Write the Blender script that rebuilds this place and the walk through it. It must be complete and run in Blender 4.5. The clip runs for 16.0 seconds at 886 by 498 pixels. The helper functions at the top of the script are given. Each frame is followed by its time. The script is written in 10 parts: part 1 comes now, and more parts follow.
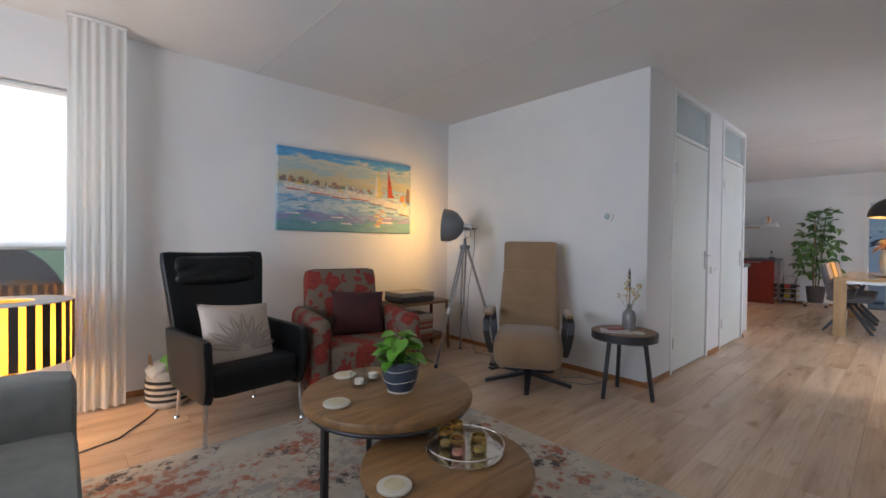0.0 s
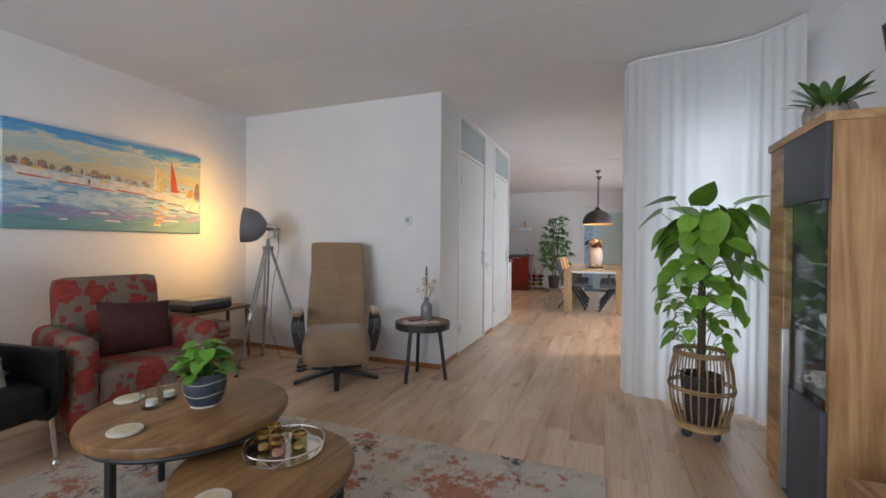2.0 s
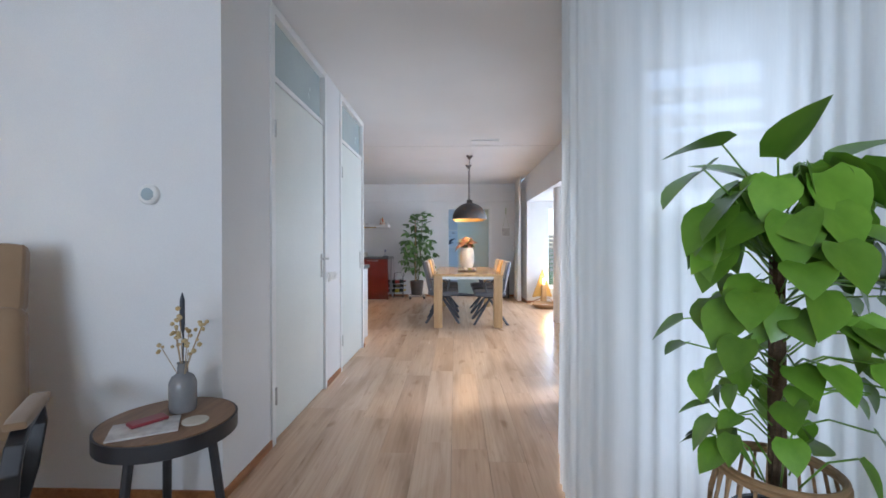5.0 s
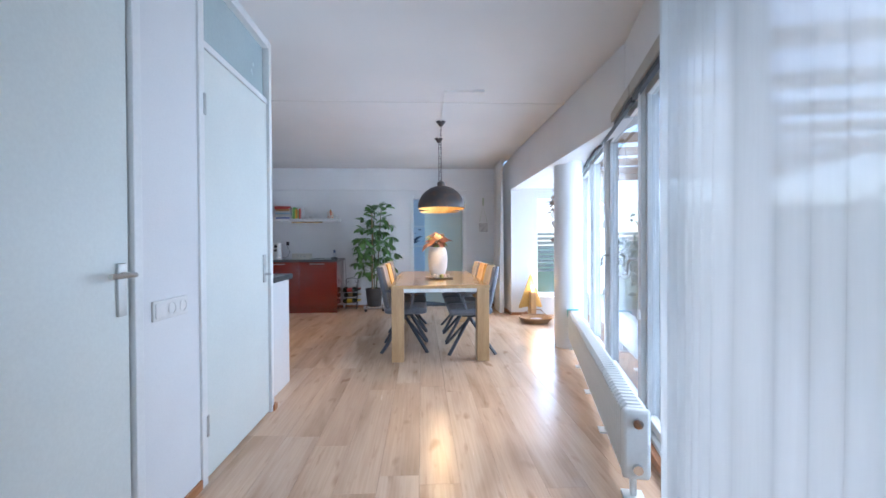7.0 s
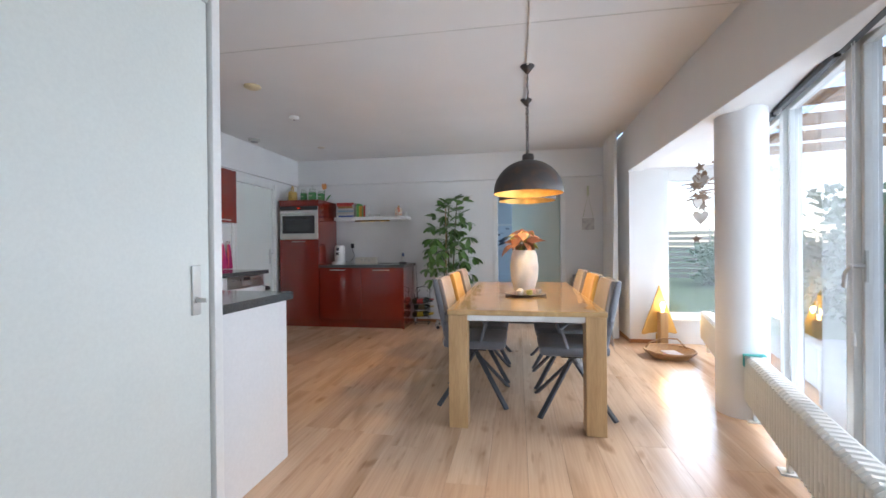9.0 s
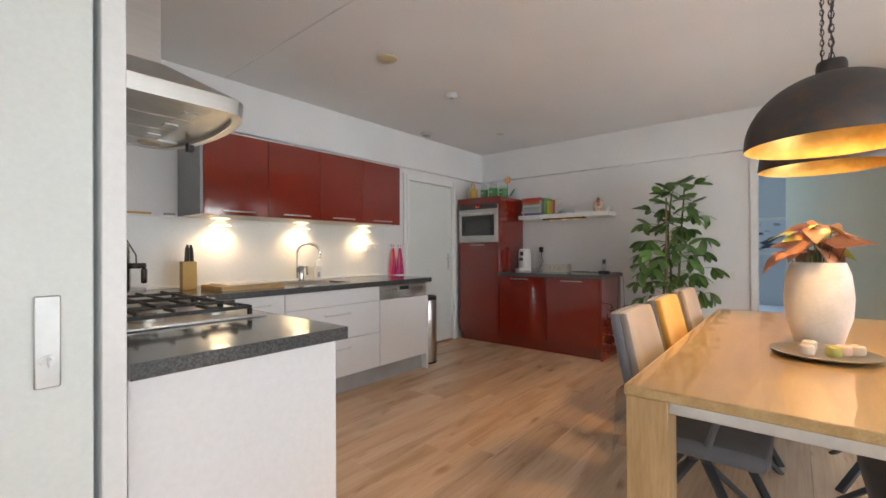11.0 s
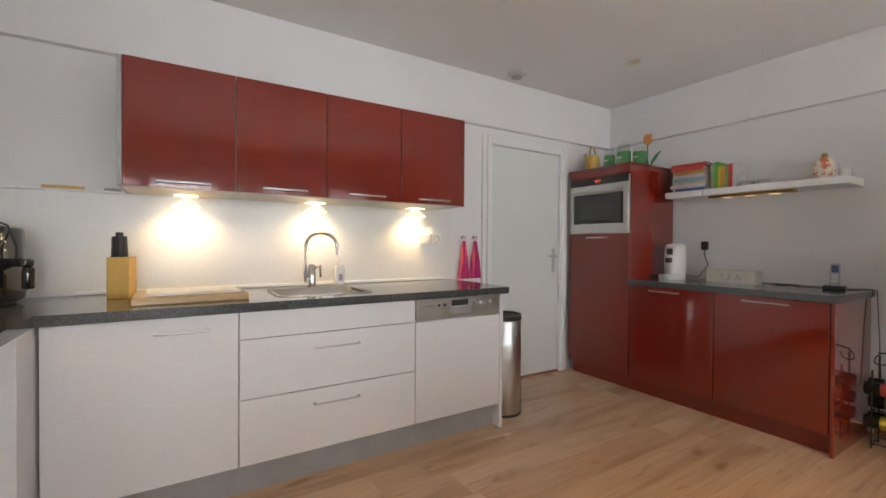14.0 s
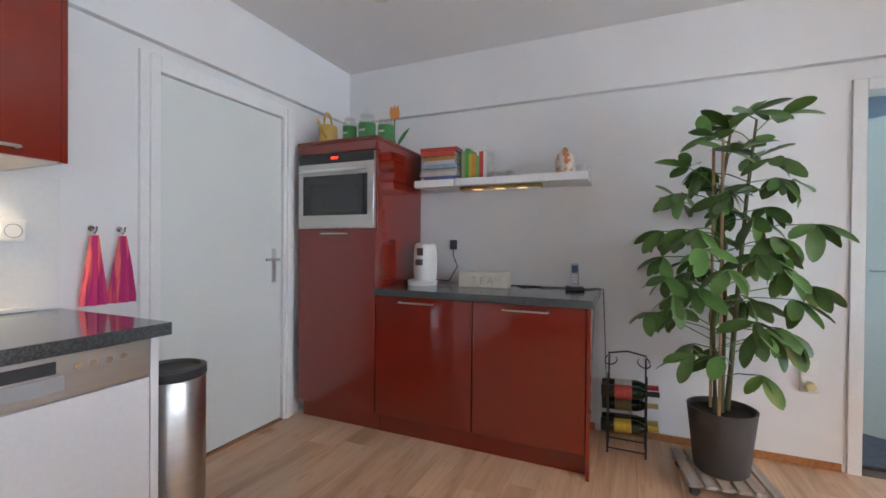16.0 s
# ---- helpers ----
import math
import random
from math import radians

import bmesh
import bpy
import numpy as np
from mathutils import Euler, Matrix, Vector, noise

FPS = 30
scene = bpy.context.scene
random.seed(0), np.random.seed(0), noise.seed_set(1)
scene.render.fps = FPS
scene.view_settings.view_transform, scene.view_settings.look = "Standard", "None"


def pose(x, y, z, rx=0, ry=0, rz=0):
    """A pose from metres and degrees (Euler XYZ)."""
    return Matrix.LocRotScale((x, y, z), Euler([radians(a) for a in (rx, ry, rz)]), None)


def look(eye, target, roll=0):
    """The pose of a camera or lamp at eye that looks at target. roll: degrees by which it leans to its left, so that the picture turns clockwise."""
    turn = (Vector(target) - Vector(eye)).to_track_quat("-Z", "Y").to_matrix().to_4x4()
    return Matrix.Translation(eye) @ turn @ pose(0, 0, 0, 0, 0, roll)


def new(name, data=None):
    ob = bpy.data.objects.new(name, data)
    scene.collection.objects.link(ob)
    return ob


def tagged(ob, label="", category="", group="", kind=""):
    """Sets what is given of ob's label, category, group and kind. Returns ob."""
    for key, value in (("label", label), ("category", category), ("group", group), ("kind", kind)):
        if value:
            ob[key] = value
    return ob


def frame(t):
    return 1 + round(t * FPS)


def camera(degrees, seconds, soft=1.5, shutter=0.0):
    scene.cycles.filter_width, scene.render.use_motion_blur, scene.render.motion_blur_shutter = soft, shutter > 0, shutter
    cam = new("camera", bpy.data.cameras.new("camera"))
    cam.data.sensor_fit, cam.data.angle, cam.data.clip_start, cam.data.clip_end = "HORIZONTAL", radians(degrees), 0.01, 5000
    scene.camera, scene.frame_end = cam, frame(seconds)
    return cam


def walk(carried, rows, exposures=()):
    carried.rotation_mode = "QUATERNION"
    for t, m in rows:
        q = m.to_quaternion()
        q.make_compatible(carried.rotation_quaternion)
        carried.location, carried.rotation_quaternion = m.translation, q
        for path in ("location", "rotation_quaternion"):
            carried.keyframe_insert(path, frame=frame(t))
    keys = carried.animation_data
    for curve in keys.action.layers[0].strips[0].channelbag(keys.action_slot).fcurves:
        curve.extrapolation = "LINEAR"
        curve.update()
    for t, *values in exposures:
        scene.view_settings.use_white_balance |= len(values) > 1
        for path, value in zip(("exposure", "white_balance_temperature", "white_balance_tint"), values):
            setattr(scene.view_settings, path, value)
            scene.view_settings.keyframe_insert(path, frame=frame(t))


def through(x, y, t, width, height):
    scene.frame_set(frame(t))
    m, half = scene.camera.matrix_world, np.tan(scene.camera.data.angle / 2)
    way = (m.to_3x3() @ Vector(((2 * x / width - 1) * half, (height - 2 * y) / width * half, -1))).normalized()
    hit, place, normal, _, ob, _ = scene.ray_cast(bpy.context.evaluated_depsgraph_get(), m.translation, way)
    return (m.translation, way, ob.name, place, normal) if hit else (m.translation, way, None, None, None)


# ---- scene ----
cam = camera(92.9, 16.0, soft=1.6)
PATH = [
    (0, (0.106, 0.187, 1.136), (1.449, 1.669, 1.110), 0.7),
    (0.5, (0.03, 0.171, 1.141), (1.586, 1.428, 1.116), 0.6),
    (1, (-0.039, 0.148, 1.146), (1.676, 1.176, 1.122), 0.6),
    (1.5, (-0.065, 0.141, 1.145), (1.741, 0.999, 1.126), 0.5),
    (2, (-0.048, 0.155, 1.148), (1.817, 0.876, 1.129), 0.5),
    (2.5, (0.065, 0.19, 1.149), (1.976, 0.778, 1.130), 0.5),
    (3, (0.276, 0.252, 1.156), (2.236, 0.65, 1.137), 0.5),
    (3.5, (0.519, 0.332, 1.164), (2.505, 0.569, 1.143), 0.4),
    (4, (0.888, 0.424, 1.174), (2.882, 0.583, 1.151), 0.4),
    (4.2, (1.045, 0.45, 1.171), (3.04, 0.593, 1.149), 0.3),
    (6.3, (2.819, 0.577, 1.132), (4.818, 0.505, 1.118), -0.2),
    (6.5, (2.998, 0.561, 1.139), (4.997, 0.48, 1.122), -0.2),
    (7, (3.466, 0.53, 1.149), (5.463, 0.43, 1.129), -0.3),
    (7.5, (3.863, 0.476, 1.162), (5.86, 0.372, 1.142), -0.4),
    (8, (4.25, 0.433, 1.163), (6.248, 0.357, 1.146), -0.5),
    (8.5, (4.582, 0.424, 1.16), (6.579, 0.536, 1.148), -0.5),
    (9, (4.939, 0.394, 1.15), (6.908, 0.741, 1.142), -0.5),
    (9.5, (5.273, 0.389, 1.142), (7.186, 0.973, 1.141), -0.4),
    (10, (5.635, 0.407, 1.156), (7.456, 1.233, 1.161), -0.4),
    (10.2, (5.756, 0.409, 1.157), (7.53, 1.333, 1.165), -0.4),
    (12.3, (6.849, 0.586, 1.217), (7.993, 2.227, 1.200), 0.2),
    (12.5, (6.958, 0.641, 1.212), (8.058, 2.311, 1.191), 0.3),
    (13, (7.224, 0.77, 1.187), (8.257, 2.482, 1.167), 0.3),
    (13.5, (7.413, 0.922, 1.178), (8.441, 2.638, 1.159), 0.4),
    (14, (7.578, 1.138, 1.185), (8.633, 2.837, 1.161), 0.4),
    (14.5, (7.773, 1.319, 1.189), (8.926, 2.953, 1.164), 0.4),
    (15, (7.996, 1.53, 1.187), (9.387, 2.967, 1.169), 0.5),
    (15.5, (8.213, 1.684, 1.186), (9.819, 2.875, 1.164), 0.5),
    (16, (8.438, 1.801, 1.18), (10.268, 2.607, 1.163), 0.5),
]
EXPOSURES = [(0, 0.85, 6300, 16), (1.5, 1.05, 6500, 16), (3.5, 1.2, 6450, 15), (6.5, 1.38, 5300, 11), (8, 1.35, 5500, 11), (9.5, 1.2, 6500, 13), (12.5, 1.35, 7200, 14), (14.5, 1.4, 7100, 14), (16, 1.6, 6300, 14)]
walk(cam, [(t, look(eye, target, roll)) for t, eye, target, roll in PATH], EXPOSURES)

# ---- world, sun, lamps ----
world = bpy.data.worlds.new("world")
scene.world = world
world.use_nodes = True
sky = world.node_tree.nodes.new("ShaderNodeTexSky")
sky.sky_type, sky.sun_disc = "NISHITA", False
sky.sun_elevation, sky.sun_rotation = radians(48), radians(160)
world.node_tree.links.new(sky.outputs[0], world.node_tree.nodes["Background"].inputs[0])
world.node_tree.nodes["Background"].inputs[1].default_value = 0.15


def lamp(name, kind, m, watts, colour, size=0.1, spot=None, spread=180):
    data = bpy.data.lights.new(name, kind)
    data.energy, data.color = watts, colour
    if kind == "AREA":
        data.shape, data.spread = "RECTANGLE", radians(spread)
        data.size, data.size_y = size if isinstance(size, tuple) else (size, size)
    elif kind == "SUN":
        data.angle = size
    else:
        data.shadow_soft_size = size
    if spot:
        data.spot_size, data.spot_blend = radians(spot), 0.6
    ob = new(name, data)
    ob.matrix_world = m
    return ob


SUN = Vector((math.sin(radians(160)) * math.cos(radians(48)), math.cos(radians(160)) * math.cos(radians(48)), math.sin(radians(48))))
lamp("sun", "SUN", look(SUN * 20, (0, 0, 0)), 0.8, (1, 0.96, 0.9), radians(14))
WARM = (1, 0.62, 0.26)
lamp("floor_lamp_bulb", "SPOT", look((3.02, 3.36, 1.37), (2.95, 3.93, 1.33)), 13, (1, 0.55, 0.13), 0.05, 155)
lamp("striped_lamp_bulb", "POINT", pose(-0.1, 3.38, 0.62), 24, (1, 0.55, 0.14), 0.04)
lamp("pendant_bulb_west", "SPOT", pose(8.3, 0.31, 1.70), 52, WARM, 0.05, 150)
lamp("pendant_bulb_east", "SPOT", pose(9.07, 0.30, 1.70), 62, WARM, 0.05, 150)
for i, x in enumerate((7.60, 8.30, 9.02)):
    lamp("cabinet_lamp_bulb", "SPOT", look((x, 3.845, 1.372), (x, 3.885, 1.0)), 3.6, (1, 0.74, 0.42), 0.03, 154)
lamp("tower_lamp_bulb", "POINT", pose(10.02, -1.25, 0.50), 2.0, (1, 0.6, 0.2), 0.03)
lamp("hood_bulb", "SPOT", pose(6.84, 2.80, 1.68), 3.5, (1, 0.74, 0.42), 0.04, 150)
# daylight of the sky in the window openings
DAY = (0.78, 0.89, 1.0)
FX, FY, FA = 3.65, -0.19, -14.7
FAC = pose(FX, FY, 0, 0, 0, FA)
lamp("sky_patio_west", "AREA", FAC @ pose(2.44, -0.14, 1.07, 90, 0, 0), 7, DAY, (2.3, 1.9), spread=125)
lamp("sky_patio_east", "AREA", FAC @ pose(5.24, -0.14, 1.07, 90, 0, 0), 34, DAY, (3.1, 1.9), spread=125)
lamp("sky_patio_corner", "AREA", pose(3.63, -0.64, 1.1, 90, 0, 90), 2.5, DAY, (0.55, 1.9))
lamp("sky_west_window", "AREA", pose(-2.72, 1.5, 1.28, 90, 0, -90), 62, DAY, (2.5, 1.55))
lamp("sky_bay_window", "AREA", pose(10.23, -1.68, 1.1, 90, 0, 90), 8, DAY, (0.62, 1.5))
lamp("sky_north_window", "AREA", pose(-0.78, 4.0, 1.60, 90, 0, 180), 11, DAY, (1.85, 0.98))
lamp("sky_hall_window", "AREA", pose(13.33, 1.7, 1.5, 90, 0, 90), 14, (0.6, 0.8, 1.0), (0.9, 1.0))


# ---- materials ----
def mat(name, c1, c2=None, rough=0.5, metal=0.0, scale=6.0, bump=0.0, bscale=60.0, coat=0.0, detail=6.0, stretch=(1, 1, 1), spread=(0.35, 0.65), island=0.0, spec=0.5, sheen=0.0, rvar=0.08):
    """A surface with a slow and a fast variation of colour, uneven gloss and fine relief."""
    m = bpy.data.materials.new(name)
    m.use_nodes = True
    nt = m.node_tree
    n, l = nt.nodes, nt.links
    b = n["Principled BSDF"]
    tc, mp = n.new("ShaderNodeTexCoord"), n.new("ShaderNodeMapping")
    mp.inputs["Scale"].default_value = stretch
    l.new(tc.outputs["Object"], mp.inputs[0])
    a, f = n.new("ShaderNodeTexNoise"), n.new("ShaderNodeTexNoise")
    a.inputs["Scale"].default_value, a.inputs["Detail"].default_value = scale, detail
    f.inputs["Scale"].default_value, f.inputs["Detail"].default_value = bscale, 3
    l.new(mp.outputs[0], a.inputs[0])
    l.new(mp.outputs[0], f.inputs[0])
    ramp = n.new("ShaderNodeValToRGB")
    c2 = c2 or tuple(v * 0.9 for v in c1)
    ramp.color_ramp.elements[0].position, ramp.color_ramp.elements[1].position = spread
    ramp.color_ramp.elements[0].color, ramp.color_ramp.elements[1].color = (*c1, 1), (*c2, 1)
    l.new(a.outputs[0], ramp.inputs[0])
    out = ramp.outputs[0]
    fine = n.new("ShaderNodeMix")
    fine.data_type, fine.blend_type = "RGBA", "MULTIPLY"
    fine.inputs[0].default_value = 0.12
    l.new(out, fine.inputs[6])
    l.new(f.outputs[0], fine.inputs[7])
    out = fine.outputs[2]
    if island:
        info, hsv, mr = n.new("ShaderNodeObjectInfo"), n.new("ShaderNodeHueSaturation"), n.new("ShaderNodeMapRange")
        mr.inputs[3].default_value, mr.inputs[4].default_value = 1 - island, 1 + island
        l.new(info.outputs["Random"], mr.inputs[0])
        l.new(mr.outputs[0], hsv.inputs["Value"])
        l.new(out, hsv.inputs["Color"])
        out = hsv.outputs[0]
    l.new(out, b.inputs["Base Color"])
    rr = n.new("ShaderNodeMapRange")
    rr.inputs[3].default_value, rr.inputs[4].default_value = max(rough - rvar, 0.02), min(rough + rvar, 1)
    l.new(a.outputs[0], rr.inputs[0])
    l.new(rr.outputs[0], b.inputs["Roughness"])
    b.inputs["Metallic"].default_value, b.inputs["Coat Weight"].default_value = metal, coat
    b.inputs["Specular IOR Level"].default_value = spec
    b.inputs["Coat Roughness"].default_value = 0.05
    b.inputs["Sheen Weight"].default_value = sheen
    if bump:
        bu = n.new("ShaderNodeBump")
        bu.inputs["Strength"].default_value, bu.inputs["Distance"].default_value = bump, 0.004
        l.new(f.outputs[0], bu.inputs["Height"])
        l.new(bu.outputs[0], b.inputs["Normal"])
    return m


def glow(name, colour, strength):
    m = bpy.data.materials.new(name)
    m.use_nodes = True
    b = m.node_tree.nodes["Principled BSDF"]
    b.inputs["Base Color"].default_value = (*colour, 1)
    b.inputs["Emission Color"].default_value, b.inputs["Emission Strength"].default_value = (*colour, 1), strength
    return m


def glass(name, colour=(1, 1, 1), rough=0.0, thin=True):
    m = bpy.data.materials.new(name)
    m.use_nodes = True
    b = m.node_tree.nodes["Principled BSDF"]
    b.inputs["Base Color"].default_value = (*colour, 1)
    b.inputs["Roughness"].default_value, b.inputs["Transmission Weight"].default_value = rough, 1.0
    b.inputs["IOR"].default_value = 1.6 if thin else 1.45
    return m


def clear_film(name, tint, rough, ior):
    """Thin clear plastic or glass: see-through, with gloss that rises at a slant."""
    m = bpy.data.materials.new(name)
    m.use_nodes = True
    nt = m.node_tree
    n, l = nt.nodes, nt.links
    n.remove(n["Principled BSDF"])
    c, g, mx = n.new("ShaderNodeBsdfTransparent"), n.new("ShaderNodeBsdfGlossy"), n.new("ShaderNodeMixShader")
    c.inputs[0].default_value = (*tint, 1)
    g.inputs["Roughness"].default_value = rough
    lw, pw, fr = n.new("ShaderNodeLayerWeight"), n.new("ShaderNodeMath"), n.new("ShaderNodeMath")
    pw.operation, fr.operation = "POWER", "MULTIPLY_ADD"
    pw.inputs[1].default_value = 4.0
    fr.inputs[1].default_value, fr.inputs[2].default_value = 0.7, ((ior - 1) / (ior + 1)) ** 2
    l.new(lw.outputs["Facing"], pw.inputs[0])
    l.new(pw.outputs[0], fr.inputs[0])
    l.new(fr.outputs[0], mx.inputs[0])
    l.new(c.outputs[0], mx.inputs[1])
    l.new(g.outputs[0], mx.inputs[2])
    l.new(mx.outputs[0], n["Material Output"].inputs[0])
    return m


def wood(name, dark, light, along=(1, 14, 14), rough=0.45, scale=2.2, island=0.0, knots=True, coat=0.0, wave=0.5, bump=0.15, streak=0.35, flat=False):
    """Boards with long grain, darker streaks and some knots; the grain runs along the axis of the small factor."""
    m = bpy.data.materials.new(name)
    m.use_nodes = True
    nt = m.node_tree
    n, l = nt.nodes, nt.links
    b = n["Principled BSDF"]
    tc, mp, info = n.new("ShaderNodeTexCoord"), n.new("ShaderNodeMapping"), n.new("ShaderNodeObjectInfo")
    mp.inputs["Scale"].default_value = along
    shift = n.new("ShaderNodeVectorMath")
    shift.operation = "MULTIPLY_ADD"
    comb = n.new("ShaderNodeCombineXYZ")
    for i in range(3):
        l.new(info.outputs["Random"], comb.inputs[i])
    shift.inputs[1].default_value = (37, 53, 71)
    l.new(comb.outputs[0], shift.inputs[0])
    l.new(tc.outputs["Object"], shift.inputs[2])
    l.new(shift.outputs[0], mp.inputs[0])
    a, g = n.new("ShaderNodeTexNoise"), n.new("ShaderNodeTexNoise")
    a.inputs["Scale"].default_value, a.inputs["Detail"].default_value, a.inputs["Distortion"].default_value = scale, 5, wave
    g.inputs["Scale"].default_value, g.inputs["Detail"].default_value = scale * 9, 4
    l.new(mp.outputs[0], a.inputs[0])
    l.new(mp.outputs[0], g.inputs[0])
    r1 = n.new("ShaderNodeValToRGB")
    r1.color_ramp.elements[0].position, r1.color_ramp.elements[1].position = 0.32, 0.68
    r1.color_ramp.elements[0].color, r1.color_ramp.elements[1].color = (*dark, 1), (*light, 1)
    l.new(a.outputs[0], r1.inputs[0])
    mix = n.new("ShaderNodeMix")
    mix.data_type, mix.blend_type = "RGBA", "MULTIPLY"
    mix.inputs[0].default_value = streak
    r2 = n.new("ShaderNodeValToRGB")
    r2.color_ramp.elements[0].position, r2.color_ramp.elements[1].position = 0.3, 0.6
    r2.color_ramp.elements[0].color = (0.62, 0.52, 0.44, 1)
    l.new(g.outputs[0], r2.inputs[0])
    l.new(r1.outputs[0], mix.inputs[6])
    l.new(r2.outputs[0], mix.inputs[7])
    out = mix.outputs[2]
    if knots:
        kn, kr, km = n.new("ShaderNodeTexVoronoi"), n.new("ShaderNodeValToRGB"), n.new("ShaderNodeMix")
        kn.inputs["Scale"].default_value = 0.55
        if flat:
            a.inputs["Detail"].default_value = 3
            wob, wadd = n.new("ShaderNodeTexNoise"), n.new("ShaderNodeVectorMath")
            wob.inputs["Scale"].default_value = 3.0
            wadd.operation = "MULTIPLY_ADD"
            wadd.inputs[1].default_value = (0.05, 0.05, 0)
        kp = n.new("ShaderNodeMapping")
        s = along
        kp.inputs["Scale"].default_value = (1.5, 6.5, 0.0) if flat else tuple(2.0 if v == min(s) else 5.5 for v in s)
        l.new(shift.outputs[0], kp.inputs[0])
        if flat:
            l.new(kp.outputs[0], wob.inputs[0])
            l.new(wob.outputs["Color"], wadd.inputs[0])
            l.new(kp.outputs[0], wadd.inputs[2])
            l.new(wadd.outputs[0], kn.inputs[0])
        else:
            l.new(kp.outputs[0], kn.inputs[0])
        kr.color_ramp.elements[0].position, kr.color_ramp.elements[1].position = (0.10, 0.21) if flat else (0.03, 0.16)
        kr.color_ramp.elements[0].color, kr.color_ramp.elements[1].color = (1, 1, 1, 1), (0, 0, 0, 1)
        l.new(kn.outputs["Distance"], kr.inputs[0])
        km.data_type, km.blend_type = "RGBA", "MIX"
        km.inputs[7].default_value = (*[v * 0.45 for v in dark], 1)
        sc = n.new("ShaderNodeMath")
        sc.operation = "MULTIPLY"
        sc.inputs[1].default_value = 0.45 if flat else 0.6
        l.new(kr.outputs[0], sc.inputs[0])
        l.new(sc.outputs[0], km.inputs[0])
        l.new(out, km.inputs[6])
        out = km.outputs[2]
    if island:
        hsv, mr = n.new("ShaderNodeHueSaturation"), n.new("ShaderNodeMapRange")
        mr.inputs[3].default_value, mr.inputs[4].default_value = 1 - island, 1 + island
        l.new(info.outputs["Random"], mr.inputs[0])
        l.new(mr.outputs[0], hsv.inputs["Value"])
        l.new(out, hsv.inputs["Color"])
        out = hsv.outputs[0]
    l.new(out, b.inputs["Base Color"])
    rr = n.new("ShaderNodeMapRange")
    rr.inputs[3].default_value, rr.inputs[4].default_value = rough - 0.07, rough + 0.09
    l.new(g.outputs[0], rr.inputs[0])
    l.new(rr.outputs[0], b.inputs["Roughness"])
    b.inputs["Coat Weight"].default_value, b.inputs["Coat Roughness"].default_value = coat, 0.08
    bu = n.new("ShaderNodeBump")
    bu.inputs["Strength"].default_value, bu.inputs["Distance"].default_value = bump, 0.002
    l.new(g.outputs[0], bu.inputs["Height"])
    l.new(bu.outputs[0], b.inputs["Normal"])
    return m


M_WALL = mat("white_plaster", (0.76, 0.755, 0.745), (0.71, 0.705, 0.70), 0.75, scale=1.5, bump=0.25, bscale=220)
M_CEIL = mat("ceiling_paint", (0.78, 0.77, 0.76), (0.74, 0.73, 0.72), 0.8, scale=1.2, bump=0.3, bscale=160)
M_TRIM = mat("white_trim_paint", (0.78, 0.78, 0.76), (0.74, 0.74, 0.72), 0.35, scale=4, bump=0.03)
M_DOOR = mat("door_paint", (0.70, 0.73, 0.69), (0.67, 0.70, 0.665), 0.38, scale=2, bump=0.05, bscale=90)
M_BASE = wood("stained_baseboard", (0.26, 0.10, 0.03), (0.40, 0.17, 0.06), (2, 20, 20), 0.4, knots=False)


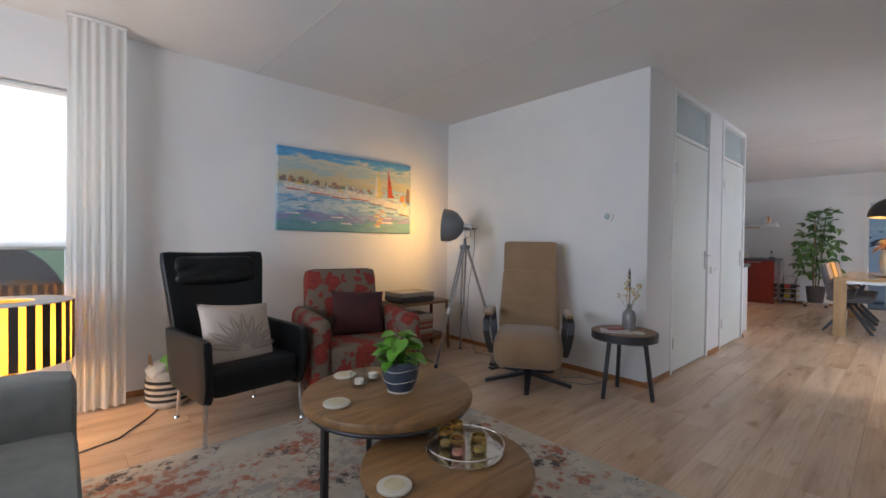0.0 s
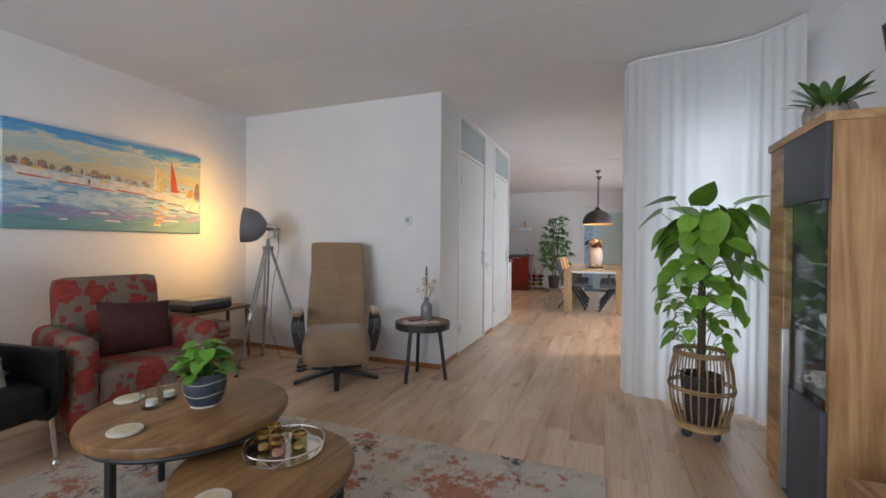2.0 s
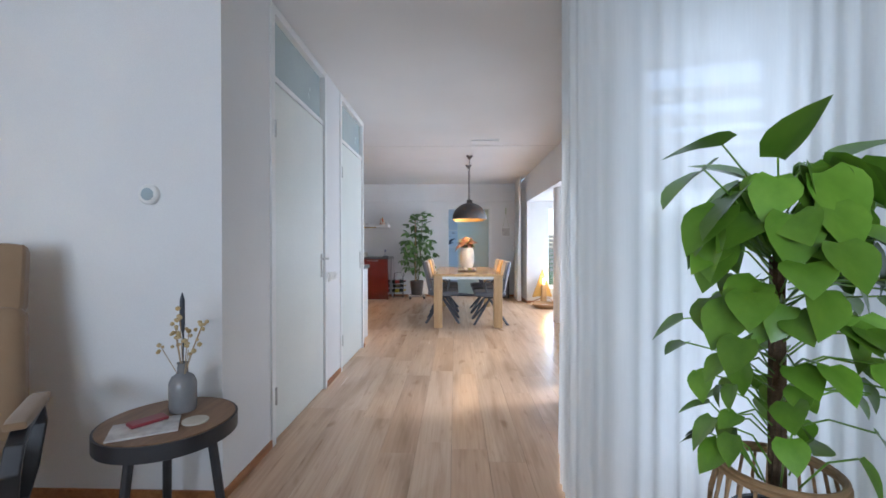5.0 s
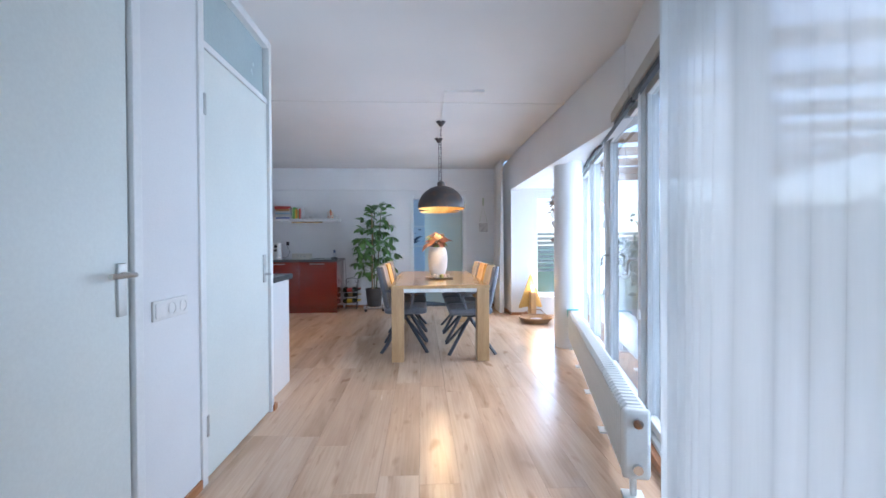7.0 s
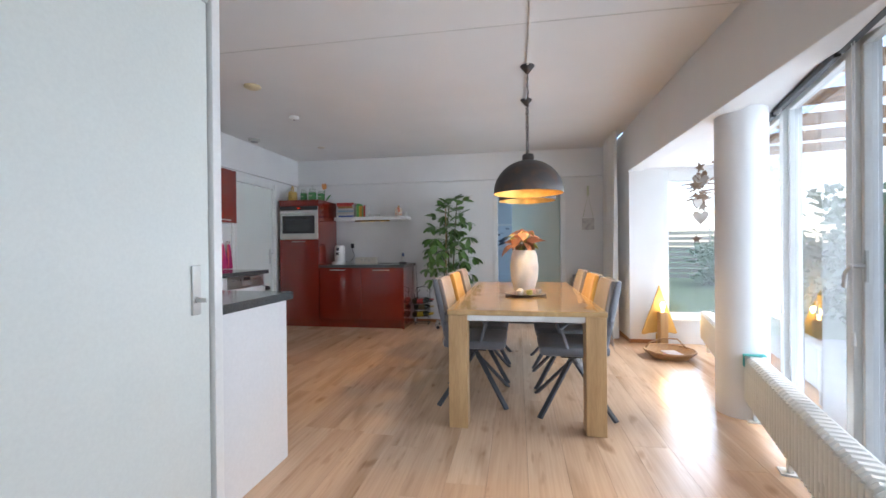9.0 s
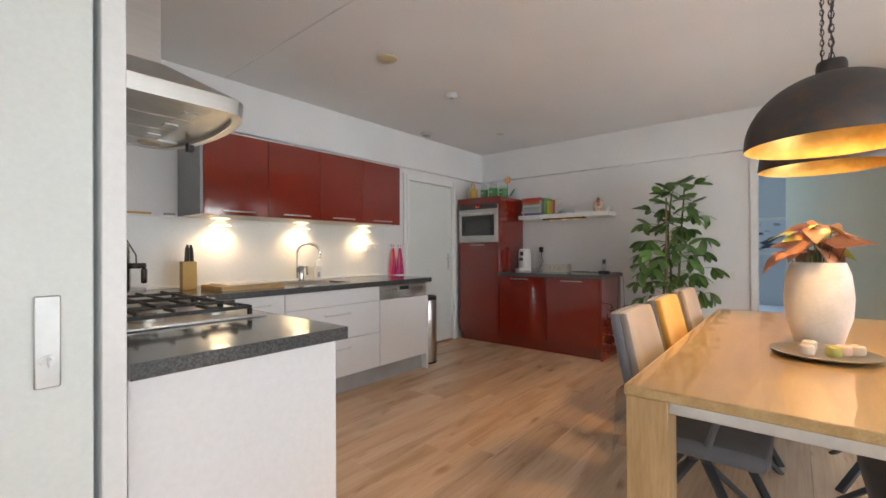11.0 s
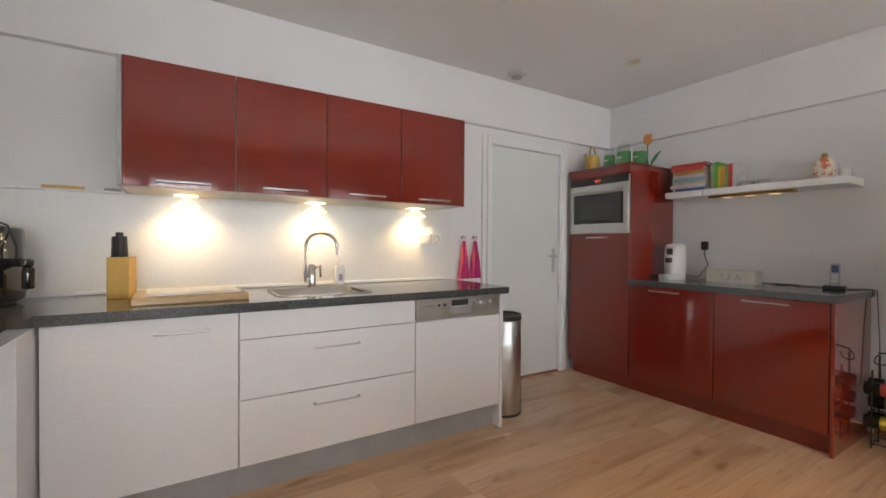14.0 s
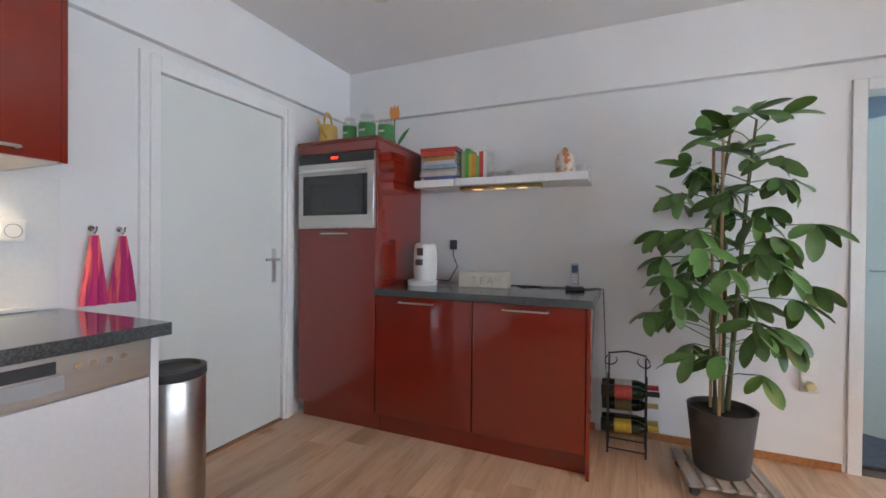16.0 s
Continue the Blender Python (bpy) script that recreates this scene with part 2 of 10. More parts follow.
def laminate(name):
    """Oak laminate: boards of slightly different tone, long soft grain, dark flecks and a few knots."""
    m = bpy.data.materials.new(name)
    m.use_nodes = True
    nt = m.node_tree
    n, l = nt.nodes, nt.links
    b = n["Principled BSDF"]
    tc, info = n.new("ShaderNodeTexCoord"), n.new("ShaderNodeObjectInfo")
    comb, shift = n.new("ShaderNodeCombineXYZ"), n.new("ShaderNodeVectorMath")
    for i in range(3):
        l.new(info.outputs["Random"], comb.inputs[i])
    shift.operation = "MULTIPLY_ADD"
    shift.inputs[1].default_value = (41, 67, 0)
    l.new(comb.outputs[0], shift.inputs[0])
    l.new(tc.outputs["Object"], shift.inputs[2])

    def grain(stretch, scale, detail, distort):
        mp, t = n.new("ShaderNodeMapping"), n.new("ShaderNodeTexNoise")
        mp.inputs["Scale"].default_value = stretch
        t.inputs["Scale"].default_value, t.inputs["Detail"].default_value, t.inputs["Distortion"].default_value = scale, detail, distort
        l.new(shift.outputs[0], mp.inputs[0])
        l.new(mp.outputs[0], t.inputs[0])
        return t.outputs[0]

    def ramp(value, stops):
        r = n.new("ShaderNodeValToRGB")
        e = r.color_ramp.elements
        e[0].position, e[0].color = stops[0][0], (*stops[0][1], 1)
        e[1].position, e[1].color = stops[-1][0], (*stops[-1][1], 1)
        for p, c in stops[1:-1]:
            e.new(p).color = (*c, 1)
        l.new(value, r.inputs[0])
        return r.outputs[0]

    def times(a, c, amount=1.0):
        x = n.new("ShaderNodeMix")
        x.data_type, x.blend_type = "RGBA", "MULTIPLY"
        x.inputs[0].default_value = amount
        l.new(a, x.inputs[6])
        l.new(c, x.inputs[7])
        return x.outputs[2]

    tone = ramp(info.outputs["Random"], ((0.0, (0.56, 0.38, 0.25)), (0.35, (0.62, 0.44, 0.30)), (0.7, (0.65, 0.475, 0.335)), (1.0, (0.59, 0.41, 0.275))))
    cloud = ramp(grain((0.9, 6.5, 1), 1.0, 3, 0.5), ((0.30, (0.76, 0.71, 0.65)), (0.47, (0.98, 0.97, 0.96)), (0.66, (1.08, 1.07, 1.05))))
    fibre_value = grain((2.2, 75, 1), 1.0, 4, 0.15)
    fibre = ramp(fibre_value, ((0.36, (0.88, 0.85, 0.82)), (0.6, (1, 1, 1))))
    fleck = ramp(grain((4.0, 26, 1), 1.0, 2, 0.3), ((0.27, (0.62, 0.54, 0.47)), (0.38, (1, 1, 1)), (1.0, (1, 1, 1))))
    knot = ramp(grain((3.2, 8.0, 1), 1.0, 1, 0.25), ((0.14, (0.36, 0.29, 0.23)), (0.23, (0.62, 0.53, 0.45)), (0.315, (1, 1, 1))))
    out = times(times(times(times(tone, cloud), fibre, 0.75), fleck, 0.45), knot, 0.75)
    l.new(out, b.inputs["Base Color"])
    rr = n.new("ShaderNodeMapRange")
    rr.inputs[3].default_value, rr.inputs[4].default_value = 0.20, 0.30
    l.new(fibre_value, rr.inputs[0])
    l.new(rr.outputs[0], b.inputs["Roughness"])
    b.inputs["Specular IOR Level"].default_value = 0.55
    bu = n.new("ShaderNodeBump")
    bu.inputs["Strength"].default_value, bu.inputs["Distance"].default_value = 0.03, 0.001
    l.new(fibre_value, bu.inputs["Height"])
    l.new(bu.outputs[0], b.inputs["Normal"])
    return m


M_OAKFLOOR = laminate("oak_laminate")
M_SCREED = mat("screed", (0.12, 0.09, 0.07), rough=0.9)
M_GLASS = glass("clear_glass")
M_FROST = mat("frosted_transom", (0.42, 0.50, 0.50), (0.38, 0.46, 0.47), 0.25, scale=3)
M_STEEL = mat("brushed_steel", (0.62, 0.61, 0.59), (0.58, 0.57, 0.55), 0.30, 1.0, scale=2, bump=0.04, bscale=60, stretch=(1, 1, 30), rvar=0.03)
M_CHROME = mat("chrome", (0.78, 0.78, 0.78), rough=0.08, metal=1.0, rvar=0.03)
M_BLACK = mat("black_metal", (0.022, 0.022, 0.025), (0.035, 0.035, 0.038), 0.42, scale=8, bump=0.05)
M_DKGREY = mat("dark_plastic", (0.035, 0.035, 0.038), (0.05, 0.05, 0.052), 0.45, scale=9)
M_WHITEPL = mat("white_plastic", (0.76, 0.75, 0.72), (0.72, 0.71, 0.68), 0.35, scale=6)


# ---- shapes ----
def box(bm, x0, x1, y0, y1, z0, z1, m=None):
    v = [bm.verts.new((x, y, z)) for x in (x0, x1) for y in (y0, y1) for z in (z0, z1)]
    for f in ((0, 1, 3, 2), (4, 6, 7, 5), (0, 4, 5, 1), (2, 3, 7, 6), (0, 2, 6, 4), (1, 5, 7, 3)):
        bm.faces.new([v[i] for i in f])
    if m is not None:
        bmesh.ops.transform(bm, matrix=m, verts=v)
    return v


def lathe(bm, profile, centre=(0, 0, 0), seg=28, m=None):
    """A turned shape: profile holds (radius, height) from one end to the other."""
    rings, made = [], []
    for r, z in profile:
        if r < 1e-5:
            ring = [bm.verts.new((centre[0], centre[1], centre[2] + z))]
        else:
            ring = [bm.verts.new((centre[0] + r * math.cos(2 * math.pi * i / seg), centre[1] + r * math.sin(2 * math.pi * i / seg), centre[2] + z)) for i in range(seg)]
        rings.append(ring)
        made += ring
    for a, b in zip(rings, rings[1:]):
        for i in range(seg):
            j = (i + 1) % seg
            if len(a) == 1 and len(b) == 1:
                continue
            if len(a) == 1:
                bm.faces.new((a[0], b[j], b[i]))
            elif len(b) == 1:
                bm.faces.new((a[i], a[j], b[0]))
            else:
                bm.faces.new((a[i], a[j], b[j], b[i]))
    if m is not None:
        bmesh.ops.transform(bm, matrix=m, verts=made)
    return made


def rod(bm, p0, p1, r0, r1=None, seg=12):
    """A round bar from p0 to p1."""
    p0, p1 = Vector(p0), Vector(p1)
    d = p1 - p0
    m = Matrix.Translation(p0) @ d.to_track_quat("Z", "Y").to_matrix().to_4x4()
    r1 = r0 if r1 is None else r1
    lathe(bm, [(0, 0), (r0, 0), (r1, d.length), (0, d.length)], seg=seg, m=m)


def tube(bm, pts, r, seg=8, closed=False):
    """A bent round bar along the points."""
    pts = [Vector(p) for p in pts]
    rings = []
    for i, p in enumerate(pts):
        a = pts[i - 1] if (i or closed) else p
        b = pts[(i + 1) % len(pts)] if (i + 1 < len(pts) or closed) else p
        q = (b - a).to_track_quat("Z", "Y")
        rr = r[i] if isinstance(r, (list, tuple)) else r
        rings.append([bm.verts.new(p + q @ Vector((rr * math.cos(2 * math.pi * k / seg), rr * math.sin(2 * math.pi * k / seg), 0))) for k in range(seg)])
    pairs = list(zip(rings, rings[1:])) + ([(rings[-1], rings[0])] if closed else [])
    for a, b in pairs:
        for k in range(seg):
            bm.faces.new((a[k], a[(k + 1) % seg], b[(k + 1) % seg], b[k]))
    if not closed:
        bm.faces.new(rings[0][::-1])
        bm.faces.new(rings[-1])


def plate(bm, pts, depth, axis=1):
    """A flat outline, given in two coordinates, with thickness along the axis."""
    def at(p, d):
        v = list(p)
        v.insert(axis, d)
        return bm.verts.new(v)
    a, b = [at(p, 0) for p in pts], [at(p, depth) for p in pts]
    bm.faces.new(a[::-1])
    bm.faces.new(b)
    for i in range(len(pts)):
        j = (i + 1) % len(pts)
        bm.faces.new((a[i], a[j], b[j], b[i]))


def cushion(bm, x0, x1, y0, y1, z0, z1, puff=0.35, n=10, m=None):
    """A stuffed block: a box whose faces swell and whose edges are round."""
    made = []
    cx, cy, cz = (x0 + x1) / 2, (y0 + y1) / 2, (z0 + z1) / 2
    hx, hy, hz = (x1 - x0) / 2, (y1 - y0) / 2, (z1 - z0) / 2
    t = bmesh.new()
    bmesh.ops.create_cube(t, size=2)
    bmesh.ops.subdivide_edges(t, edges=t.edges[:], cuts=n, use_grid_fill=True)
    rad = min(hx, hy, hz)
    k = puff
    for v in t.verts:
        p = Vector((v.co.x * hx, v.co.y * hy, v.co.z * hz))
        r = rad * k
        q = Vector([max(-h + r, min(h - r, c)) for c, h in zip(p, (hx, hy, hz))])
        d = p - q
        if d.length > 1e-6:
            p = q + d.normalized() * min(r, max(abs(c) for c in d) if True else r)
        v.co = p + Vector((cx, cy, cz))
    idx = {}
    for v in t.verts:
        idx[v] = bm.verts.new(v.co)
        made.append(idx[v])
    for f in t.faces:
        bm.faces.new([idx[v] for v in f.verts])
    t.free()
    if m is not None:
        bmesh.ops.transform(bm, matrix=m, verts=made)
    return made


def mesh_of(name, bm, material, smooth=35):
    bmesh.ops.recalc_face_normals(bm, faces=bm.faces[:])
    me = bpy.data.meshes.new(name)
    bm.to_mesh(me)
    bm.free()
    me.materials.append(material)
    if smooth:
        me.shade_smooth()
        me.set_sharp_from_angle(angle=radians(smooth))
    return me


def part(name, bm, material, parent=None, label="", bevel=0.0, smooth=35, m=None):
    ob = new(name, mesh_of(name, bm, material, smooth))
    if parent is not None:
        ob.parent = parent
    if m is not None:
        ob.matrix_basis = m
    if label:
        ob["label"] = label
    if bevel:
        mod = ob.modifiers.new("bevel", "BEVEL")
        mod.width, mod.segments, mod.limit_method = bevel, 2, "ANGLE"
    return ob


def thing(name, m, label, category, group=""):
    ob = new(name)
    ob.empty_display_size = 0.1
    ob.matrix_basis = m
    return tagged(ob, label, category, group)


def boxpart(name, dims, material, parent=None, bevel=0.003, label="", m=None):
    bm = bmesh.new()
    box(bm, *dims, m=m)
    return part(name, bm, material, parent, label, bevel)


def solid(name, boxes, material, label="", category="", kind="structure", bevel=0.0, m=None):
    bm = bmesh.new()
    for b in boxes:
        box(bm, *b, m=m)
    ob = part(name, bm, material, bevel=bevel)
    return tagged(ob, label, category, kind=kind)


def words(text, size, m, material, parent, name="lettering", depth=0.001, align="CENTER"):
    """Letters as a mesh, flat on the plane of m."""
    cu = bpy.data.curves.new(name, "FONT")
    cu.body, cu.size, cu.extrude, cu.align_x, cu.align_y, cu.resolution_u = text, size, depth, align, "CENTER", 2
    tmp = new("tmp", cu)
    bpy.context.view_layer.update()
    me = bpy.data.meshes.new_from_object(tmp.evaluated_get(bpy.context.evaluated_depsgraph_get()))
    bpy.data.objects.remove(tmp)
    me.materials.clear()
    me.materials.append(material)
    ob = new(name, me)
    ob.parent = parent
    ob.matrix_basis = m
    return ob


# ---- structure ----
H = 2.56
NORTH, EAST, SOUTH, WEST = 3.93, 11.32, -1.12, -2.7
FLEN = 6.83

solid("wall_north", [(WEST - 0.25, -1.75, NORTH, NORTH + 0.25, 0, H), (-1.75, 0.19, NORTH, NORTH + 0.25, 0, 0.40), (-1.75, 0.19, NORTH, NORTH + 0.25, 2.13, H), (0.19, 3.566, NORTH, NORTH + 0.25, 0, H)], M_WALL, "white plastered living room wall with a wide window", "wall")
solid("wall_hall_west", [(3.566, 3.68, 1.58, NORTH, 0, H)], M_WALL, "white plastered wall with a round thermostat", "wall")
D1, D2 = (4.06, 5.09), (5.50, 6.46)
solid("wall_hall_south", [(3.68, D1[0], 1.58, 1.70, 0, H), (D1[1], D2[0], 1.58, 1.70, 0, H), (D1[0], D1[1], 1.58, 1.70, 2.545, H), (D2[0], D2[1], 1.58, 1.70, 2.545, H)], M_WALL, "white corridor wall with two doors", "wall")
solid("wall_kitchen_west", [(6.36, 6.48, 1.70, NORTH, 0, H)], M_WALL, "white kitchen wall behind the cooker", "wall")
KD = (9.74, 10.62)
solid("wall_kitchen_north", [(6.48, KD[0], NORTH, NORTH + 0.2, 0, H), (KD[1], EAST + 0.2, NORTH, NORTH + 0.2, 0, H), (KD[0], KD[1], NORTH, NORTH + 0.2, 2.10, H)], M_WALL, "white kitchen wall with a door", "wall")
HD = (-0.30, 0.74)
solid("wall_east", [(EAST, EAST + 0.12, HD[1], NORTH, 0, H), (EAST, EAST + 0.12, -0.92, HD[0], 0, H), (EAST, EAST + 0.12, HD[0], HD[1], 2.06, H)], M_WALL, "white wall with an open doorway to the hall", "wall")
solid("bulkhead", [(6.48, 11.27, 3.885, NORTH, 2.152, H), (11.27, EAST, -0.90, NORTH, 2.158, H)], M_WALL, "white boxed-in bulkhead along the kitchen ceiling", "bulkhead", bevel=0.004)
solid("wall_alcove", [(10.25, 10.37, -1.30, -1.06, 0, H), (10.25, EAST + 0.12, -1.06, -0.92, 0, H), (10.25, 10.37, -2.06, -1.30, 2.03, H), (10.25, 10.37, -2.06, -1.30, 0, 0.30)], M_WALL, "white end wall of the window bay", "wall")
solid("beam", [(6.37, 10.25, -1.06, -0.90, 2.03, H)], M_WALL, "white concrete ceiling beam over the bay", "beam", bevel=0.004)
bm = bmesh.new()
plate(bm, [(6.9, -1.06), (10.25, -1.06), (10.25, -1.92)], 0.05, axis=2)
tagged(part("bay_ceiling", bm, M_CEIL, m=pose(0, 0, 2.06)), "white lowered ceiling of the window bay", "ceiling", kind="structure")
solid("wall_living_south", [(WEST - 0.25, 3.77, SOUTH - 0.25, SOUTH, 0, H)], M_WALL, "white living room wall behind the display cabinet", "wall")
solid("wall_living_west", [(WEST - 0.25, WEST, SOUTH, 0.2, 0, H), (WEST - 0.25, WEST, 2.8, NORTH, 0, H), (WEST - 0.25, WEST, 0.2, 2.8, 0, 0.45), (WEST - 0.25, WEST, 0.2, 2.8, 2.10, H)], M_WALL, "white plain living room wall with a window opening", "wall")
solid("wall_patio", [(3.65, 3.77, SOUTH, -0.98, 0, H), (3.65, 3.77, -0.98, -0.30, 2.12, H), (3.65, 3.77, -0.98, -0.30, 0, 0.10)], M_WALL, "white wall beside the patio window", "wall")
solid("facade_wall", [(0.0, FLEN, 0, -0.12, 2.10, H), (-0.10, 0.05, -0.12, 0.0, 0, 2.10)], M_WALL, "white wall above the patio windows", "wall", m=FAC)
bm = bmesh.new()
plate(bm, [(WEST - 0.25, SOUTH - 0.25), (3.8, SOUTH - 0.25), (3.8, -0.40), (10.5, -2.25), (10.5, -0.9), (13.6, -0.9), (13.6, 4.3), (WEST - 0.25, 4.3)], 0.2, axis=2)
tagged(part("ceiling", bm, M_CEIL, m=pose(0, 0, H)), "white sprayed concrete ceiling with panel seams", "ceiling", kind="structure")
bm = bmesh.new()
plate(bm, [(WEST - 0.25, SOUTH - 0.25), (3.8, SOUTH - 0.25), (3.8, -0.28), (10.4, -2.02), (10.4, -0.9), (13.6, -0.9), (13.6, 4.3), (WEST - 0.25, 4.3)], 0.15, axis=2)
floor = tagged(part("floor", bm, M_SCREED, m=pose(0, 0, -0.158)), "light oak laminate plank floor", "floor", kind="structure")


# ---- doors, windows, trim ----
def fabric(name, colour, through, clear):
    m = bpy.data.materials.new(name)
    m.use_nodes = True
    nt = m.node_tree
    n, l = nt.nodes, nt.links
    n.remove(n["Principled BSDF"])
    d, t, c, m1, m2 = (n.new("ShaderNodeBsdf" + k) for k in ("Diffuse", "Translucent", "Transparent")), 0, 0, n.new("ShaderNodeMixShader"), n.new("ShaderNodeMixShader")
    d, t, c = d
    wv, mp, tc = n.new("ShaderNodeTexNoise"), n.new("ShaderNodeMapping"), n.new("ShaderNodeTexCoord")
    mp.inputs["Scale"].default_value = (60, 60, 3)
    wv.inputs["Scale"].default_value = 2
    l.new(tc.outputs["Object"], mp.inputs[0])
    l.new(mp.outputs[0], wv.inputs[0])
    r = n.new("ShaderNodeValToRGB")
    r.color_ramp.elements[0].color, r.color_ramp.elements[1].color = (*[v * 0.93 for v in colour], 1), (*colour, 1)
    l.new(wv.outputs[0], r.inputs[0])
    l.new(r.outputs[0], d.inputs[0])
    l.new(r.outputs[0], t.inputs[0])
    m1.inputs[0].default_value, m2.inputs[0].default_value = through, clear
    l.new(d.outputs[0], m1.inputs[1])
    l.new(t.outputs[0], m1.inputs[2])
    l.new(m1.outputs[0], m2.inputs[1])
    l.new(c.outputs[0], m2.inputs[2])
    l.new(m2.outputs[0], n["Material Output"].inputs[0])
    return m


M_SHEER = fabric("sheer_voile", (0.82, 0.84, 0.84), 0.55, 0.08)
M_DRAPE = fabric("white_drape", (0.84, 0.82, 0.78), 0.5, 0.03)
M_BLIND = fabric("blind_cloth", (0.86, 0.85, 0.82), 0.55, 0.10)
M_FRAME = mat("window_frame_paint", (0.74, 0.75, 0.74), (0.69, 0.70, 0.69), 0.4, scale=5, bump=0.05)
M_BEIGE = mat("beige_aluminium", (0.42, 0.39, 0.33), (0.38, 0.35, 0.30), 0.45, scale=5)
M_RAD = mat("radiator_enamel", (0.74, 0.76, 0.74), (0.70, 0.72, 0.70), 0.3, scale=5)
M_ALU = mat("matt_aluminium", (0.60, 0.60, 0.58), (0.52, 0.52, 0.50), 0.38, 1.0, scale=10)


def door(name, x0, x1, label, hinge_left=True, lever=True):
    """A flush door with a glazed transom over it, in the corridor wall."""
    d = tagged(new(name), label, "door", kind="structure")
    d.matrix_basis = pose(x0, 1.58, 0)
    w = x1 - x0
    bm = bmesh.new()
    for b in ((0, 0.05, -0.012, 0.11, 0, 2.545), (w - 0.045, w, -0.012, 0.11, 0, 2.545), (0.05, w - 0.05, -0.012, 0.11, 2.495, 2.545), (0.05, w - 0.05, 0.0, 0.08, 2.115, 2.15)):
        box(bm, *b)
    part("door_frame", bm, M_TRIM, d, bevel=0.003)
    leaf = boxpart("door_leaf", (0.055, w - 0.055, 0.004, 0.044, 0.012, 2.11), M_DOOR, d, 0.004)
    boxpart("transom_pane", (0.05, w - 0.05, 0.03, 0.038, 2.15, 2.495), M_FROST, d, 0, "frosted glass transom pane")
    for z in (0.28, 1.83):
        bm = bmesh.new()
        rod(bm, (0.045, -0.012, z - 0.05), (0.045, -0.012, z + 0.05), 0.009, seg=10)
        box(bm, 0.036, 0.07, -0.008, 0.004, z - 0.045, z + 0.045)
        part("hinge", bm, M_ALU, d, "steel hinge")
    xh = w - 0.10 if lever else w - 0.13
    boxpart("backplate", (xh - 0.02, xh + 0.02, -0.006, 0.004, 0.905, 1.09), M_ALU, d, 0.002, "aluminium backplate")
    bm = bmesh.new()
    if lever:
        rod(bm, (xh, 0, 1.05), (xh, -0.05, 1.05), 0.009)
        tube(bm, [(xh, -0.05, 1.05), (xh - 0.02, -0.055, 1.05), (xh - 0.12, -0.05, 1.05)], 0.009)
        part("door_handle", bm, M_ALU, d, "aluminium lever handle")
    else:
        rod(bm, (xh, 0, 0.96), (xh, -0.012, 0.96), 0.012)
        box(bm, xh - 0.002, xh + 0.002, -0.045, -0.01, 0.952, 0.968)
        part("key", bm, M_STEEL, d, "small steel key in its lock")
    return d


door("door_1", *D1, "pale flush door with a frosted glass transom")
door("door_2", *D2, "pale flush closet door with frosted transom", lever=False)

# kitchen door
d = tagged(new("door_3"), "white painted flush kitchen door in wooden frame", "door", kind="structure")
d.matrix_basis = pose(KD[0], NORTH, 0)
w = KD[1] - KD[0]
bm = bmesh.new()
for b in ((-0.06, 0.035, -0.022, 0.09, 0, 2.098), (w - 0.035, w + 0.06, -0.022, 0.09, 0, 2.098), (0.035, w - 0.035, -0.022, 0.09, 2.02, 2.098), (-0.02, 0.012, -0.034, -0.02, 0, 2.09), (w - 0.012, w + 0.02, -0.034, -0.02, 0, 2.09)):
    box(bm, *b)
part("door_frame", bm, M_TRIM, d, bevel=0.004)
boxpart("door_leaf", (0.04, w - 0.04, 0.0, 0.04, 0.015, 2.015), M_DOOR, d, 0.004)
boxpart("threshold", (0, w, -0.02, 0.08, 0.0, 0.012), M_BASE, d, 0.002)
boxpart("backplate", (w - 0.12, w - 0.085, -0.006, 0.0, 0.93, 1.15), M_ALU, d, 0.002)
bm = bmesh.new()
rod(bm, (w - 0.10, 0, 1.08), (w - 0.10, -0.05, 1.08), 0.008)
tube(bm, [(w - 0.10, -0.05, 1.08), (w - 0.12, -0.053, 1.08), (w - 0.21, -0.05, 1.08)], 0.008)
part("door_handle", bm, M_ALU, d, "aluminium lever handle")

# doorway to the hall, with its open leaf
d = tagged(new("door_4"), "pale green flush door standing open into the hall", "door", kind="structure")
d.matrix_basis = pose(EAST, HD[0], 0)
w = HD[1] - HD[0]
bm = bmesh.new()
for b in ((-0.015, 0.135, 0, 0.06, 0, 2.06), (-0.015, 0.135, w - 0.06, w, 0, 2.06), (-0.015, 0.135, 0.06, w - 0.06, 2.0, 2.06)):
    box(bm, *b)
part("door_frame", bm, M_TRIM, d, bevel=0.003)
leafm = pose(0.13, 0.06, 0, 0, 0, 52)
leaf = boxpart("door_leaf", (0, 0.89, -0.02, 0.02, 0.012, 2.0), mat("green_door_paint", (0.56, 0.62, 0.55), (0.53, 0.59, 0.52), 0.4, scale=2), d, 0.003)
leaf.matrix_basis = leafm
bm = bmesh.new()
rod(bm, (0.80, 0, 1.05), (0.80, 0.06, 1.05), 0.008)
tube(bm, [(0.80, 0.06, 1.05), (0.78, 0.065, 1.05), (0.68, 0.06, 1.05)], 0.008)
part("door_handle", bm, M_ALU, leaf, "aluminium lever handle")

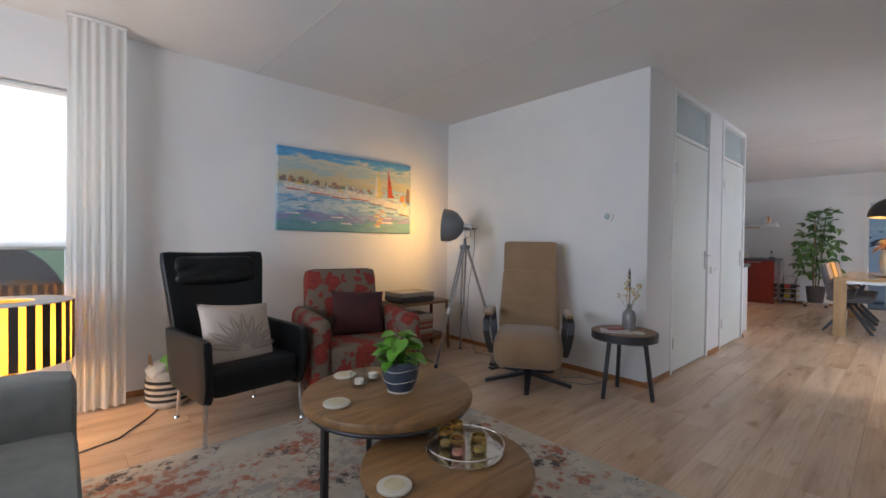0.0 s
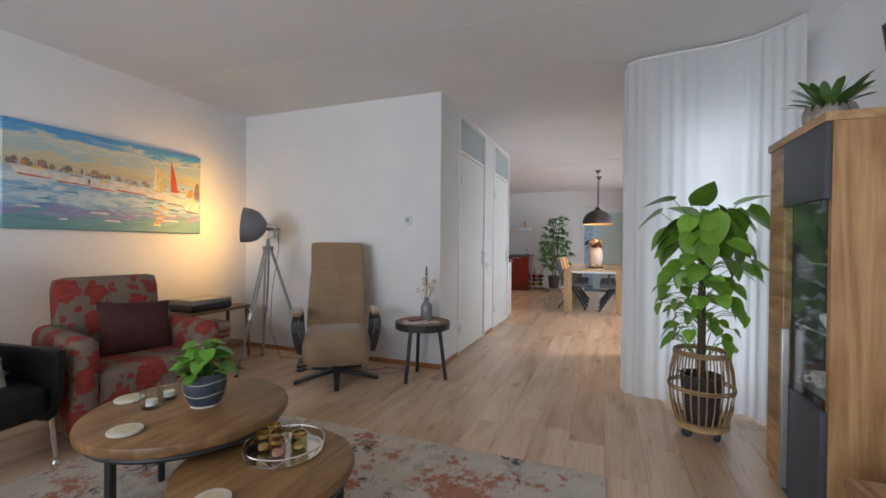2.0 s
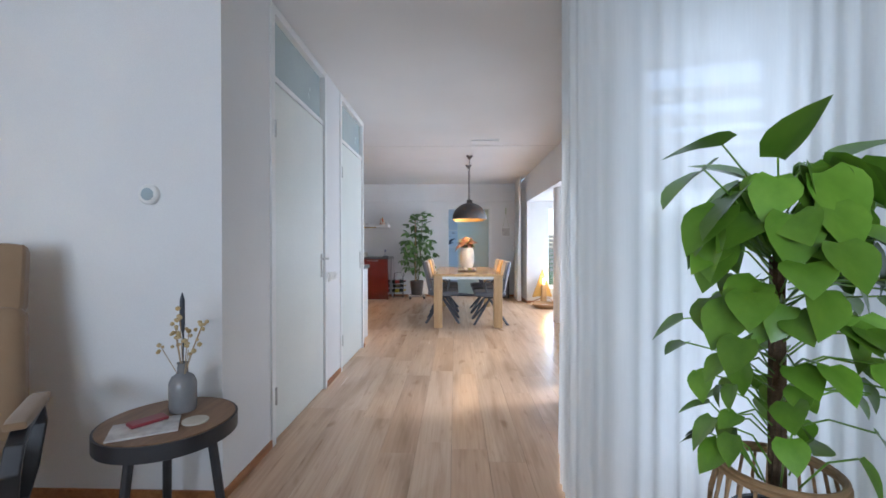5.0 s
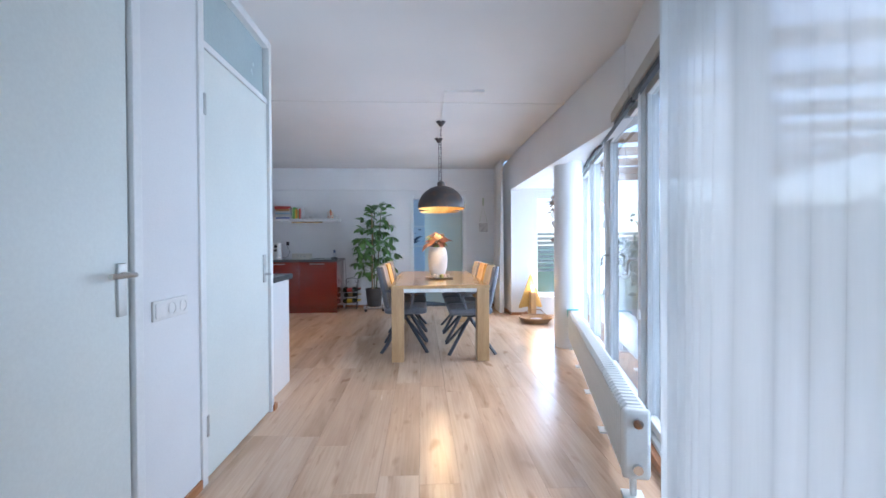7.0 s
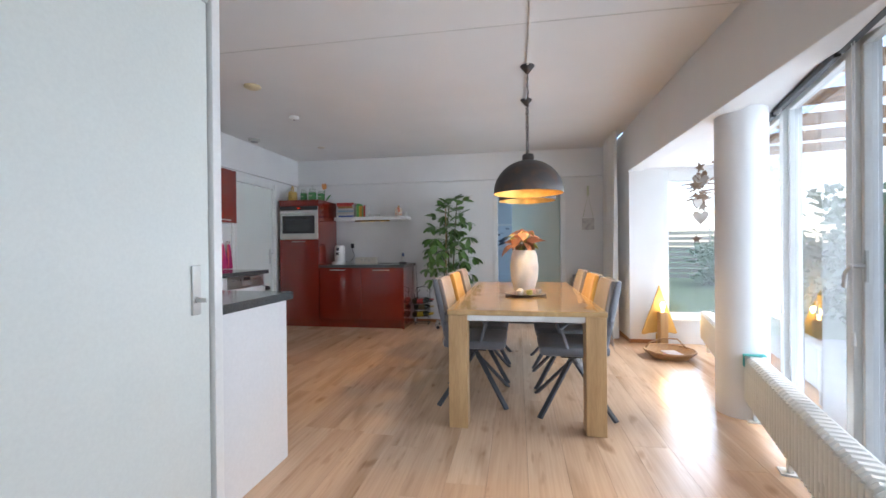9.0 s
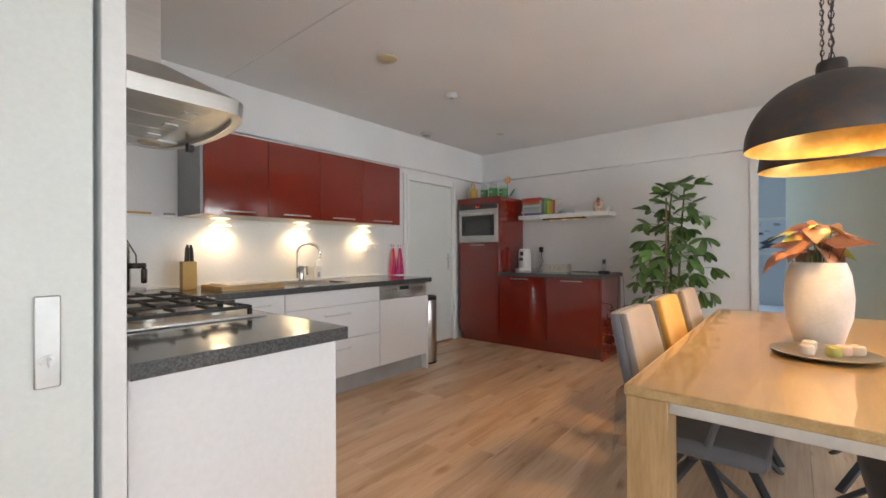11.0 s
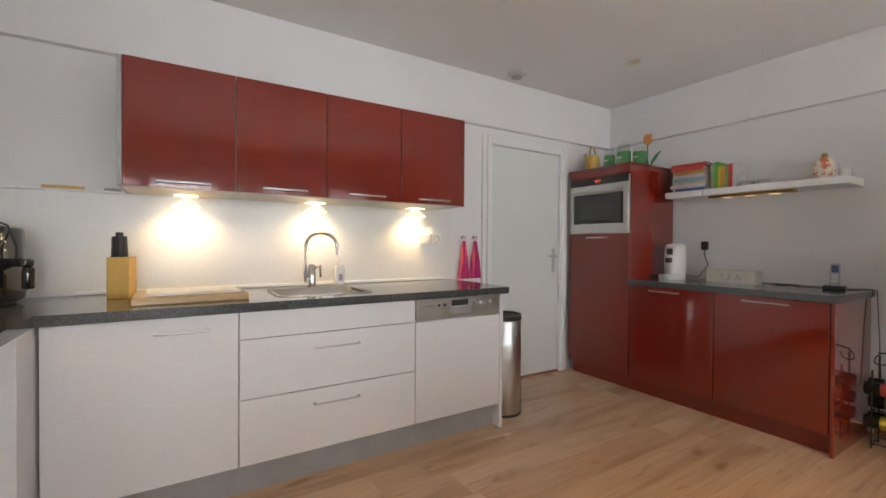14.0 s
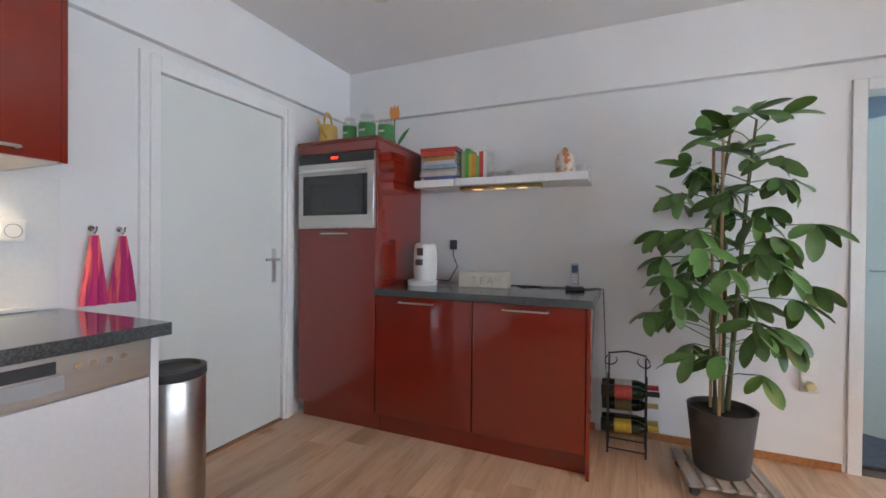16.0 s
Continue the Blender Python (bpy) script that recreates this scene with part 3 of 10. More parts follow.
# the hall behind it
# the blue of the hall's daylight is put into the wall colour
M_HALLW = mat("blue_lit_hall_plaster", (0.60, 0.66, 0.70), (0.56, 0.62, 0.67), 0.7, scale=1.5, bump=0.2, bscale=200)
solid("wall_hall_far", [(13.35, 13.47, -0.9, 1.2, 0, H), (13.35, 13.47, 2.2, 4.2, 0, H), (13.35, 13.47, 1.2, 2.2, 0, 0.95), (13.35, 13.47, 1.2, 2.2, 2.05, H), (EAST + 0.12, 13.35, -1.06, -0.92, 0, H), (EAST + 0.12, 13.35, 2.4, 2.52, 0, H)], M_HALLW, "hall wall with its blue daylight in the colour", "wall")
solid("hall_carpet", [(EAST + 0.12, 13.35, -0.92, 2.4, 0.0, 0.012)], mat("charcoal_carpet", (0.05, 0.055, 0.07), (0.08, 0.085, 0.10), 0.9, scale=40, bump=0.5, bscale=400), "charcoal carpet on the hall floor", "carpet")
solid("wall_closet", [(KD[0] - 0.3, KD[1] + 0.3, NORTH + 0.9, NORTH + 1.0, 0, H)], M_WALL, "plain wall behind the kitchen door", "wall")
art = thing("hall_picture", pose(13.345, 0.62, 1.35), "framed print with dark brush strokes on a pale ground", "picture")
boxpart("picture_frame", (-0.025, 0, -0.35, 0.35, -0.25, 0.25), M_FRAME, art, 0.003)
boxpart("print", (-0.03, -0.026, -0.31, 0.31, -0.21, 0.21), mat("brush_print", (0.60, 0.66, 0.72), (0.05, 0.06, 0.09), 0.7, scale=6, spread=(0.52, 0.62), stretch=(1, 1, 2.4)), art, 0)
# white bench cloth, its bluish cast from the daylight put into the colour
bm = bmesh.new()
box(bm, -0.35, 0.35, -0.4, 0.4, 0, 0.42)
tagged(part("hall_bench", bm, mat("blue_lit_white_fabric", (0.62, 0.66, 0.72), (0.55, 0.6, 0.66), 0.9, bump=0.3), bevel=0.06, m=pose(12.95, 0.55, 0.012)), "low bench under a pale cloth in the hall", "bench")

# living room window on the north side
wn = tagged(new("window_1"), "wide white-framed window with roller blinds", "window", kind="structure")
wn.matrix_basis = pose(-1.75, NORTH, 0.40)
bm = bmesh.new()
for b in ((0, 0.07, 0.08, 0.16, 0, 1.73), (1.87, 1.94, 0.08, 0.16, 0, 1.73), (0.07, 1.87, 0.08, 0.16, 0, 0.07), (0.07, 1.87, 0.08, 0.16, 1.66, 1.73), (0.93, 1.0, 0.085, 0.155, 0.07, 1.66), (1.0, 1.87, 0.085, 0.155, 1.18, 1.25)):
    box(bm, *b)
part("window_frame", bm, M_FRAME, wn, bevel=0.004)
boxpart("window_sill", (-0.02, 1.96, -0.16, 0.08, -0.03, 0.0), M_TRIM, wn, 0.006)
for x0, x1, z0, z1 in ((0.07, 0.93, 0.07, 1.66), (1.0, 1.87, 0.07, 1.18), (1.0, 1.87, 1.25, 1.66)):
    p = boxpart("pane", (x0, x1, 0.115, 0.121, z0, z1), M_GLASS, wn, 0)
    p.visible_shadow = False
for x0, x1 in ((0.02, 0.96), (0.985, 1.92)):
    bl = thing("roller_blind", pose(-1.75 + x0, NORTH + 0.045, 0.40), "white translucent roller blind lowered over half the window", "blind", "window blinds")
    boxpart("cloth", (0, x1 - x0, 0, 0.002, 0.68, 1.70), M_BLIND, bl, 0)
    boxpart("bottom_bar", (0, x1 - x0, -0.006, 0.008, 0.665, 0.685), M_ALU, bl, 0.003, "grey bottom bar")
    bm = bmesh.new()
    rod(bm, (0, 0.0, 1.705), (x1 - x0, 0.0, 1.705), 0.02)
    part("roller", bm, M_WHITEPL, bl)

# patio facade: posts, rails, panes and blind boxes, in its own slanted frame
fac = tagged(new("window_2"), "tall white-framed patio windows along a slanted front", "window", kind="structure")
fac.matrix_basis = FAC
POSTS = (0.05, 1.22, 2.42, 3.65, 4.65, 5.75, FLEN)
for i, u in enumerate(POSTS):
    bm = bmesh.new()
    box(bm, u - 0.035, u + 0.035, -0.11, 0.0, 0.07, 2.10)
    if i < len(POSTS) - 1:
        box(bm, u + 0.035, u + 0.062, -0.085, -0.03, 0.12, 2.04)
    if i:
        box(bm, u - 0.062, u - 0.035, -0.085, -0.03, 0.12, 2.04)
    part("window_frame", bm, M_FRAME, fac, bevel=0.004)
bm = bmesh.new()
box(bm, 0, FLEN, -0.11, 0.0, 0.012, 0.07)
box(bm, 0, FLEN, -0.085, -0.03, 0.071, 0.12)
box(bm, 0, FLEN, -0.085, -0.03, 2.04, 2.099)
part("window_frame", bm, M_FRAME, fac, bevel=0.004)
boxpart("window_sill", (0, FLEN, -0.005, 0.035, 0.0, 0.05), M_BASE, fac, 0.003, "stained wooden strip along the floor")
for a, b in zip(POSTS, POSTS[1:]):
    p = boxpart("pane", (a + 0.06, b - 0.06, -0.062, -0.056, 0.115, 2.045), M_GLASS, fac, 0)
    p.visible_shadow = False
for u in (2.52, 3.56):
    bm = bmesh.new()
    box(bm, u - 0.012, u + 0.012, -0.03, -0.022, 0.98, 1.12)
    tube(bm, [(u, -0.022, 1.05), (u, 0.03, 1.05), (u + 0.03, 0.035, 1.02), (u + 0.04, 0.035, 0.95)], 0.009)
    part("window_handle", bm, M_ALU, fac, "dark metal window handle")
for a, b in zip(POSTS[1:5], POSTS[2:6]):
    bl = thing("venetian_blind", FAC @ pose(a + 0.01, 0.004, 2.06), "beige blind box with a raised blind and hanging cord", "blind", "patio blinds")
    boxpart("head_box", (0, b - a - 0.02, 0, 0.055, 0, 0.075), M_BEIGE, bl, 0.004)
    boxpart("bottom_rail", (0.01, b - a - 0.03, 0.012, 0.042, -0.035, -0.002), M_DKGREY, bl, 0.003, "dark bottom rail of the raised blind")
    bm = bmesh.new()
    rod(bm, (b - a - 0.14, 0.03, -1.30), (b - a - 0.14, 0.03, 0.0), 0.002, seg=6)
    rod(bm, (b - a - 0.165, 0.03, -0.85), (b - a - 0.165, 0.03, 0.0), 0.002, seg=6)
    part("cord", bm, M_WHITEPL, bl)
    bm = bmesh.new()
    lathe(bm, [(0, -1.36), (0.012, -1.355), (0.007, -1.30), (0, -1.30)], (b - a - 0.14, 0.03, 0), 10)
    part("cord_weight", bm, M_WHITEPL, bl)

# patio window beside the display cabinet
w3 = tagged(new("window_3"), "narrow white-framed patio window behind the sheer", "window", kind="structure")
w3.matrix_basis = pose(3.65, -0.98, 0.10)
bm = bmesh.new()
for b in ((0.02, 0.09, 0, 0.06, 0, 2.02), (0.02, 0.09, 0.62, 0.68, 0, 2.02), (0.02, 0.09, 0.06, 0.62, 0, 0.06), (0.02, 0.09, 0.06, 0.62, 1.95, 2.02)):
    box(bm, *b)
part("window_frame", bm, M_FRAME, w3, bevel=0.004)
p = boxpart("pane", (0.05, 0.056, 0.06, 0.62, 0.06, 1.95), M_GLASS, w3, 0)
p.visible_shadow = False

# bay window
w4 = tagged(new("window_4"), "bay window looking onto the lawn", "window", kind="structure")
w4.matrix_basis = pose(10.25, -2.06, 0.30)
bm = bmesh.new()
for b in ((0.02, 0.09, 0.0, 0.06, 0, 1.73), (0.02, 0.09, 0.70, 0.76, 0, 1.73), (0.02, 0.09, 0.06, 0.70, 0, 0.06), (0.02, 0.09, 0.06, 0.70, 1.60, 1.73)):
    box(bm, *b)
part("window_frame", bm, M_FRAME, w4, bevel=0.004)
boxpart("window_sill", (-0.10, 0.03, 0.0, 0.76, -0.02, 0.005), M_TRIM, w4, 0.005)
p = boxpart("pane", (0.05, 0.056, 0.06, 0.70, 0.06, 1.60), M_GLASS, w4, 0)
p.visible_shadow = False

# round column
bm = bmesh.new()
lathe(bm, [(0.155, 0), (0.155, 2.06)], (0, 0, 0), 40)
tagged(part("column", bm, M_WALL, m=pose(8.14, -1.12, 0)), "round white plastered concrete column", "column", kind="structure")

# baseboards
bb = []
for x0, x1, y0, y1 in ((0.25, 3.55, NORTH - 0.012, NORTH), (3.554, 3.566, 1.568, NORTH - 0.012), (3.566, D1[0], 1.568, 1.58), (D1[1], D2[0], 1.568, 1.58), (6.43, 6.492, 1.556, 1.567), (6.481, 6.492, 1.567, 1.653), (EAST - 0.012, EAST, 0.76, 1.95), (EAST - 0.012, EAST, -0.92, -0.31), (10.64, 10.68, NORTH - 0.014, NORTH), (10.238, 10.25, -1.30, -0.92), (10.25, EAST, -0.92, -0.908), (9.62, 9.68, NORTH - 0.012, NORTH)):
    bb.append((x0, x1, y0, y1, 0, 0.045))
solid("baseboard", bb, M_BASE, "reddish stained wooden baseboard", "baseboard", bevel=0.003)

# ceiling seams and surface cable
seam = mat("seam_filler", (0.66, 0.65, 0.63), (0.6, 0.59, 0.57), 0.85)
solid("trim_ceiling_seams", [(1.33, 1.337, SOUTH, NORTH, H - 0.002, H), (2.54, 2.547, SOUTH, NORTH, H - 0.002, H), (7.65, 7.658, -0.9, 3.885, H - 0.003, H)], seam, "thin seams between ceiling panels", "trim")


# ---- curtains ----
def curtain(path, z0, z1, material, label, pitch=0.10, depth=0.032, seed=1, heading=True, step=0.008):
    """A pleated hanging along a line on the floor plan."""
    rnd = random.Random(seed)
    pts = [Vector((x, y, 0)) for x, y in path]
    lens = [(b - a).length for a, b in zip(pts, pts[1:])]
    total = sum(lens)
    count = int(total / step)
    zs = [z0, z0 + 0.02, 0.5, 1.0, 1.5, 1.9, 2.2, z1 - 0.10, z1 - 0.06, z1]
    zs = [z for z in zs if z0 <= z <= z1]
    bm = bmesh.new()
    rows = []
    phase = [rnd.uniform(-0.6, 0.6) for _ in range(int(total / pitch) + 6)]
    for i in range(count + 1):
        s = total * i / count
        r, k = s, 0
        while k < len(lens) - 1 and r > lens[k]:
            r -= lens[k]
            k += 1
        t = (pts[k + 1] - pts[k]).normalized()
        nrm = Vector((-t.y, t.x, 0))
        p = pts[k] + t * r
        j = s / pitch + 0.55 * math.sin(5.3 * s) + 0.3 * math.sin(13.1 * s + seed)
        k0 = math.floor(j)
        a = phase[k0 + 2] * (1 - j % 1) + phase[k0 + 3] * (j % 1)
        swell = 0.7 + 0.5 * noise.noise(Vector((s * 4.0, seed, 0)))
        row = []
        for z in zs:
            f = (z1 - z) / (z1 - z0)
            amp = depth * swell * (0.45 + 0.85 * f)
            o = amp * (math.sin(2 * math.pi * j + a * f * 1.5) + 0.28 * math.sin(4.7 * j + 3 * a))
            sway = 0.012 * math.sin(3.1 * s + 2 * f) * f
            row.append(bm.verts.new((p.x + nrm.x * (o + sway), p.y + nrm.y * (o + sway), z + (0.006 * a if z == z0 else 0))))
        rows.append(row)
    for a, b in zip(rows, rows[1:]):
        for k in range(len(zs) - 1):
            bm.faces.new((a[k], b[k], b[k + 1], a[k + 1]))
    ob = part("curtain", bm, material, smooth=80)
    tagged(ob, label, "curtain")
    bm = bmesh.new()
    for a, b in zip(pts, pts[1:]):
        t = (b - a).normalized()
        q = Matrix.Translation(a) @ pose(0, 0, 0, 0, 0, math.degrees(math.atan2(t.y, t.x)))
        box(bm, 0, (b - a).length, -0.012, 0.012, z1, z1 + 0.018, m=q)
    tagged(part("curtain_rail", bm, M_WHITEPL), "slim white curtain rail on the ceiling", "rail", kind="structure")
    return ob


curve = [(3.08, -0.95), (3.19, -0.87), (3.31, -0.75), (3.365, -0.58), (3.39, -0.38), (3.405, -0.20), (3.435, -0.07), (3.49, 0.005), (3.57, 0.035), (3.70, 0.025), (4.10, -0.08), (4.88, -0.29)]
curtain(curve, 0.02, 2.535, M_SHEER, "white sheer floor-length curtain round the patio corner", 0.085, 0.011, 3)
curtain([(0.13, 3.74), (0.26, 3.73), (0.43, 3.74)], 0.02, 2.535, M_DRAPE, "white pleated drape gathered beside the window", 0.062, 0.020, 5, step=0.005)
curtain([(10.34, -0.80), (10.72, -0.79), (11.05, -0.80)], 0.02, 2.54, M_DRAPE, "white drape hanging in the dining corner", 0.12, 0.045, 8)

# ---- radiators ----
rad = thing("radiator", FAC @ pose(1.62, 0.20, 0), "long low white column radiator in front of the windows", "radiator")
RL = 2.86
def column_mesh():
    """One column of a tubular radiator, standing at its origin."""
    bm = bmesh.new()
    for v in (-0.045, 0.045):
        rod(bm, (0, v, 0.14), (0, v, 0.40), 0.0135, seg=8)
    tube(bm, [(0, -0.045, 0.40), (0, -0.03, 0.415), (0, 0.03, 0.415), (0, 0.045, 0.40)], 0.0155, seg=8)
    tube(bm, [(0, -0.045, 0.14), (0, -0.03, 0.125), (0, 0.03, 0.125), (0, 0.045, 0.14)], 0.0155, seg=8)
    return mesh_of("column", bm, M_RAD)


COLUMN = column_mesh()


def columns(parent, length, count):
    for i in range(count):
        ob = new("column", COLUMN)
        ob.parent = parent
        ob.matrix_basis = pose(length * (i + 0.5) / count, 0, 0)


columns(rad, RL, 62)
boxpart("front_panel", (0, RL, 0.030, 0.052, 0.135, 0.395), M_RAD, rad, 0.01)
for u in (0.0, RL):
    boxpart("end_section", (u - 0.022, u + 0.022, -0.058, 0.06, 0.115, 0.425), M_RAD, rad, 0.018)
for u, z in ((-0.025, 0.17), (-0.025, 0.37)):
    bm = bmesh.new()
    rod(bm, (u, 0, z), (u - 0.018, 0, z), 0.022, seg=8)
    part("end_plug", bm, M_CHROME, rad, "chrome end plug")
for i in range(5):
    u = 0.06 + i * (RL - 0.12) / 4
    bm = bmesh.new()
    box(bm, u - 0.015, u + 0.015, -0.012, 0.012, 0.01, 0.13)
    box(bm, u - 0.04, u + 0.04, -0.045, 0.045, 0.0, 0.01)
    part("foot", bm, M_RAD, rad)
bm = bmesh.new()
box(bm, -0.055, 0.055, -0.06, 0.066, 0, 0.004)
box(bm, -0.055, -0.02, 0.062, 0.068, -0.07, 0.004)
tagged(part("cloth", bm, mat("turquoise_cloth", (0.10, 0.48, 0.48), (0.07, 0.4, 0.4), 0.85, bump=0.3), bevel=0.003, m=FAC @ pose(1.62 + RL - 0.05, 0.20, 0.432)), "turquoise cloth over the radiator end", "cloth")

r2 = thing("radiator", pose(2.72, SOUTH + 0.03, 0), "white ribbed panel radiator behind the sheer curtain", "radiator")
bm = bmesh.new()
box(bm, 0, 0.80, 0.02, 0.08, 0.10, 0.84)
part("panel", bm, M_RAD, r2, bevel=0.008)
for i in range(13):
    boxpart("rib", (0.03 + i * 0.06, 0.06 + i * 0.06, 0.081, 0.09, 0.14, 0.80), M_RAD, r2, 0.004)
boxpart("top_grille", (-0.005, 0.805, 0.015, 0.092, 0.84, 0.855), M_RAD, r2, 0.003)
for x in (0.12, 0.68):
    bm = bmesh.new()
    rod(bm, (x, 0.05, 0.0), (x, 0.05, 0.10), 0.009)
    part("pipe", bm, M_RAD, r2)
plug = thing("wall_plug", pose(3.30, SOUTH, 1.02), "white plug box with looped cable on the wall", "plug")
boxpart("body", (-0.04, 0.04, 0, 0.05, -0.08, 0.06), M_WHITEPL, plug, 0.01)
bm = bmesh.new()
tube(bm, [(-0.03, 0.03, -0.08), (-0.06, 0.05, -0.15), (-0.01, 0.06, -0.19), (0.05, 0.05, -0.15), (0.03, 0.03, -0.08)], 0.003, 6)
part("cable", bm, M_WHITEPL, plug)

# ---- outside ----
M_LAWN = mat("lawn", (0.07, 0.13, 0.03), (0.11, 0.17, 0.05), 0.9, scale=3, bump=0.8, bscale=120)
M_PAVER = mat("grey_pavers", (0.27, 0.27, 0.26), (0.21, 0.21, 0.21), 0.85, scale=4, bump=0.4, bscale=80)
M_CEDAR = wood("cedar_beam", (0.50, 0.25, 0.11), (0.68, 0.40, 0.20), (2, 14, 14), 0.6, knots=False)
M_LEAFOUT = mat("hedge_leaf", (0.10, 0.18, 0.07), (0.17, 0.26, 0.11), 0.6, scale=2)
M_SHED = mat("slate_boards", (0.14, 0.15, 0.17), (0.11, 0.12, 0.14), 0.7, scale=3, bump=0.2)
bm = bmesh.new()
box(bm, -400, 400, -400, 400, -0.5, -0.17)
tagged(part("ground", bm, M_LAWN), "short green lawn", "ground", kind="structure")
solid("terrace", [(-0.1, 8.0, -3.3, -0.13, -0.168, -0.06)], M_PAVER, "grey paved terrace outside the windows", "terrace", m=FAC)
solid("street_pavement", [(-12, 12, 4.3, 12, -0.168, -0.10)], M_PAVER, "grey pavement before the house", "pavement")
pg = thing("pergola", FAC @ pose(0, 0, -0.06), "cedar pergola over the terrace with square posts", "pergola")
for i in range(11):
    u = 0.2 + i * 0.76
    boxpart("rafter", (u - 0.03, u + 0.03, -3.15, -0.15, 2.36, 2.47), M_CEDAR, pg, 0.004)
boxpart("header", (0, 7.9, -3.02, -2.92, 2.20, 2.36), M_CEDAR, pg, 0.005)
for u in (0.5, 4.4, 7.7):
    boxpart("post", (u - 0.06, u + 0.06, -3.03, -2.91, 0.0, 2.20), M_CEDAR, pg, 0.006)
    for s in (-1, 1):
        bm = bmesh.new()
        box(bm, 0, 0.75, -0.04, 0.04, -0.04, 0.04, m=pose(u, -2.97, 1.66, 0, -45 if s > 0 else -135, 0))
        part("brace", bm, M_CEDAR, pg, bevel=0.004)


def shrub(name, x, y, rx, ry, h, count, label, material, size=0.09, seed=1, z=-0.17):
    """A bush: stems and a crown of many small leaves with an uneven outline."""
    rnd = random.Random(seed)
    ob = thing(name, pose(x, y, z), label, "bush")
    bm = bmesh.new()
    for i in range(9):
        a = rnd.uniform(0, 6.28)
        tube(bm, [(0.1 * rx * math.cos(a), 0.1 * ry * math.sin(a), 0), (0.4 * rx * math.cos(a), 0.4 * ry * math.sin(a), h * 0.4), (0.6 * rx * math.cos(a + 0.3), 0.6 * ry * math.sin(a + 0.3), h * 0.8)], [0.03, 0.02, 0.008], 6)
    part("stems", bm, M_CEDAR, ob)
    bm = bmesh.new()
    clumps = [(rnd.uniform(-1, 1), rnd.uniform(-1, 1), rnd.uniform(0.08, 1)) for _ in range(count // 28)]
    for _ in range(count):
        c = rnd.choice(clumps)
        p = Vector((rx * (c[0] * 0.8 + rnd.gauss(0, 0.16)), ry * (c[1] * 0.8 + rnd.gauss(0, 0.16)), max(0.02, h * (c[2] * 0.86 + rnd.gauss(0, 0.06)))))
        q = Euler((rnd.uniform(0, 6.28), rnd.uniform(0, 6.28), rnd.uniform(0, 6.28))).to_matrix()
        s = size * rnd.uniform(0.6, 1.4)
        vs = [bm.verts.new(p + q @ Vector(v)) for v in ((0, -s, 0), (s * 0.5, 0, s * 0.15), (0, s, 0), (-s * 0.5, 0, s * 0.15))]
        bm.faces.new(vs)
    part("crown", bm, material, ob)
    return ob


shrub("garden_bush", 9.3, -6.2, 1.6, 0.9, 2.1, 3500, "dense green garden shrub beyond the terrace", M_LEAFOUT, 0.10, 2)
shrub("garden_bush", 12.6, -5.6, 1.4, 1.0, 2.4, 3000, "dense green garden shrub beyond the terrace", M_LEAFOUT, 0.11, 3)
shrub("garden_bush", 20.2, -6.9, 1.1, 1.3, 1.6, 3000, "dense green garden shrub on the lawn", M_LEAFOUT, 0.12, 4)
shrub("garden_bush", 6.4, -7.0, 1.8, 0.8, 2.6, 3000, "dense green garden shrub beyond the terrace", M_LEAFOUT, 0.11, 5)
shed = thing("garden_shed", pose(15.2, -9.0, -0.17), "slate grey boarded garden shed with low roof", "shed")
boxpart("wall", (-1.8, 1.8, -1.2, 1.2, 0, 2.1), M_SHED, shed, 0.01)
boxpart("roof", (-2.0, 2.0, -1.4, 1.4, 2.1, 2.25), M_DKGREY, shed, 0.02)
boxpart("door", (-1.82, -1.79, -0.45, 0.45, 0.05, 1.95), M_BLACK, shed, 0.01)
fence = thing("fence", pose(22, -2.4, -0.17), "pale slatted wooden garden fence", "fence")
M_PALE = wood("pale_fence_wood", (0.42, 0.36, 0.26), (0.56, 0.50, 0.38), (14, 2, 14), 0.7, knots=False)
for i in range(9):
    boxpart("slat", (0, 0.025, -7, 4, 0.1 + i * 0.2, 0.25 + i * 0.2), M_PALE, fence, 0.004)
for y in (-7, -4.25, -1.5, 1.25, 4):
    boxpart("post", (0.03, 0.11, y - 0.04, y + 0.04, 0, 1.95), M_PALE, fence, 0.005)
trough = thing("planter", FAC @ pose(4.2, -2.3, -0.06), "dark planter trough with grassy plants on the terrace", "planter")
boxpart("trough", (-0.7, 0.7, -0.22, 0.22, 0, 0.42), M_DKGREY, trough, 0.02)
rnd = random.Random(11)
bm = bmesh.new()
for i in range(240):
    x, y = rnd.uniform(-0.62, 0.62), rnd.uniform(-0.16, 0.16)
    dx, dy, h = rnd.uniform(-0.14, 0.14), rnd.uniform(-0.14, 0.14), rnd.uniform(0.15, 0.38)
    a, b = Vector((x, y, 0.40)), Vector((x + dx, y + dy, 0.40 + h))
    m_ = (a + b) / 2 + Vector((-dx * 0.2, -dy * 0.2, 0.06))
    o = Vector((0.008, 0.004, 0))
    q = [bm.verts.new(v) for v in (a - o, a + o, m_ + o, m_ - o)]
    e = bm.verts.new(b)
    bm.faces.new(q)
    bm.faces.new((q[3], q[2], e))
part("grass_plants", bm, M_LEAFOUT, trough)
gc = thing("garden_chair", pose(-0.28, 4.75, -0.10), "dark round-backed wicker garden chair outside the window", "chair")
M_WICK = mat("dark_wicker", (0.035, 0.028, 0.026), (0.06, 0.05, 0.045), 0.7, scale=30, bump=0.8, bscale=150)
bm = bmesh.new()
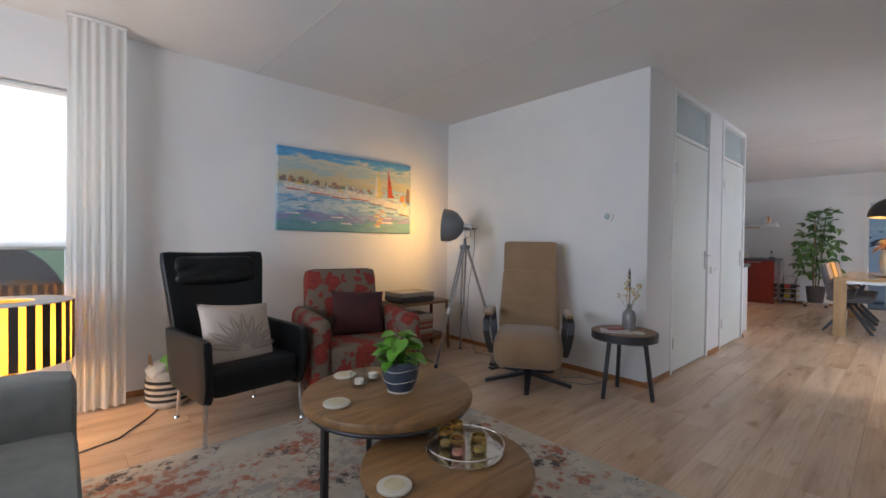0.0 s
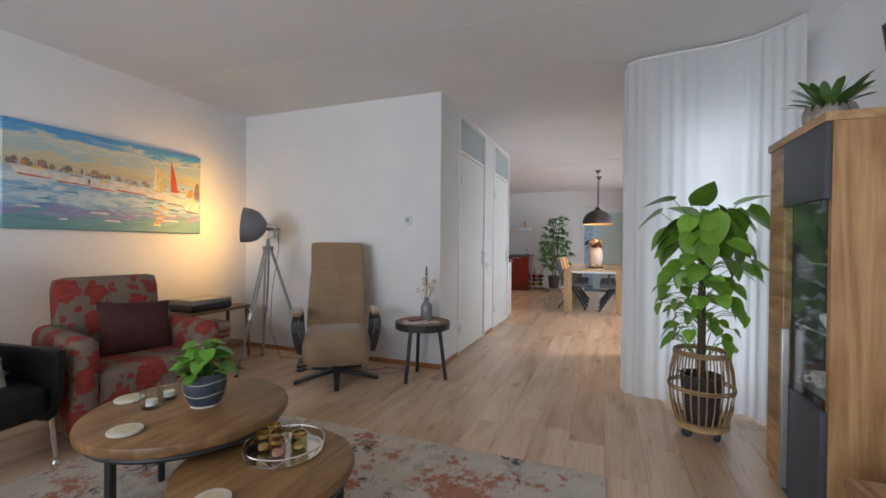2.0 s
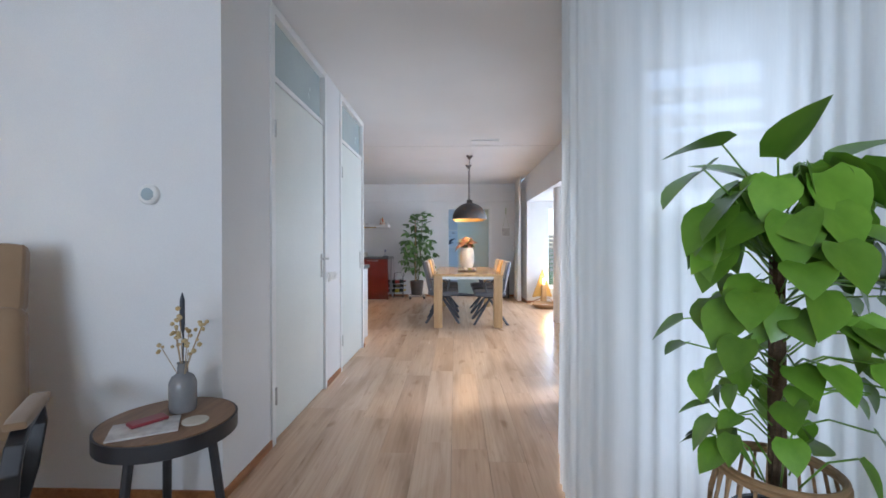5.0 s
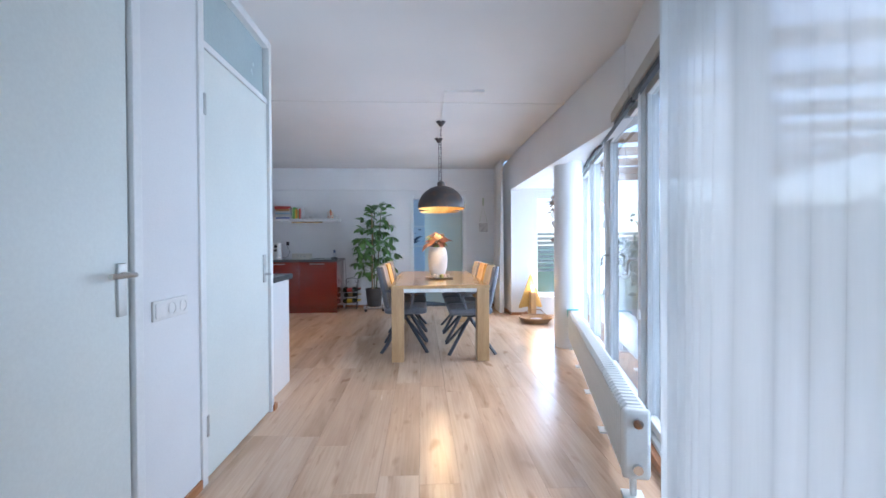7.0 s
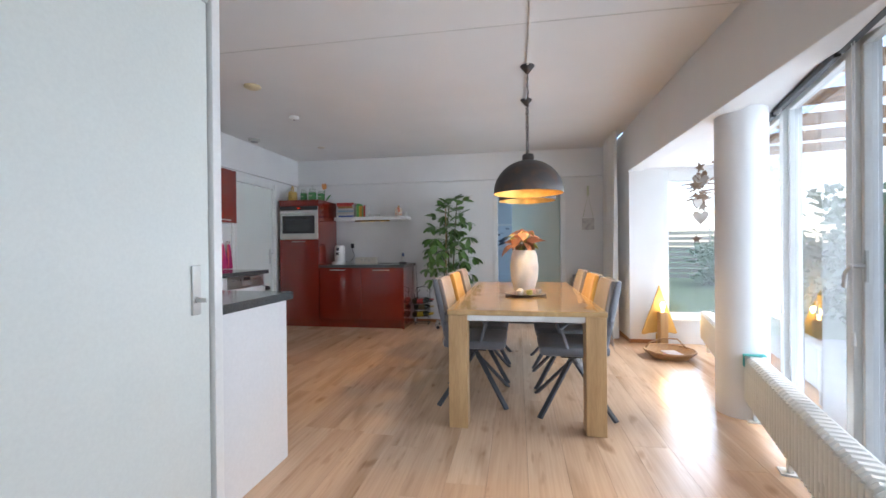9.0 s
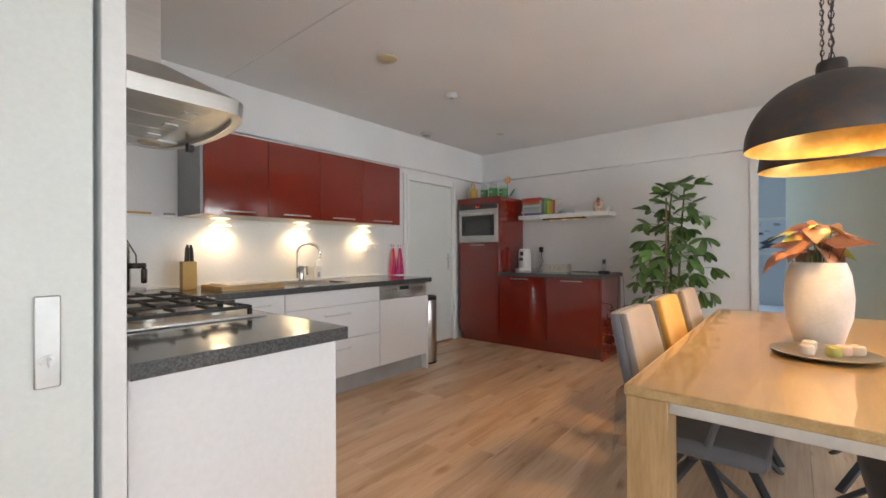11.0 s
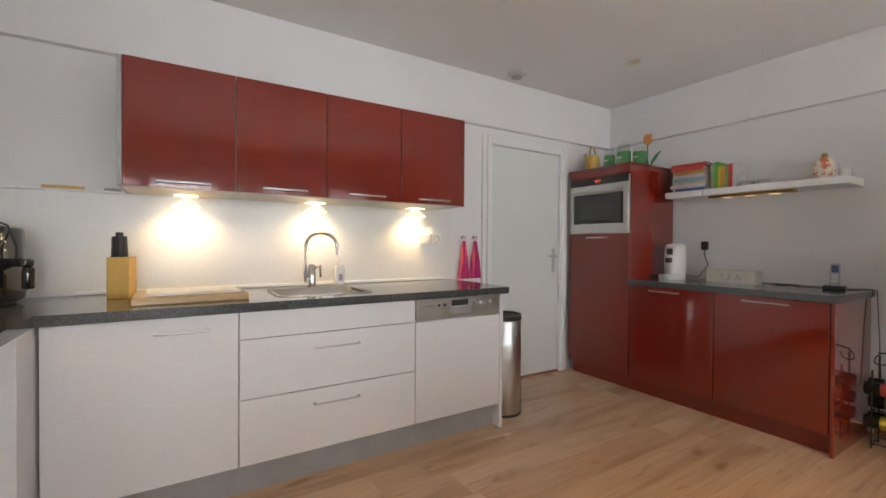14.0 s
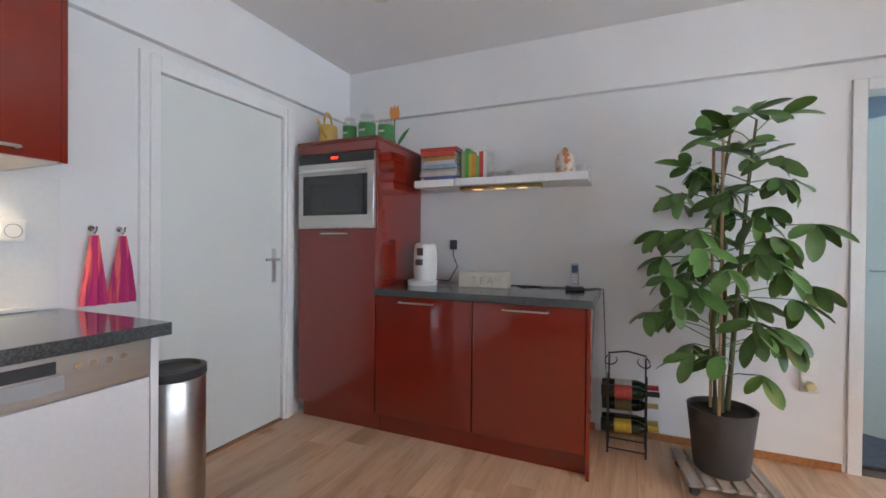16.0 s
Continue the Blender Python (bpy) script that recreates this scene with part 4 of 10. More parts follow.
prof = [(0.44 * math.cos(a) * (1.0 if math.sin(a) > 0 else 1), 0.62 + 0.58 * math.sin(a)) for a in [math.pi * i / 20 for i in range(21)]]
plate(bm, prof + [(-0.40, 0.40), (0.40, 0.40)], 0.07, axis=1)
part("backrest", bm, M_WICK, gc, bevel=0.03)
boxpart("seat", (-0.40, 0.40, 0.07, 0.62, 0.36, 0.44), M_WICK, gc, 0.03)
for x in (-0.35, 0.35):
    for y in (0.06, 0.56):
        bm = bmesh.new()
        rod(bm, (x, y, 0), (x, y, 0.37), 0.02)
        part("leg", bm, M_BLACK, gc)


# ---- living room: surfaces ----
def distressed(name):
    """A worn rug: pale ground with rust, charcoal and grey-blue patches of an old ornament."""
    m = bpy.data.materials.new(name)
    m.use_nodes = True
    nt = m.node_tree
    n, l = nt.nodes, nt.links
    b = n["Principled BSDF"]
    tc = n.new("ShaderNodeTexCoord")
    base = n.new("ShaderNodeTexNoise")
    base.inputs["Scale"].default_value, base.inputs["Detail"].default_value = 7, 8
    l.new(tc.outputs["Object"], base.inputs[0])
    r0 = n.new("ShaderNodeValToRGB")
    r0.color_ramp.elements[0].position, r0.color_ramp.elements[1].position = 0.3, 0.7
    r0.color_ramp.elements[0].color, r0.color_ramp.elements[1].color = (0.46, 0.41, 0.34, 1), (0.58, 0.53, 0.45, 1)
    l.new(base.outputs[0], r0.inputs[0])
    out = r0.outputs[0]
    for scale, where, lo, hi, colour, seed in ((2.0, 9, 0.555, 0.70, (0.36, 0.34, 0.31), 13.0), (2.6, 16, 0.528, 0.62, (0.40, 0.165, 0.105), 1.0), (3.4, 24, 0.57, 0.66, (0.10, 0.085, 0.085), 7.0), (5.0, 34, 0.585, 0.66, (0.44, 0.24, 0.16), 21.0)):
        mp, big, fine = n.new("ShaderNodeMapping"), n.new("ShaderNodeTexNoise"), n.new("ShaderNodeTexNoise")
        mp.inputs["Location"].default_value = (seed, seed * 1.7, 0)
        big.inputs["Scale"].default_value, big.inputs["Detail"].default_value = scale, 2
        fine.inputs["Scale"].default_value, fine.inputs["Detail"].default_value, fine.inputs["Roughness"].default_value = where, 9, 0.75
        l.new(tc.outputs["Object"], mp.inputs[0])
        l.new(mp.outputs[0], big.inputs[0])
        l.new(mp.outputs[0], fine.inputs[0])
        mul = n.new("ShaderNodeMath")
        mul.operation = "MULTIPLY_ADD"
        mul.inputs[1].default_value, mul.inputs[2].default_value = 0.5, 0.0
        l.new(big.outputs[0], mul.inputs[0])
        add = n.new("ShaderNodeMath")
        add.operation = "MULTIPLY_ADD"
        add.inputs[1].default_value = 0.5
        l.new(fine.outputs[0], add.inputs[0])
        l.new(mul.outputs[0], add.inputs[2])
        r = n.new("ShaderNodeMapRange")
        r.inputs[1].default_value, r.inputs[2].default_value = lo, lo + 0.035
        l.new(add.outputs[0], r.inputs[0])
        mx = n.new("ShaderNodeMix")
        mx.data_type = "RGBA"
        mx.inputs[7].default_value = (*colour, 1)
        l.new(r.outputs[0], mx.inputs[0])
        l.new(out, mx.inputs[6])
        out = mx.outputs[2]
    l.new(out, b.inputs["Base Color"])
    b.inputs["Roughness"].default_value = 0.95
    bu = n.new("ShaderNodeBump")
    bu.inputs["Strength"].default_value, bu.inputs["Distance"].default_value = 0.5, 0.004
    wv = n.new("ShaderNodeTexNoise")
    wv.inputs["Scale"].default_value = 350
    l.new(tc.outputs["Object"], wv.inputs[0])
    l.new(wv.outputs[0], bu.inputs["Height"])
    l.new(bu.outputs[0], b.inputs["Normal"])
    return m


def floral(name):
    """Woven upholstery: taupe ground with large red blossoms and small red sprigs."""
    m = bpy.data.materials.new(name)
    m.use_nodes = True
    nt = m.node_tree
    n, l = nt.nodes, nt.links
    b = n["Principled BSDF"]
    tc, wob, bend = n.new("ShaderNodeTexCoord"), n.new("ShaderNodeTexNoise"), n.new("ShaderNodeVectorMath")
    wob.inputs["Scale"].default_value, wob.inputs["Detail"].default_value = 26, 1
    bend.operation = "MULTIPLY_ADD"
    bend.inputs[1].default_value = (0.055, 0.055, 0.055)
    l.new(tc.outputs["Object"], wob.inputs[0])
    l.new(wob.outputs["Color"], bend.inputs[0])
    l.new(tc.outputs["Object"], bend.inputs[2])
    out = None
    for scale, stops in ((6.2, ((0.0, 0.55), (0.10, 1.0), (0.19, 0.62), (0.28, 1.0), (0.40, 0.7), (0.47, 1.0), (0.50, 0.0))), (14.0, ((0.0, 0.8), (0.27, 0.95), (0.31, 0.0)))):
        v, r = n.new("ShaderNodeTexVoronoi"), n.new("ShaderNodeValToRGB")
        v.inputs["Scale"].default_value = scale
        l.new(bend.outputs[0], v.inputs[0])
        e = r.color_ramp.elements
        e[0].position, e[0].color = stops[0][0], (stops[0][1],) * 3 + (1,)
        e[1].position, e[1].color = stops[-1][0], (stops[-1][1],) * 3 + (1,)
        for p, c in stops[1:-1]:
            e.new(p).color = (c, c, c, 1)
        l.new(v.outputs["Distance"], r.inputs[0])
        if out is None:
            out = r.outputs[0]
        else:
            mx = n.new("ShaderNodeMath")
            mx.operation = "MAXIMUM"
            l.new(out, mx.inputs[0])
            l.new(r.outputs[0], mx.inputs[1])
            out = mx.outputs[0]
    col = n.new("ShaderNodeValToRGB")
    col.color_ramp.elements[0].position, col.color_ramp.elements[1].position = 0.1, 1.0
    col.color_ramp.elements[0].color, col.color_ramp.elements[1].color = (0.15, 0.108, 0.075, 1), (0.25, 0.026, 0.015, 1)
    col.color_ramp.elements.new(0.55).color = (0.13, 0.018, 0.012, 1)
    l.new(out, col.inputs[0])
    l.new(col.outputs[0], b.inputs["Base Color"])
    b.inputs["Roughness"].default_value = 0.85
    weave, bu = n.new("ShaderNodeTexNoise"), n.new("ShaderNodeBump")
    weave.inputs["Scale"].default_value = 320
    bu.inputs["Strength"].default_value, bu.inputs["Distance"].default_value = 0.3, 0.003
    l.new(tc.outputs["Object"], weave.inputs[0])
    l.new(weave.outputs[0], bu.inputs["Height"])
    l.new(bu.outputs[0], b.inputs["Normal"])
    return m


M_RUG = distressed("worn_rug")
M_LEATHER = mat("black_leather", (0.004, 0.005, 0.0055), (0.008, 0.009, 0.0095), 0.38, scale=5, bump=0.25, bscale=260, spec=0.3)
M_SUEDE = mat("taupe_suede", (0.245, 0.15, 0.08), (0.305, 0.195, 0.11), 0.9, scale=4, bump=0.2, bscale=300, sheen=0.3)
M_FLORAL = floral("floral_upholstery")
M_MAROON = mat("maroon_cushion_cloth", (0.045, 0.012, 0.012), (0.07, 0.018, 0.016), 0.9, scale=9, bump=0.4, bscale=120)
M_LINEN = mat("linen_cushion_cloth", (0.54, 0.45, 0.38), (0.49, 0.40, 0.33), 0.95, scale=5, bump=0.4, bscale=280)
M_LINENPR = mat("grey_leaf_print", (0.36, 0.30, 0.25), (0.31, 0.255, 0.21), 0.95, scale=30)
M_SOFA = mat("grey_sofa_cloth", (0.21, 0.215, 0.205), (0.26, 0.265, 0.25), 0.95, scale=12, bump=0.5, bscale=420)
M_MANGO = wood("mango_wood", (0.155, 0.078, 0.028), (0.29, 0.155, 0.058), (1.2, 9, 9), 0.42, 2.4, wave=0.8)
M_WALNUT = wood("bench_wood", (0.16, 0.085, 0.045), (0.26, 0.15, 0.08), (1.5, 12, 12), 0.5, 2)
M_OAKCAB = wood("knotty_oak_veneer", (0.27, 0.135, 0.05), (0.52, 0.315, 0.145), (7, 7, 0.7), 0.5, 1.3, wave=1.6)
M_OAKDARK = wood("oak_veneer_crosswise", (0.24, 0.135, 0.06), (0.60, 0.38, 0.185), (0.9, 7, 7), 0.5, 1.6, wave=1.6)
M_ANTHRA = mat("anthracite_front", (0.048, 0.055, 0.068), (0.062, 0.07, 0.083), 0.5, scale=3, bump=0.25, bscale=70, stretch=(1, 1, 14))
M_TRIPOD = wood("grey_tripod_wood", (0.24, 0.235, 0.225), (0.36, 0.35, 0.335), (14, 14, 1.5), 0.55, knots=False)
M_GREYMET = mat("grey_lacquer", (0.16, 0.165, 0.17), (0.19, 0.195, 0.20), 0.42, scale=6)
M_CREAM = mat("cream_stone", (0.62, 0.58, 0.50), (0.55, 0.50, 0.41), 0.6, scale=14)
M_RATTAN = mat("rattan", (0.32, 0.19, 0.09), (0.42, 0.27, 0.14), 0.55, scale=15, bump=0.3)
M_LEAF = mat("glossy_leaf", (0.11, 0.25, 0.02), (0.18, 0.345, 0.036), 0.36, scale=9, island=0.3, bump=0.15, bscale=30)
M_LEAFDK = mat("dark_leaf", (0.062, 0.14, 0.03), (0.11, 0.205, 0.05), 0.32, scale=9, island=0.35, bump=0.15, bscale=30)
M_STEM = mat("plant_stem", (0.12, 0.10, 0.05), (0.09, 0.12, 0.04), 0.7, scale=20)
M_SOIL = mat("potting_soil", (0.025, 0.018, 0.013), (0.04, 0.03, 0.022), 0.95, scale=40, bump=1.0, bscale=120)
M_JAR = clear_film("jar_glass", (0.97, 0.98, 0.97), 0.10, 1.45)
M_GOLD = mat("brass_rim", (0.65, 0.45, 0.16), (0.55, 0.37, 0.12), 0.25, 1.0, scale=9)
M_MIRROR = mat("polished_tray", (0.80, 0.80, 0.80), rough=0.24, metal=1.0, rvar=0.03)
M_PAPER = mat("printed_paper", (0.62, 0.60, 0.57), (0.45, 0.42, 0.42), 0.7, scale=20)


def leaf_mesh(name, material, length, width, heart=True, curl=0.18):
    """One leaf lying along +y, with a folded midrib and a drooping tip."""
    bm = bmesh.new()
    rows = []
    prof = ((0.0, 0.02), (0.04, 0.62), (0.16, 0.95), (0.34, 1.0), (0.55, 0.82), (0.78, 0.45), (1.0, 0.0)) if heart else ((0.0, 0.05), (0.12, 0.45), (0.32, 0.85), (0.55, 1.0), (0.78, 0.82), (0.93, 0.45), (1.0, 0.0))
    for t, w in prof:
        y = t * length - (0.09 * length if heart and t == 0.04 else 0)
        z = -curl * length * t * t
        c = bm.verts.new((0, t * length, z))
        if w == 0:
            rows.append((c, c, c))
            continue
        k = w * width / 2
        rows.append((bm.verts.new((-k, y, z + 0.22 * k)), c, bm.verts.new((k, y, z + 0.22 * k))))
    for a, b in zip(rows, rows[1:]):
        for i in (0, 1):
            vs = []
            for v in (a[i], a[i + 1], b[i + 1], b[i]):
                if v not in vs:
                    vs.append(v)
            bm.faces.new(vs)
    return mesh_of(name, bm, material, 60)


def put_leaf(me, parent, p, out, droop, size, roll=0):
    """Hangs a leaf at p, pointing outwards at the heading, dropping by so many degrees."""
    ob = new("leaf", me)
    ob.parent = parent
    ob.matrix_basis = Matrix.Translation(p) @ pose(0, 0, 0, 0, 0, out - 90) @ pose(0, 0, 0, -droop, roll, 0) @ Matrix.Scale(size, 4)
    return ob


def pillow(bm, hx, hz, t, n=18, seed=0.0, m=None):
    """A square scatter cushion standing in the xz plane: pointed corners, pinched seam, soft creases."""
    made = []
    for side in (-1, 1):
        grid = []
        for i in range(n + 1):
            u = -1 + 2 * i / n
            row = []
            for j in range(n + 1):
                v = -1 + 2 * j / n
                d = t * max((1 - u * u) * (1 - v * v), 0) ** 0.42
                d *= 1 + 0.14 * noise.noise(Vector((u * 2.2 + seed, v * 2.2, side * 3.0)))
                pull = 1 - 0.07 * (1 - v * v) * abs(u) ** 3
                lift = 1 - 0.07 * (1 - u * u) * abs(v) ** 3
                row.append(bm.verts.new((u * hx * pull, side * d, v * hz * lift)))
            grid.append(row)
            made += row
        for p, q in zip(grid, grid[1:]):
            for j in range(n):
                bm.faces.new((p[j], q[j], q[j + 1], p[j + 1]))
    bmesh.ops.remove_doubles(bm, verts=made, dist=0.0004)
    if m is not None:
        bmesh.ops.transform(bm, matrix=m, verts=bm.verts[:])


# ---- rug ----
bm = bmesh.new()
plate(bm, [(-0.9, 0.14), (2.19, 0.14), (2.19, 2.76), (-0.9, 2.76)], 0.009, axis=2)
tagged(part("rug", bm, M_RUG, bevel=0.003, m=pose(0, 0, 0.0005)), "worn cream rug with faded rust and charcoal ornament", "rug")

# ---- painting ----
pt = thing("painting", pose(2.235, NORTH, 1.61), "unframed canvas painting of moored sailing boats", "painting")
PW, PH = 0.733, 0.372
m = bpy.data.materials.new("painted_canvas")
m.use_nodes = True
nt = m.node_tree
nn, ll = nt.nodes, nt.links
tc, sep = nn.new("ShaderNodeTexCoord"), nn.new("ShaderNodeSeparateXYZ")
ll.new(tc.outputs["Object"], sep.inputs[0])
ns = nn.new("ShaderNodeTexNoise")
mp = nn.new("ShaderNodeMapping")
mp.inputs["Scale"].default_value = (2.2, 1, 9)
ll.new(tc.outputs["Object"], mp.inputs[0])
ll.new(mp.outputs[0], ns.inputs[0])
ns.inputs["Scale"].default_value, ns.inputs["Detail"].default_value, ns.inputs["Distortion"].default_value = 2.2, 5, 0.8
ma = nn.new("ShaderNodeMath")
ma.operation = "MULTIPLY_ADD"
ma.inputs[1].default_value = 0.42
ll.new(ns.outputs[0], ma.inputs[0])
mr = nn.new("ShaderNodeMapRange")
mr.inputs[1].default_value, mr.inputs[2].default_value, mr.inputs[3].default_value, mr.inputs[4].default_value = -PH, PH, -0.21, 0.79
ll.new(sep.outputs[2], mr.inputs[0])
ll.new(mr.outputs[0], ma.inputs[2])
rp = nn.new("ShaderNodeValToRGB")
els = rp.color_ramp.elements
stops = ((0.0, (0.10, 0.24, 0.26)), (0.12, (0.13, 0.30, 0.33)), (0.17, (0.22, 0.20, 0.40)), (0.25, (0.20, 0.36, 0.50)), (0.32, (0.45, 0.55, 0.58)), (0.40, (0.14, 0.33, 0.52)), (0.47, (0.55, 0.60, 0.60)), (0.54, (0.30, 0.46, 0.55)), (0.60, (0.44, 0.40, 0.24)), (0.70, (0.52, 0.47, 0.30)), (0.78, (0.33, 0.45, 0.48)), (0.86, (0.55, 0.53, 0.42)), (0.93, (0.10, 0.33, 0.55)), (1.0, (0.08, 0.28, 0.52)))
els[0].position, els[0].color = stops[0][0], (*stops[0][1], 1)
els[1].position, els[1].color = stops[-1][0], (*stops[-1][1], 1)
for p_, c_ in stops[1:-1]:
    e = els.new(p_)
    e.color = (*c_, 1)
ll.new(ma.outputs[0], rp.inputs[0])
ll.new(rp.outputs[0], nn["Principled BSDF"].inputs["Base Color"])
nn["Principled BSDF"].inputs["Roughness"].default_value = 0.5
M_CANVAS = m
boxpart("canvas", (-PW, PW, -0.038, -0.002, -PH, PH), M_CANVAS, pt, 0.004)
paints = {k: mat("paint_" + k, c, tuple(v * 0.75 for v in c), 0.5, scale=25, bump=0.4, bscale=90) for k, c in (("white", (0.72, 0.68, 0.62)), ("red", (0.62, 0.09, 0.03)), ("yellow", (0.74, 0.60, 0.20)), ("umber", (0.24, 0.17, 0.15)), ("blue", (0.10, 0.26, 0.48)), ("orange", (0.70, 0.28, 0.08)), ("teal", (0.10, 0.30, 0.33)), ("brown", (0.36, 0.22, 0.17)), ("moss", (0.22, 0.24, 0.13)), ("grey", (0.42, 0.40, 0.42)))}


def dab(name, pts, colour, lift=0.0):
    bm = bmesh.new()
    plate(bm, pts, -0.0012, axis=1)
    part(name, bm, paints[colour], pt, m=pose(0, -0.0385 - lift, 0))


rnd = random.Random(5)


def at(u, v):
    return ((2 * u - 1) * PW * 0.985, (1 - 2 * v) * PH * 0.985)


for i in range(58):
    u = rnd.uniform(0.0, 0.66) if i < 46 else rnd.uniform(0.74, 0.96)
    v = 0.40 + 0.09 * u + rnd.uniform(-0.025, 0.02)
    w_, h_ = rnd.uniform(0.012, 0.045), rnd.uniform(0.012, 0.055) * (1.25 - 0.7 * u)
    dab("far_shore", [at(u, v), at(u + w_, v - 0.002), at(u + w_ * 0.92, v - h_ * 0.8), at(u + w_ * 0.5, v - h_), at(u + 0.004, v - h_ * 0.7)], rnd.choice(("umber", "umber", "brown", "brown", "orange", "moss", "grey")), rnd.uniform(0, 0.0012))
for i, (u0, u1, v0, v1) in enumerate(((0.02, 0.18, 0.41, 0.51), (0.17, 0.35, 0.44, 0.54), (0.33, 0.47, 0.46, 0.57), (0.455, 0.64, 0.45, 0.57), (0.63, 0.76, 0.49, 0.62), (0.75, 0.885, 0.53, 0.66), (0.88, 0.995, 0.56, 0.75))):
    du, dv = u1 - u0, v1 - v0
    dab("hull", [at(u0, v0), at(u0 + du * 0.08, v0 + dv * 0.6), at(u0 + du * 0.2, v1 - dv * 0.12), at(u1 - du * 0.03, v1), at(u1, v0 + dv * 0.35), at(u0 + du * 0.5, v0 + dv * 0.16)], "white", 0.0014)
    dab("waterline", [at(u0 + du * 0.12, v1 - dv * 0.22), at(u1 - du * 0.04, v1 - dv * 0.06), at(u1 - du * 0.05, v1 + dv * 0.02), at(u0 + du * 0.2, v1 - dv * 0.06)], "red" if i < 4 else "umber", 0.0028)
    for k in range(3):
        um = u0 + du * rnd.uniform(0.2, 0.9)
        dab("mast", [at(um, v0 + dv * 0.2), at(um + 0.003, v0 + dv * 0.2), at(um + 0.002, v0 - rnd.uniform(0.04, 0.11))], "white", 0.0014)
    dab("cabin", [at(u0 + du * 0.45, v0 + dv * 0.18), at(u0 + du * 0.8, v0 + dv * 0.27), at(u0 + du * 0.75, v0 + dv * 0.06), at(u0 + du * 0.5, v0 - dv * 0.02)], "grey" if i % 2 else "yellow", 0.0028)
dab("pale_sail", [at(0.68, 0.485), at(0.71, 0.49), at(0.705, 0.09)], "white", 0.0028)
dab("yellow_sail", [at(0.708, 0.49), at(0.752, 0.50), at(0.71, 0.12)], "yellow", 0.0036)
dab("red_sail", [at(0.795, 0.50), at(0.845, 0.505), at(0.825, 0.30), at(0.797, 0.09)], "red", 0.0036)
for i in range(9):
    x, z = 0.30 + rnd.uniform(-0.05, 0.06), -0.15 - i * 0.02
    dab("reflection_stroke", [(x, z), (x + 0.07, z - 0.004), (x + 0.065, z + 0.009), (x + 0.01, z + 0.011)], rnd.choice(("orange", "orange", "yellow")), 0.0014)
for i in range(26):
    x, z = rnd.uniform(-0.70, 0.55), rnd.uniform(-0.35, -0.06)
    w_ = rnd.uniform(0.06, 0.16)
    dab("water_stroke", [(x, z), (x + w_, z - 0.004), (x + w_ * 0.9, z + 0.010), (x + 0.02, z + 0.008)], rnd.choice(("white", "blue", "teal")), 0.0)
for x, z, w_, h_ in ((0.66, -0.04, 0.06, 0.14), (0.58, -0.03, 0.07, 0.05)):
    dab("autumn_tree", [(x, z), (x + w_, z), (x + w_ * 0.9, z + h_), (x + w_ * 0.4, z + h_ * 1.15), (x + 0.01, z + h_ * 0.7)], "orange" if x < 0.6 else "umber", 0.001)

# ---- tripod floor lamp ----
tl = thing("floor_lamp", pose(3.065, 3.131, 0), "grey tripod floor lamp with a studio dome shade, lit", "lamp")
feet = ((-0.425, -0.07, 0.0), (0.235, 0.285, 0.0), (0.185, -0.335, 0.0))
for f in feet:
    t = Vector((f[0] * 0.06, f[1] * 0.06, 1.10))
    f = Vector(f)
    side = Vector((-f.y, f.x, 0)).normalized() * 0.014
    mid = f.lerp(t, 0.45)
    bm = bmesh.new()
    tube(bm, [f.lerp(t, 0.012), f.lerp(t, 0.48)], 0.0125, 8)
    part("leg", bm, M_TRIPOD, tl)
    bm = bmesh.new()
    for s in (-1, 1):
        tube(bm, [mid + side * s, t + side * s], 0.010, 8)
    part("upper_leg", bm, M_TRIPOD, tl)
    bm = bmesh.new()
    q = Matrix.Translation(mid) @ (t - f).to_track_quat("Z", "Y").to_matrix().to_4x4()
    lathe(bm, [(0, -0.03), (0.026, -0.03), (0.026, 0.03), (0, 0.03)], seg=12, m=q)
    part("clamp", bm, M_STEEL, tl, "steel clamp")
    bm = bmesh.new()
    lathe(bm, [(0, 0), (0.016, 0), (0.014, 0.03), (0, 0.03)], f, 10)
    part("rubber_foot", bm, M_BLACK, tl)
bm = bmesh.new()
lathe(bm, [(0, 1.085), (0.05, 1.085), (0.05, 1.12), (0.018, 1.125), (0.012, 1.19), (0, 1.19)], seg=16)
part("collar", bm, M_GREYMET, tl)
bm = bmesh.new()
tube(bm, [(0.03, -0.05, 1.30), (0.03, -0.05, 1.21), (0.0, 0.0, 1.19), (0.05, 0.045, 1.21), (0.05, 0.045, 1.30)], 0.006)
part("yoke", bm, M_CHROME, tl, "chrome yoke")
axis = Vector((-0.62, 0.76, 0.08)).normalized()
piv = Vector((0.05, -0.005, 1.30))
q = Matrix.Translation(piv) @ axis.to_track_quat("Z", "Y").to_matrix().to_4x4()
bm = bmesh.new()
lathe(bm, [(0.035, 0.05), (0.08, 0.075), (0.13, 0.12), (0.158, 0.18), (0.165, 0.26), (0.16, 0.26), (0.153, 0.18), (0.125, 0.124), (0.076, 0.08), (0.03, 0.056)], seg=32, m=q)
part("shade", bm, M_GREYMET, tl, "grey dome shade")
bm = bmesh.new()
lathe(bm, [(0, -0.075), (0.022, -0.075), (0.022, -0.04), (0.036, -0.035), (0.036, 0.055), (0, 0.055)], seg=20, m=q)
part("lamp_holder", bm, M_CHROME, tl, "chrome lamp holder")
bm = bmesh.new()
lathe(bm, [(0, 0.055), (0.018, 0.06), (0.02, 0.09), (0.032, 0.13), (0.02, 0.16), (0, 0.165)], seg=16, m=q)
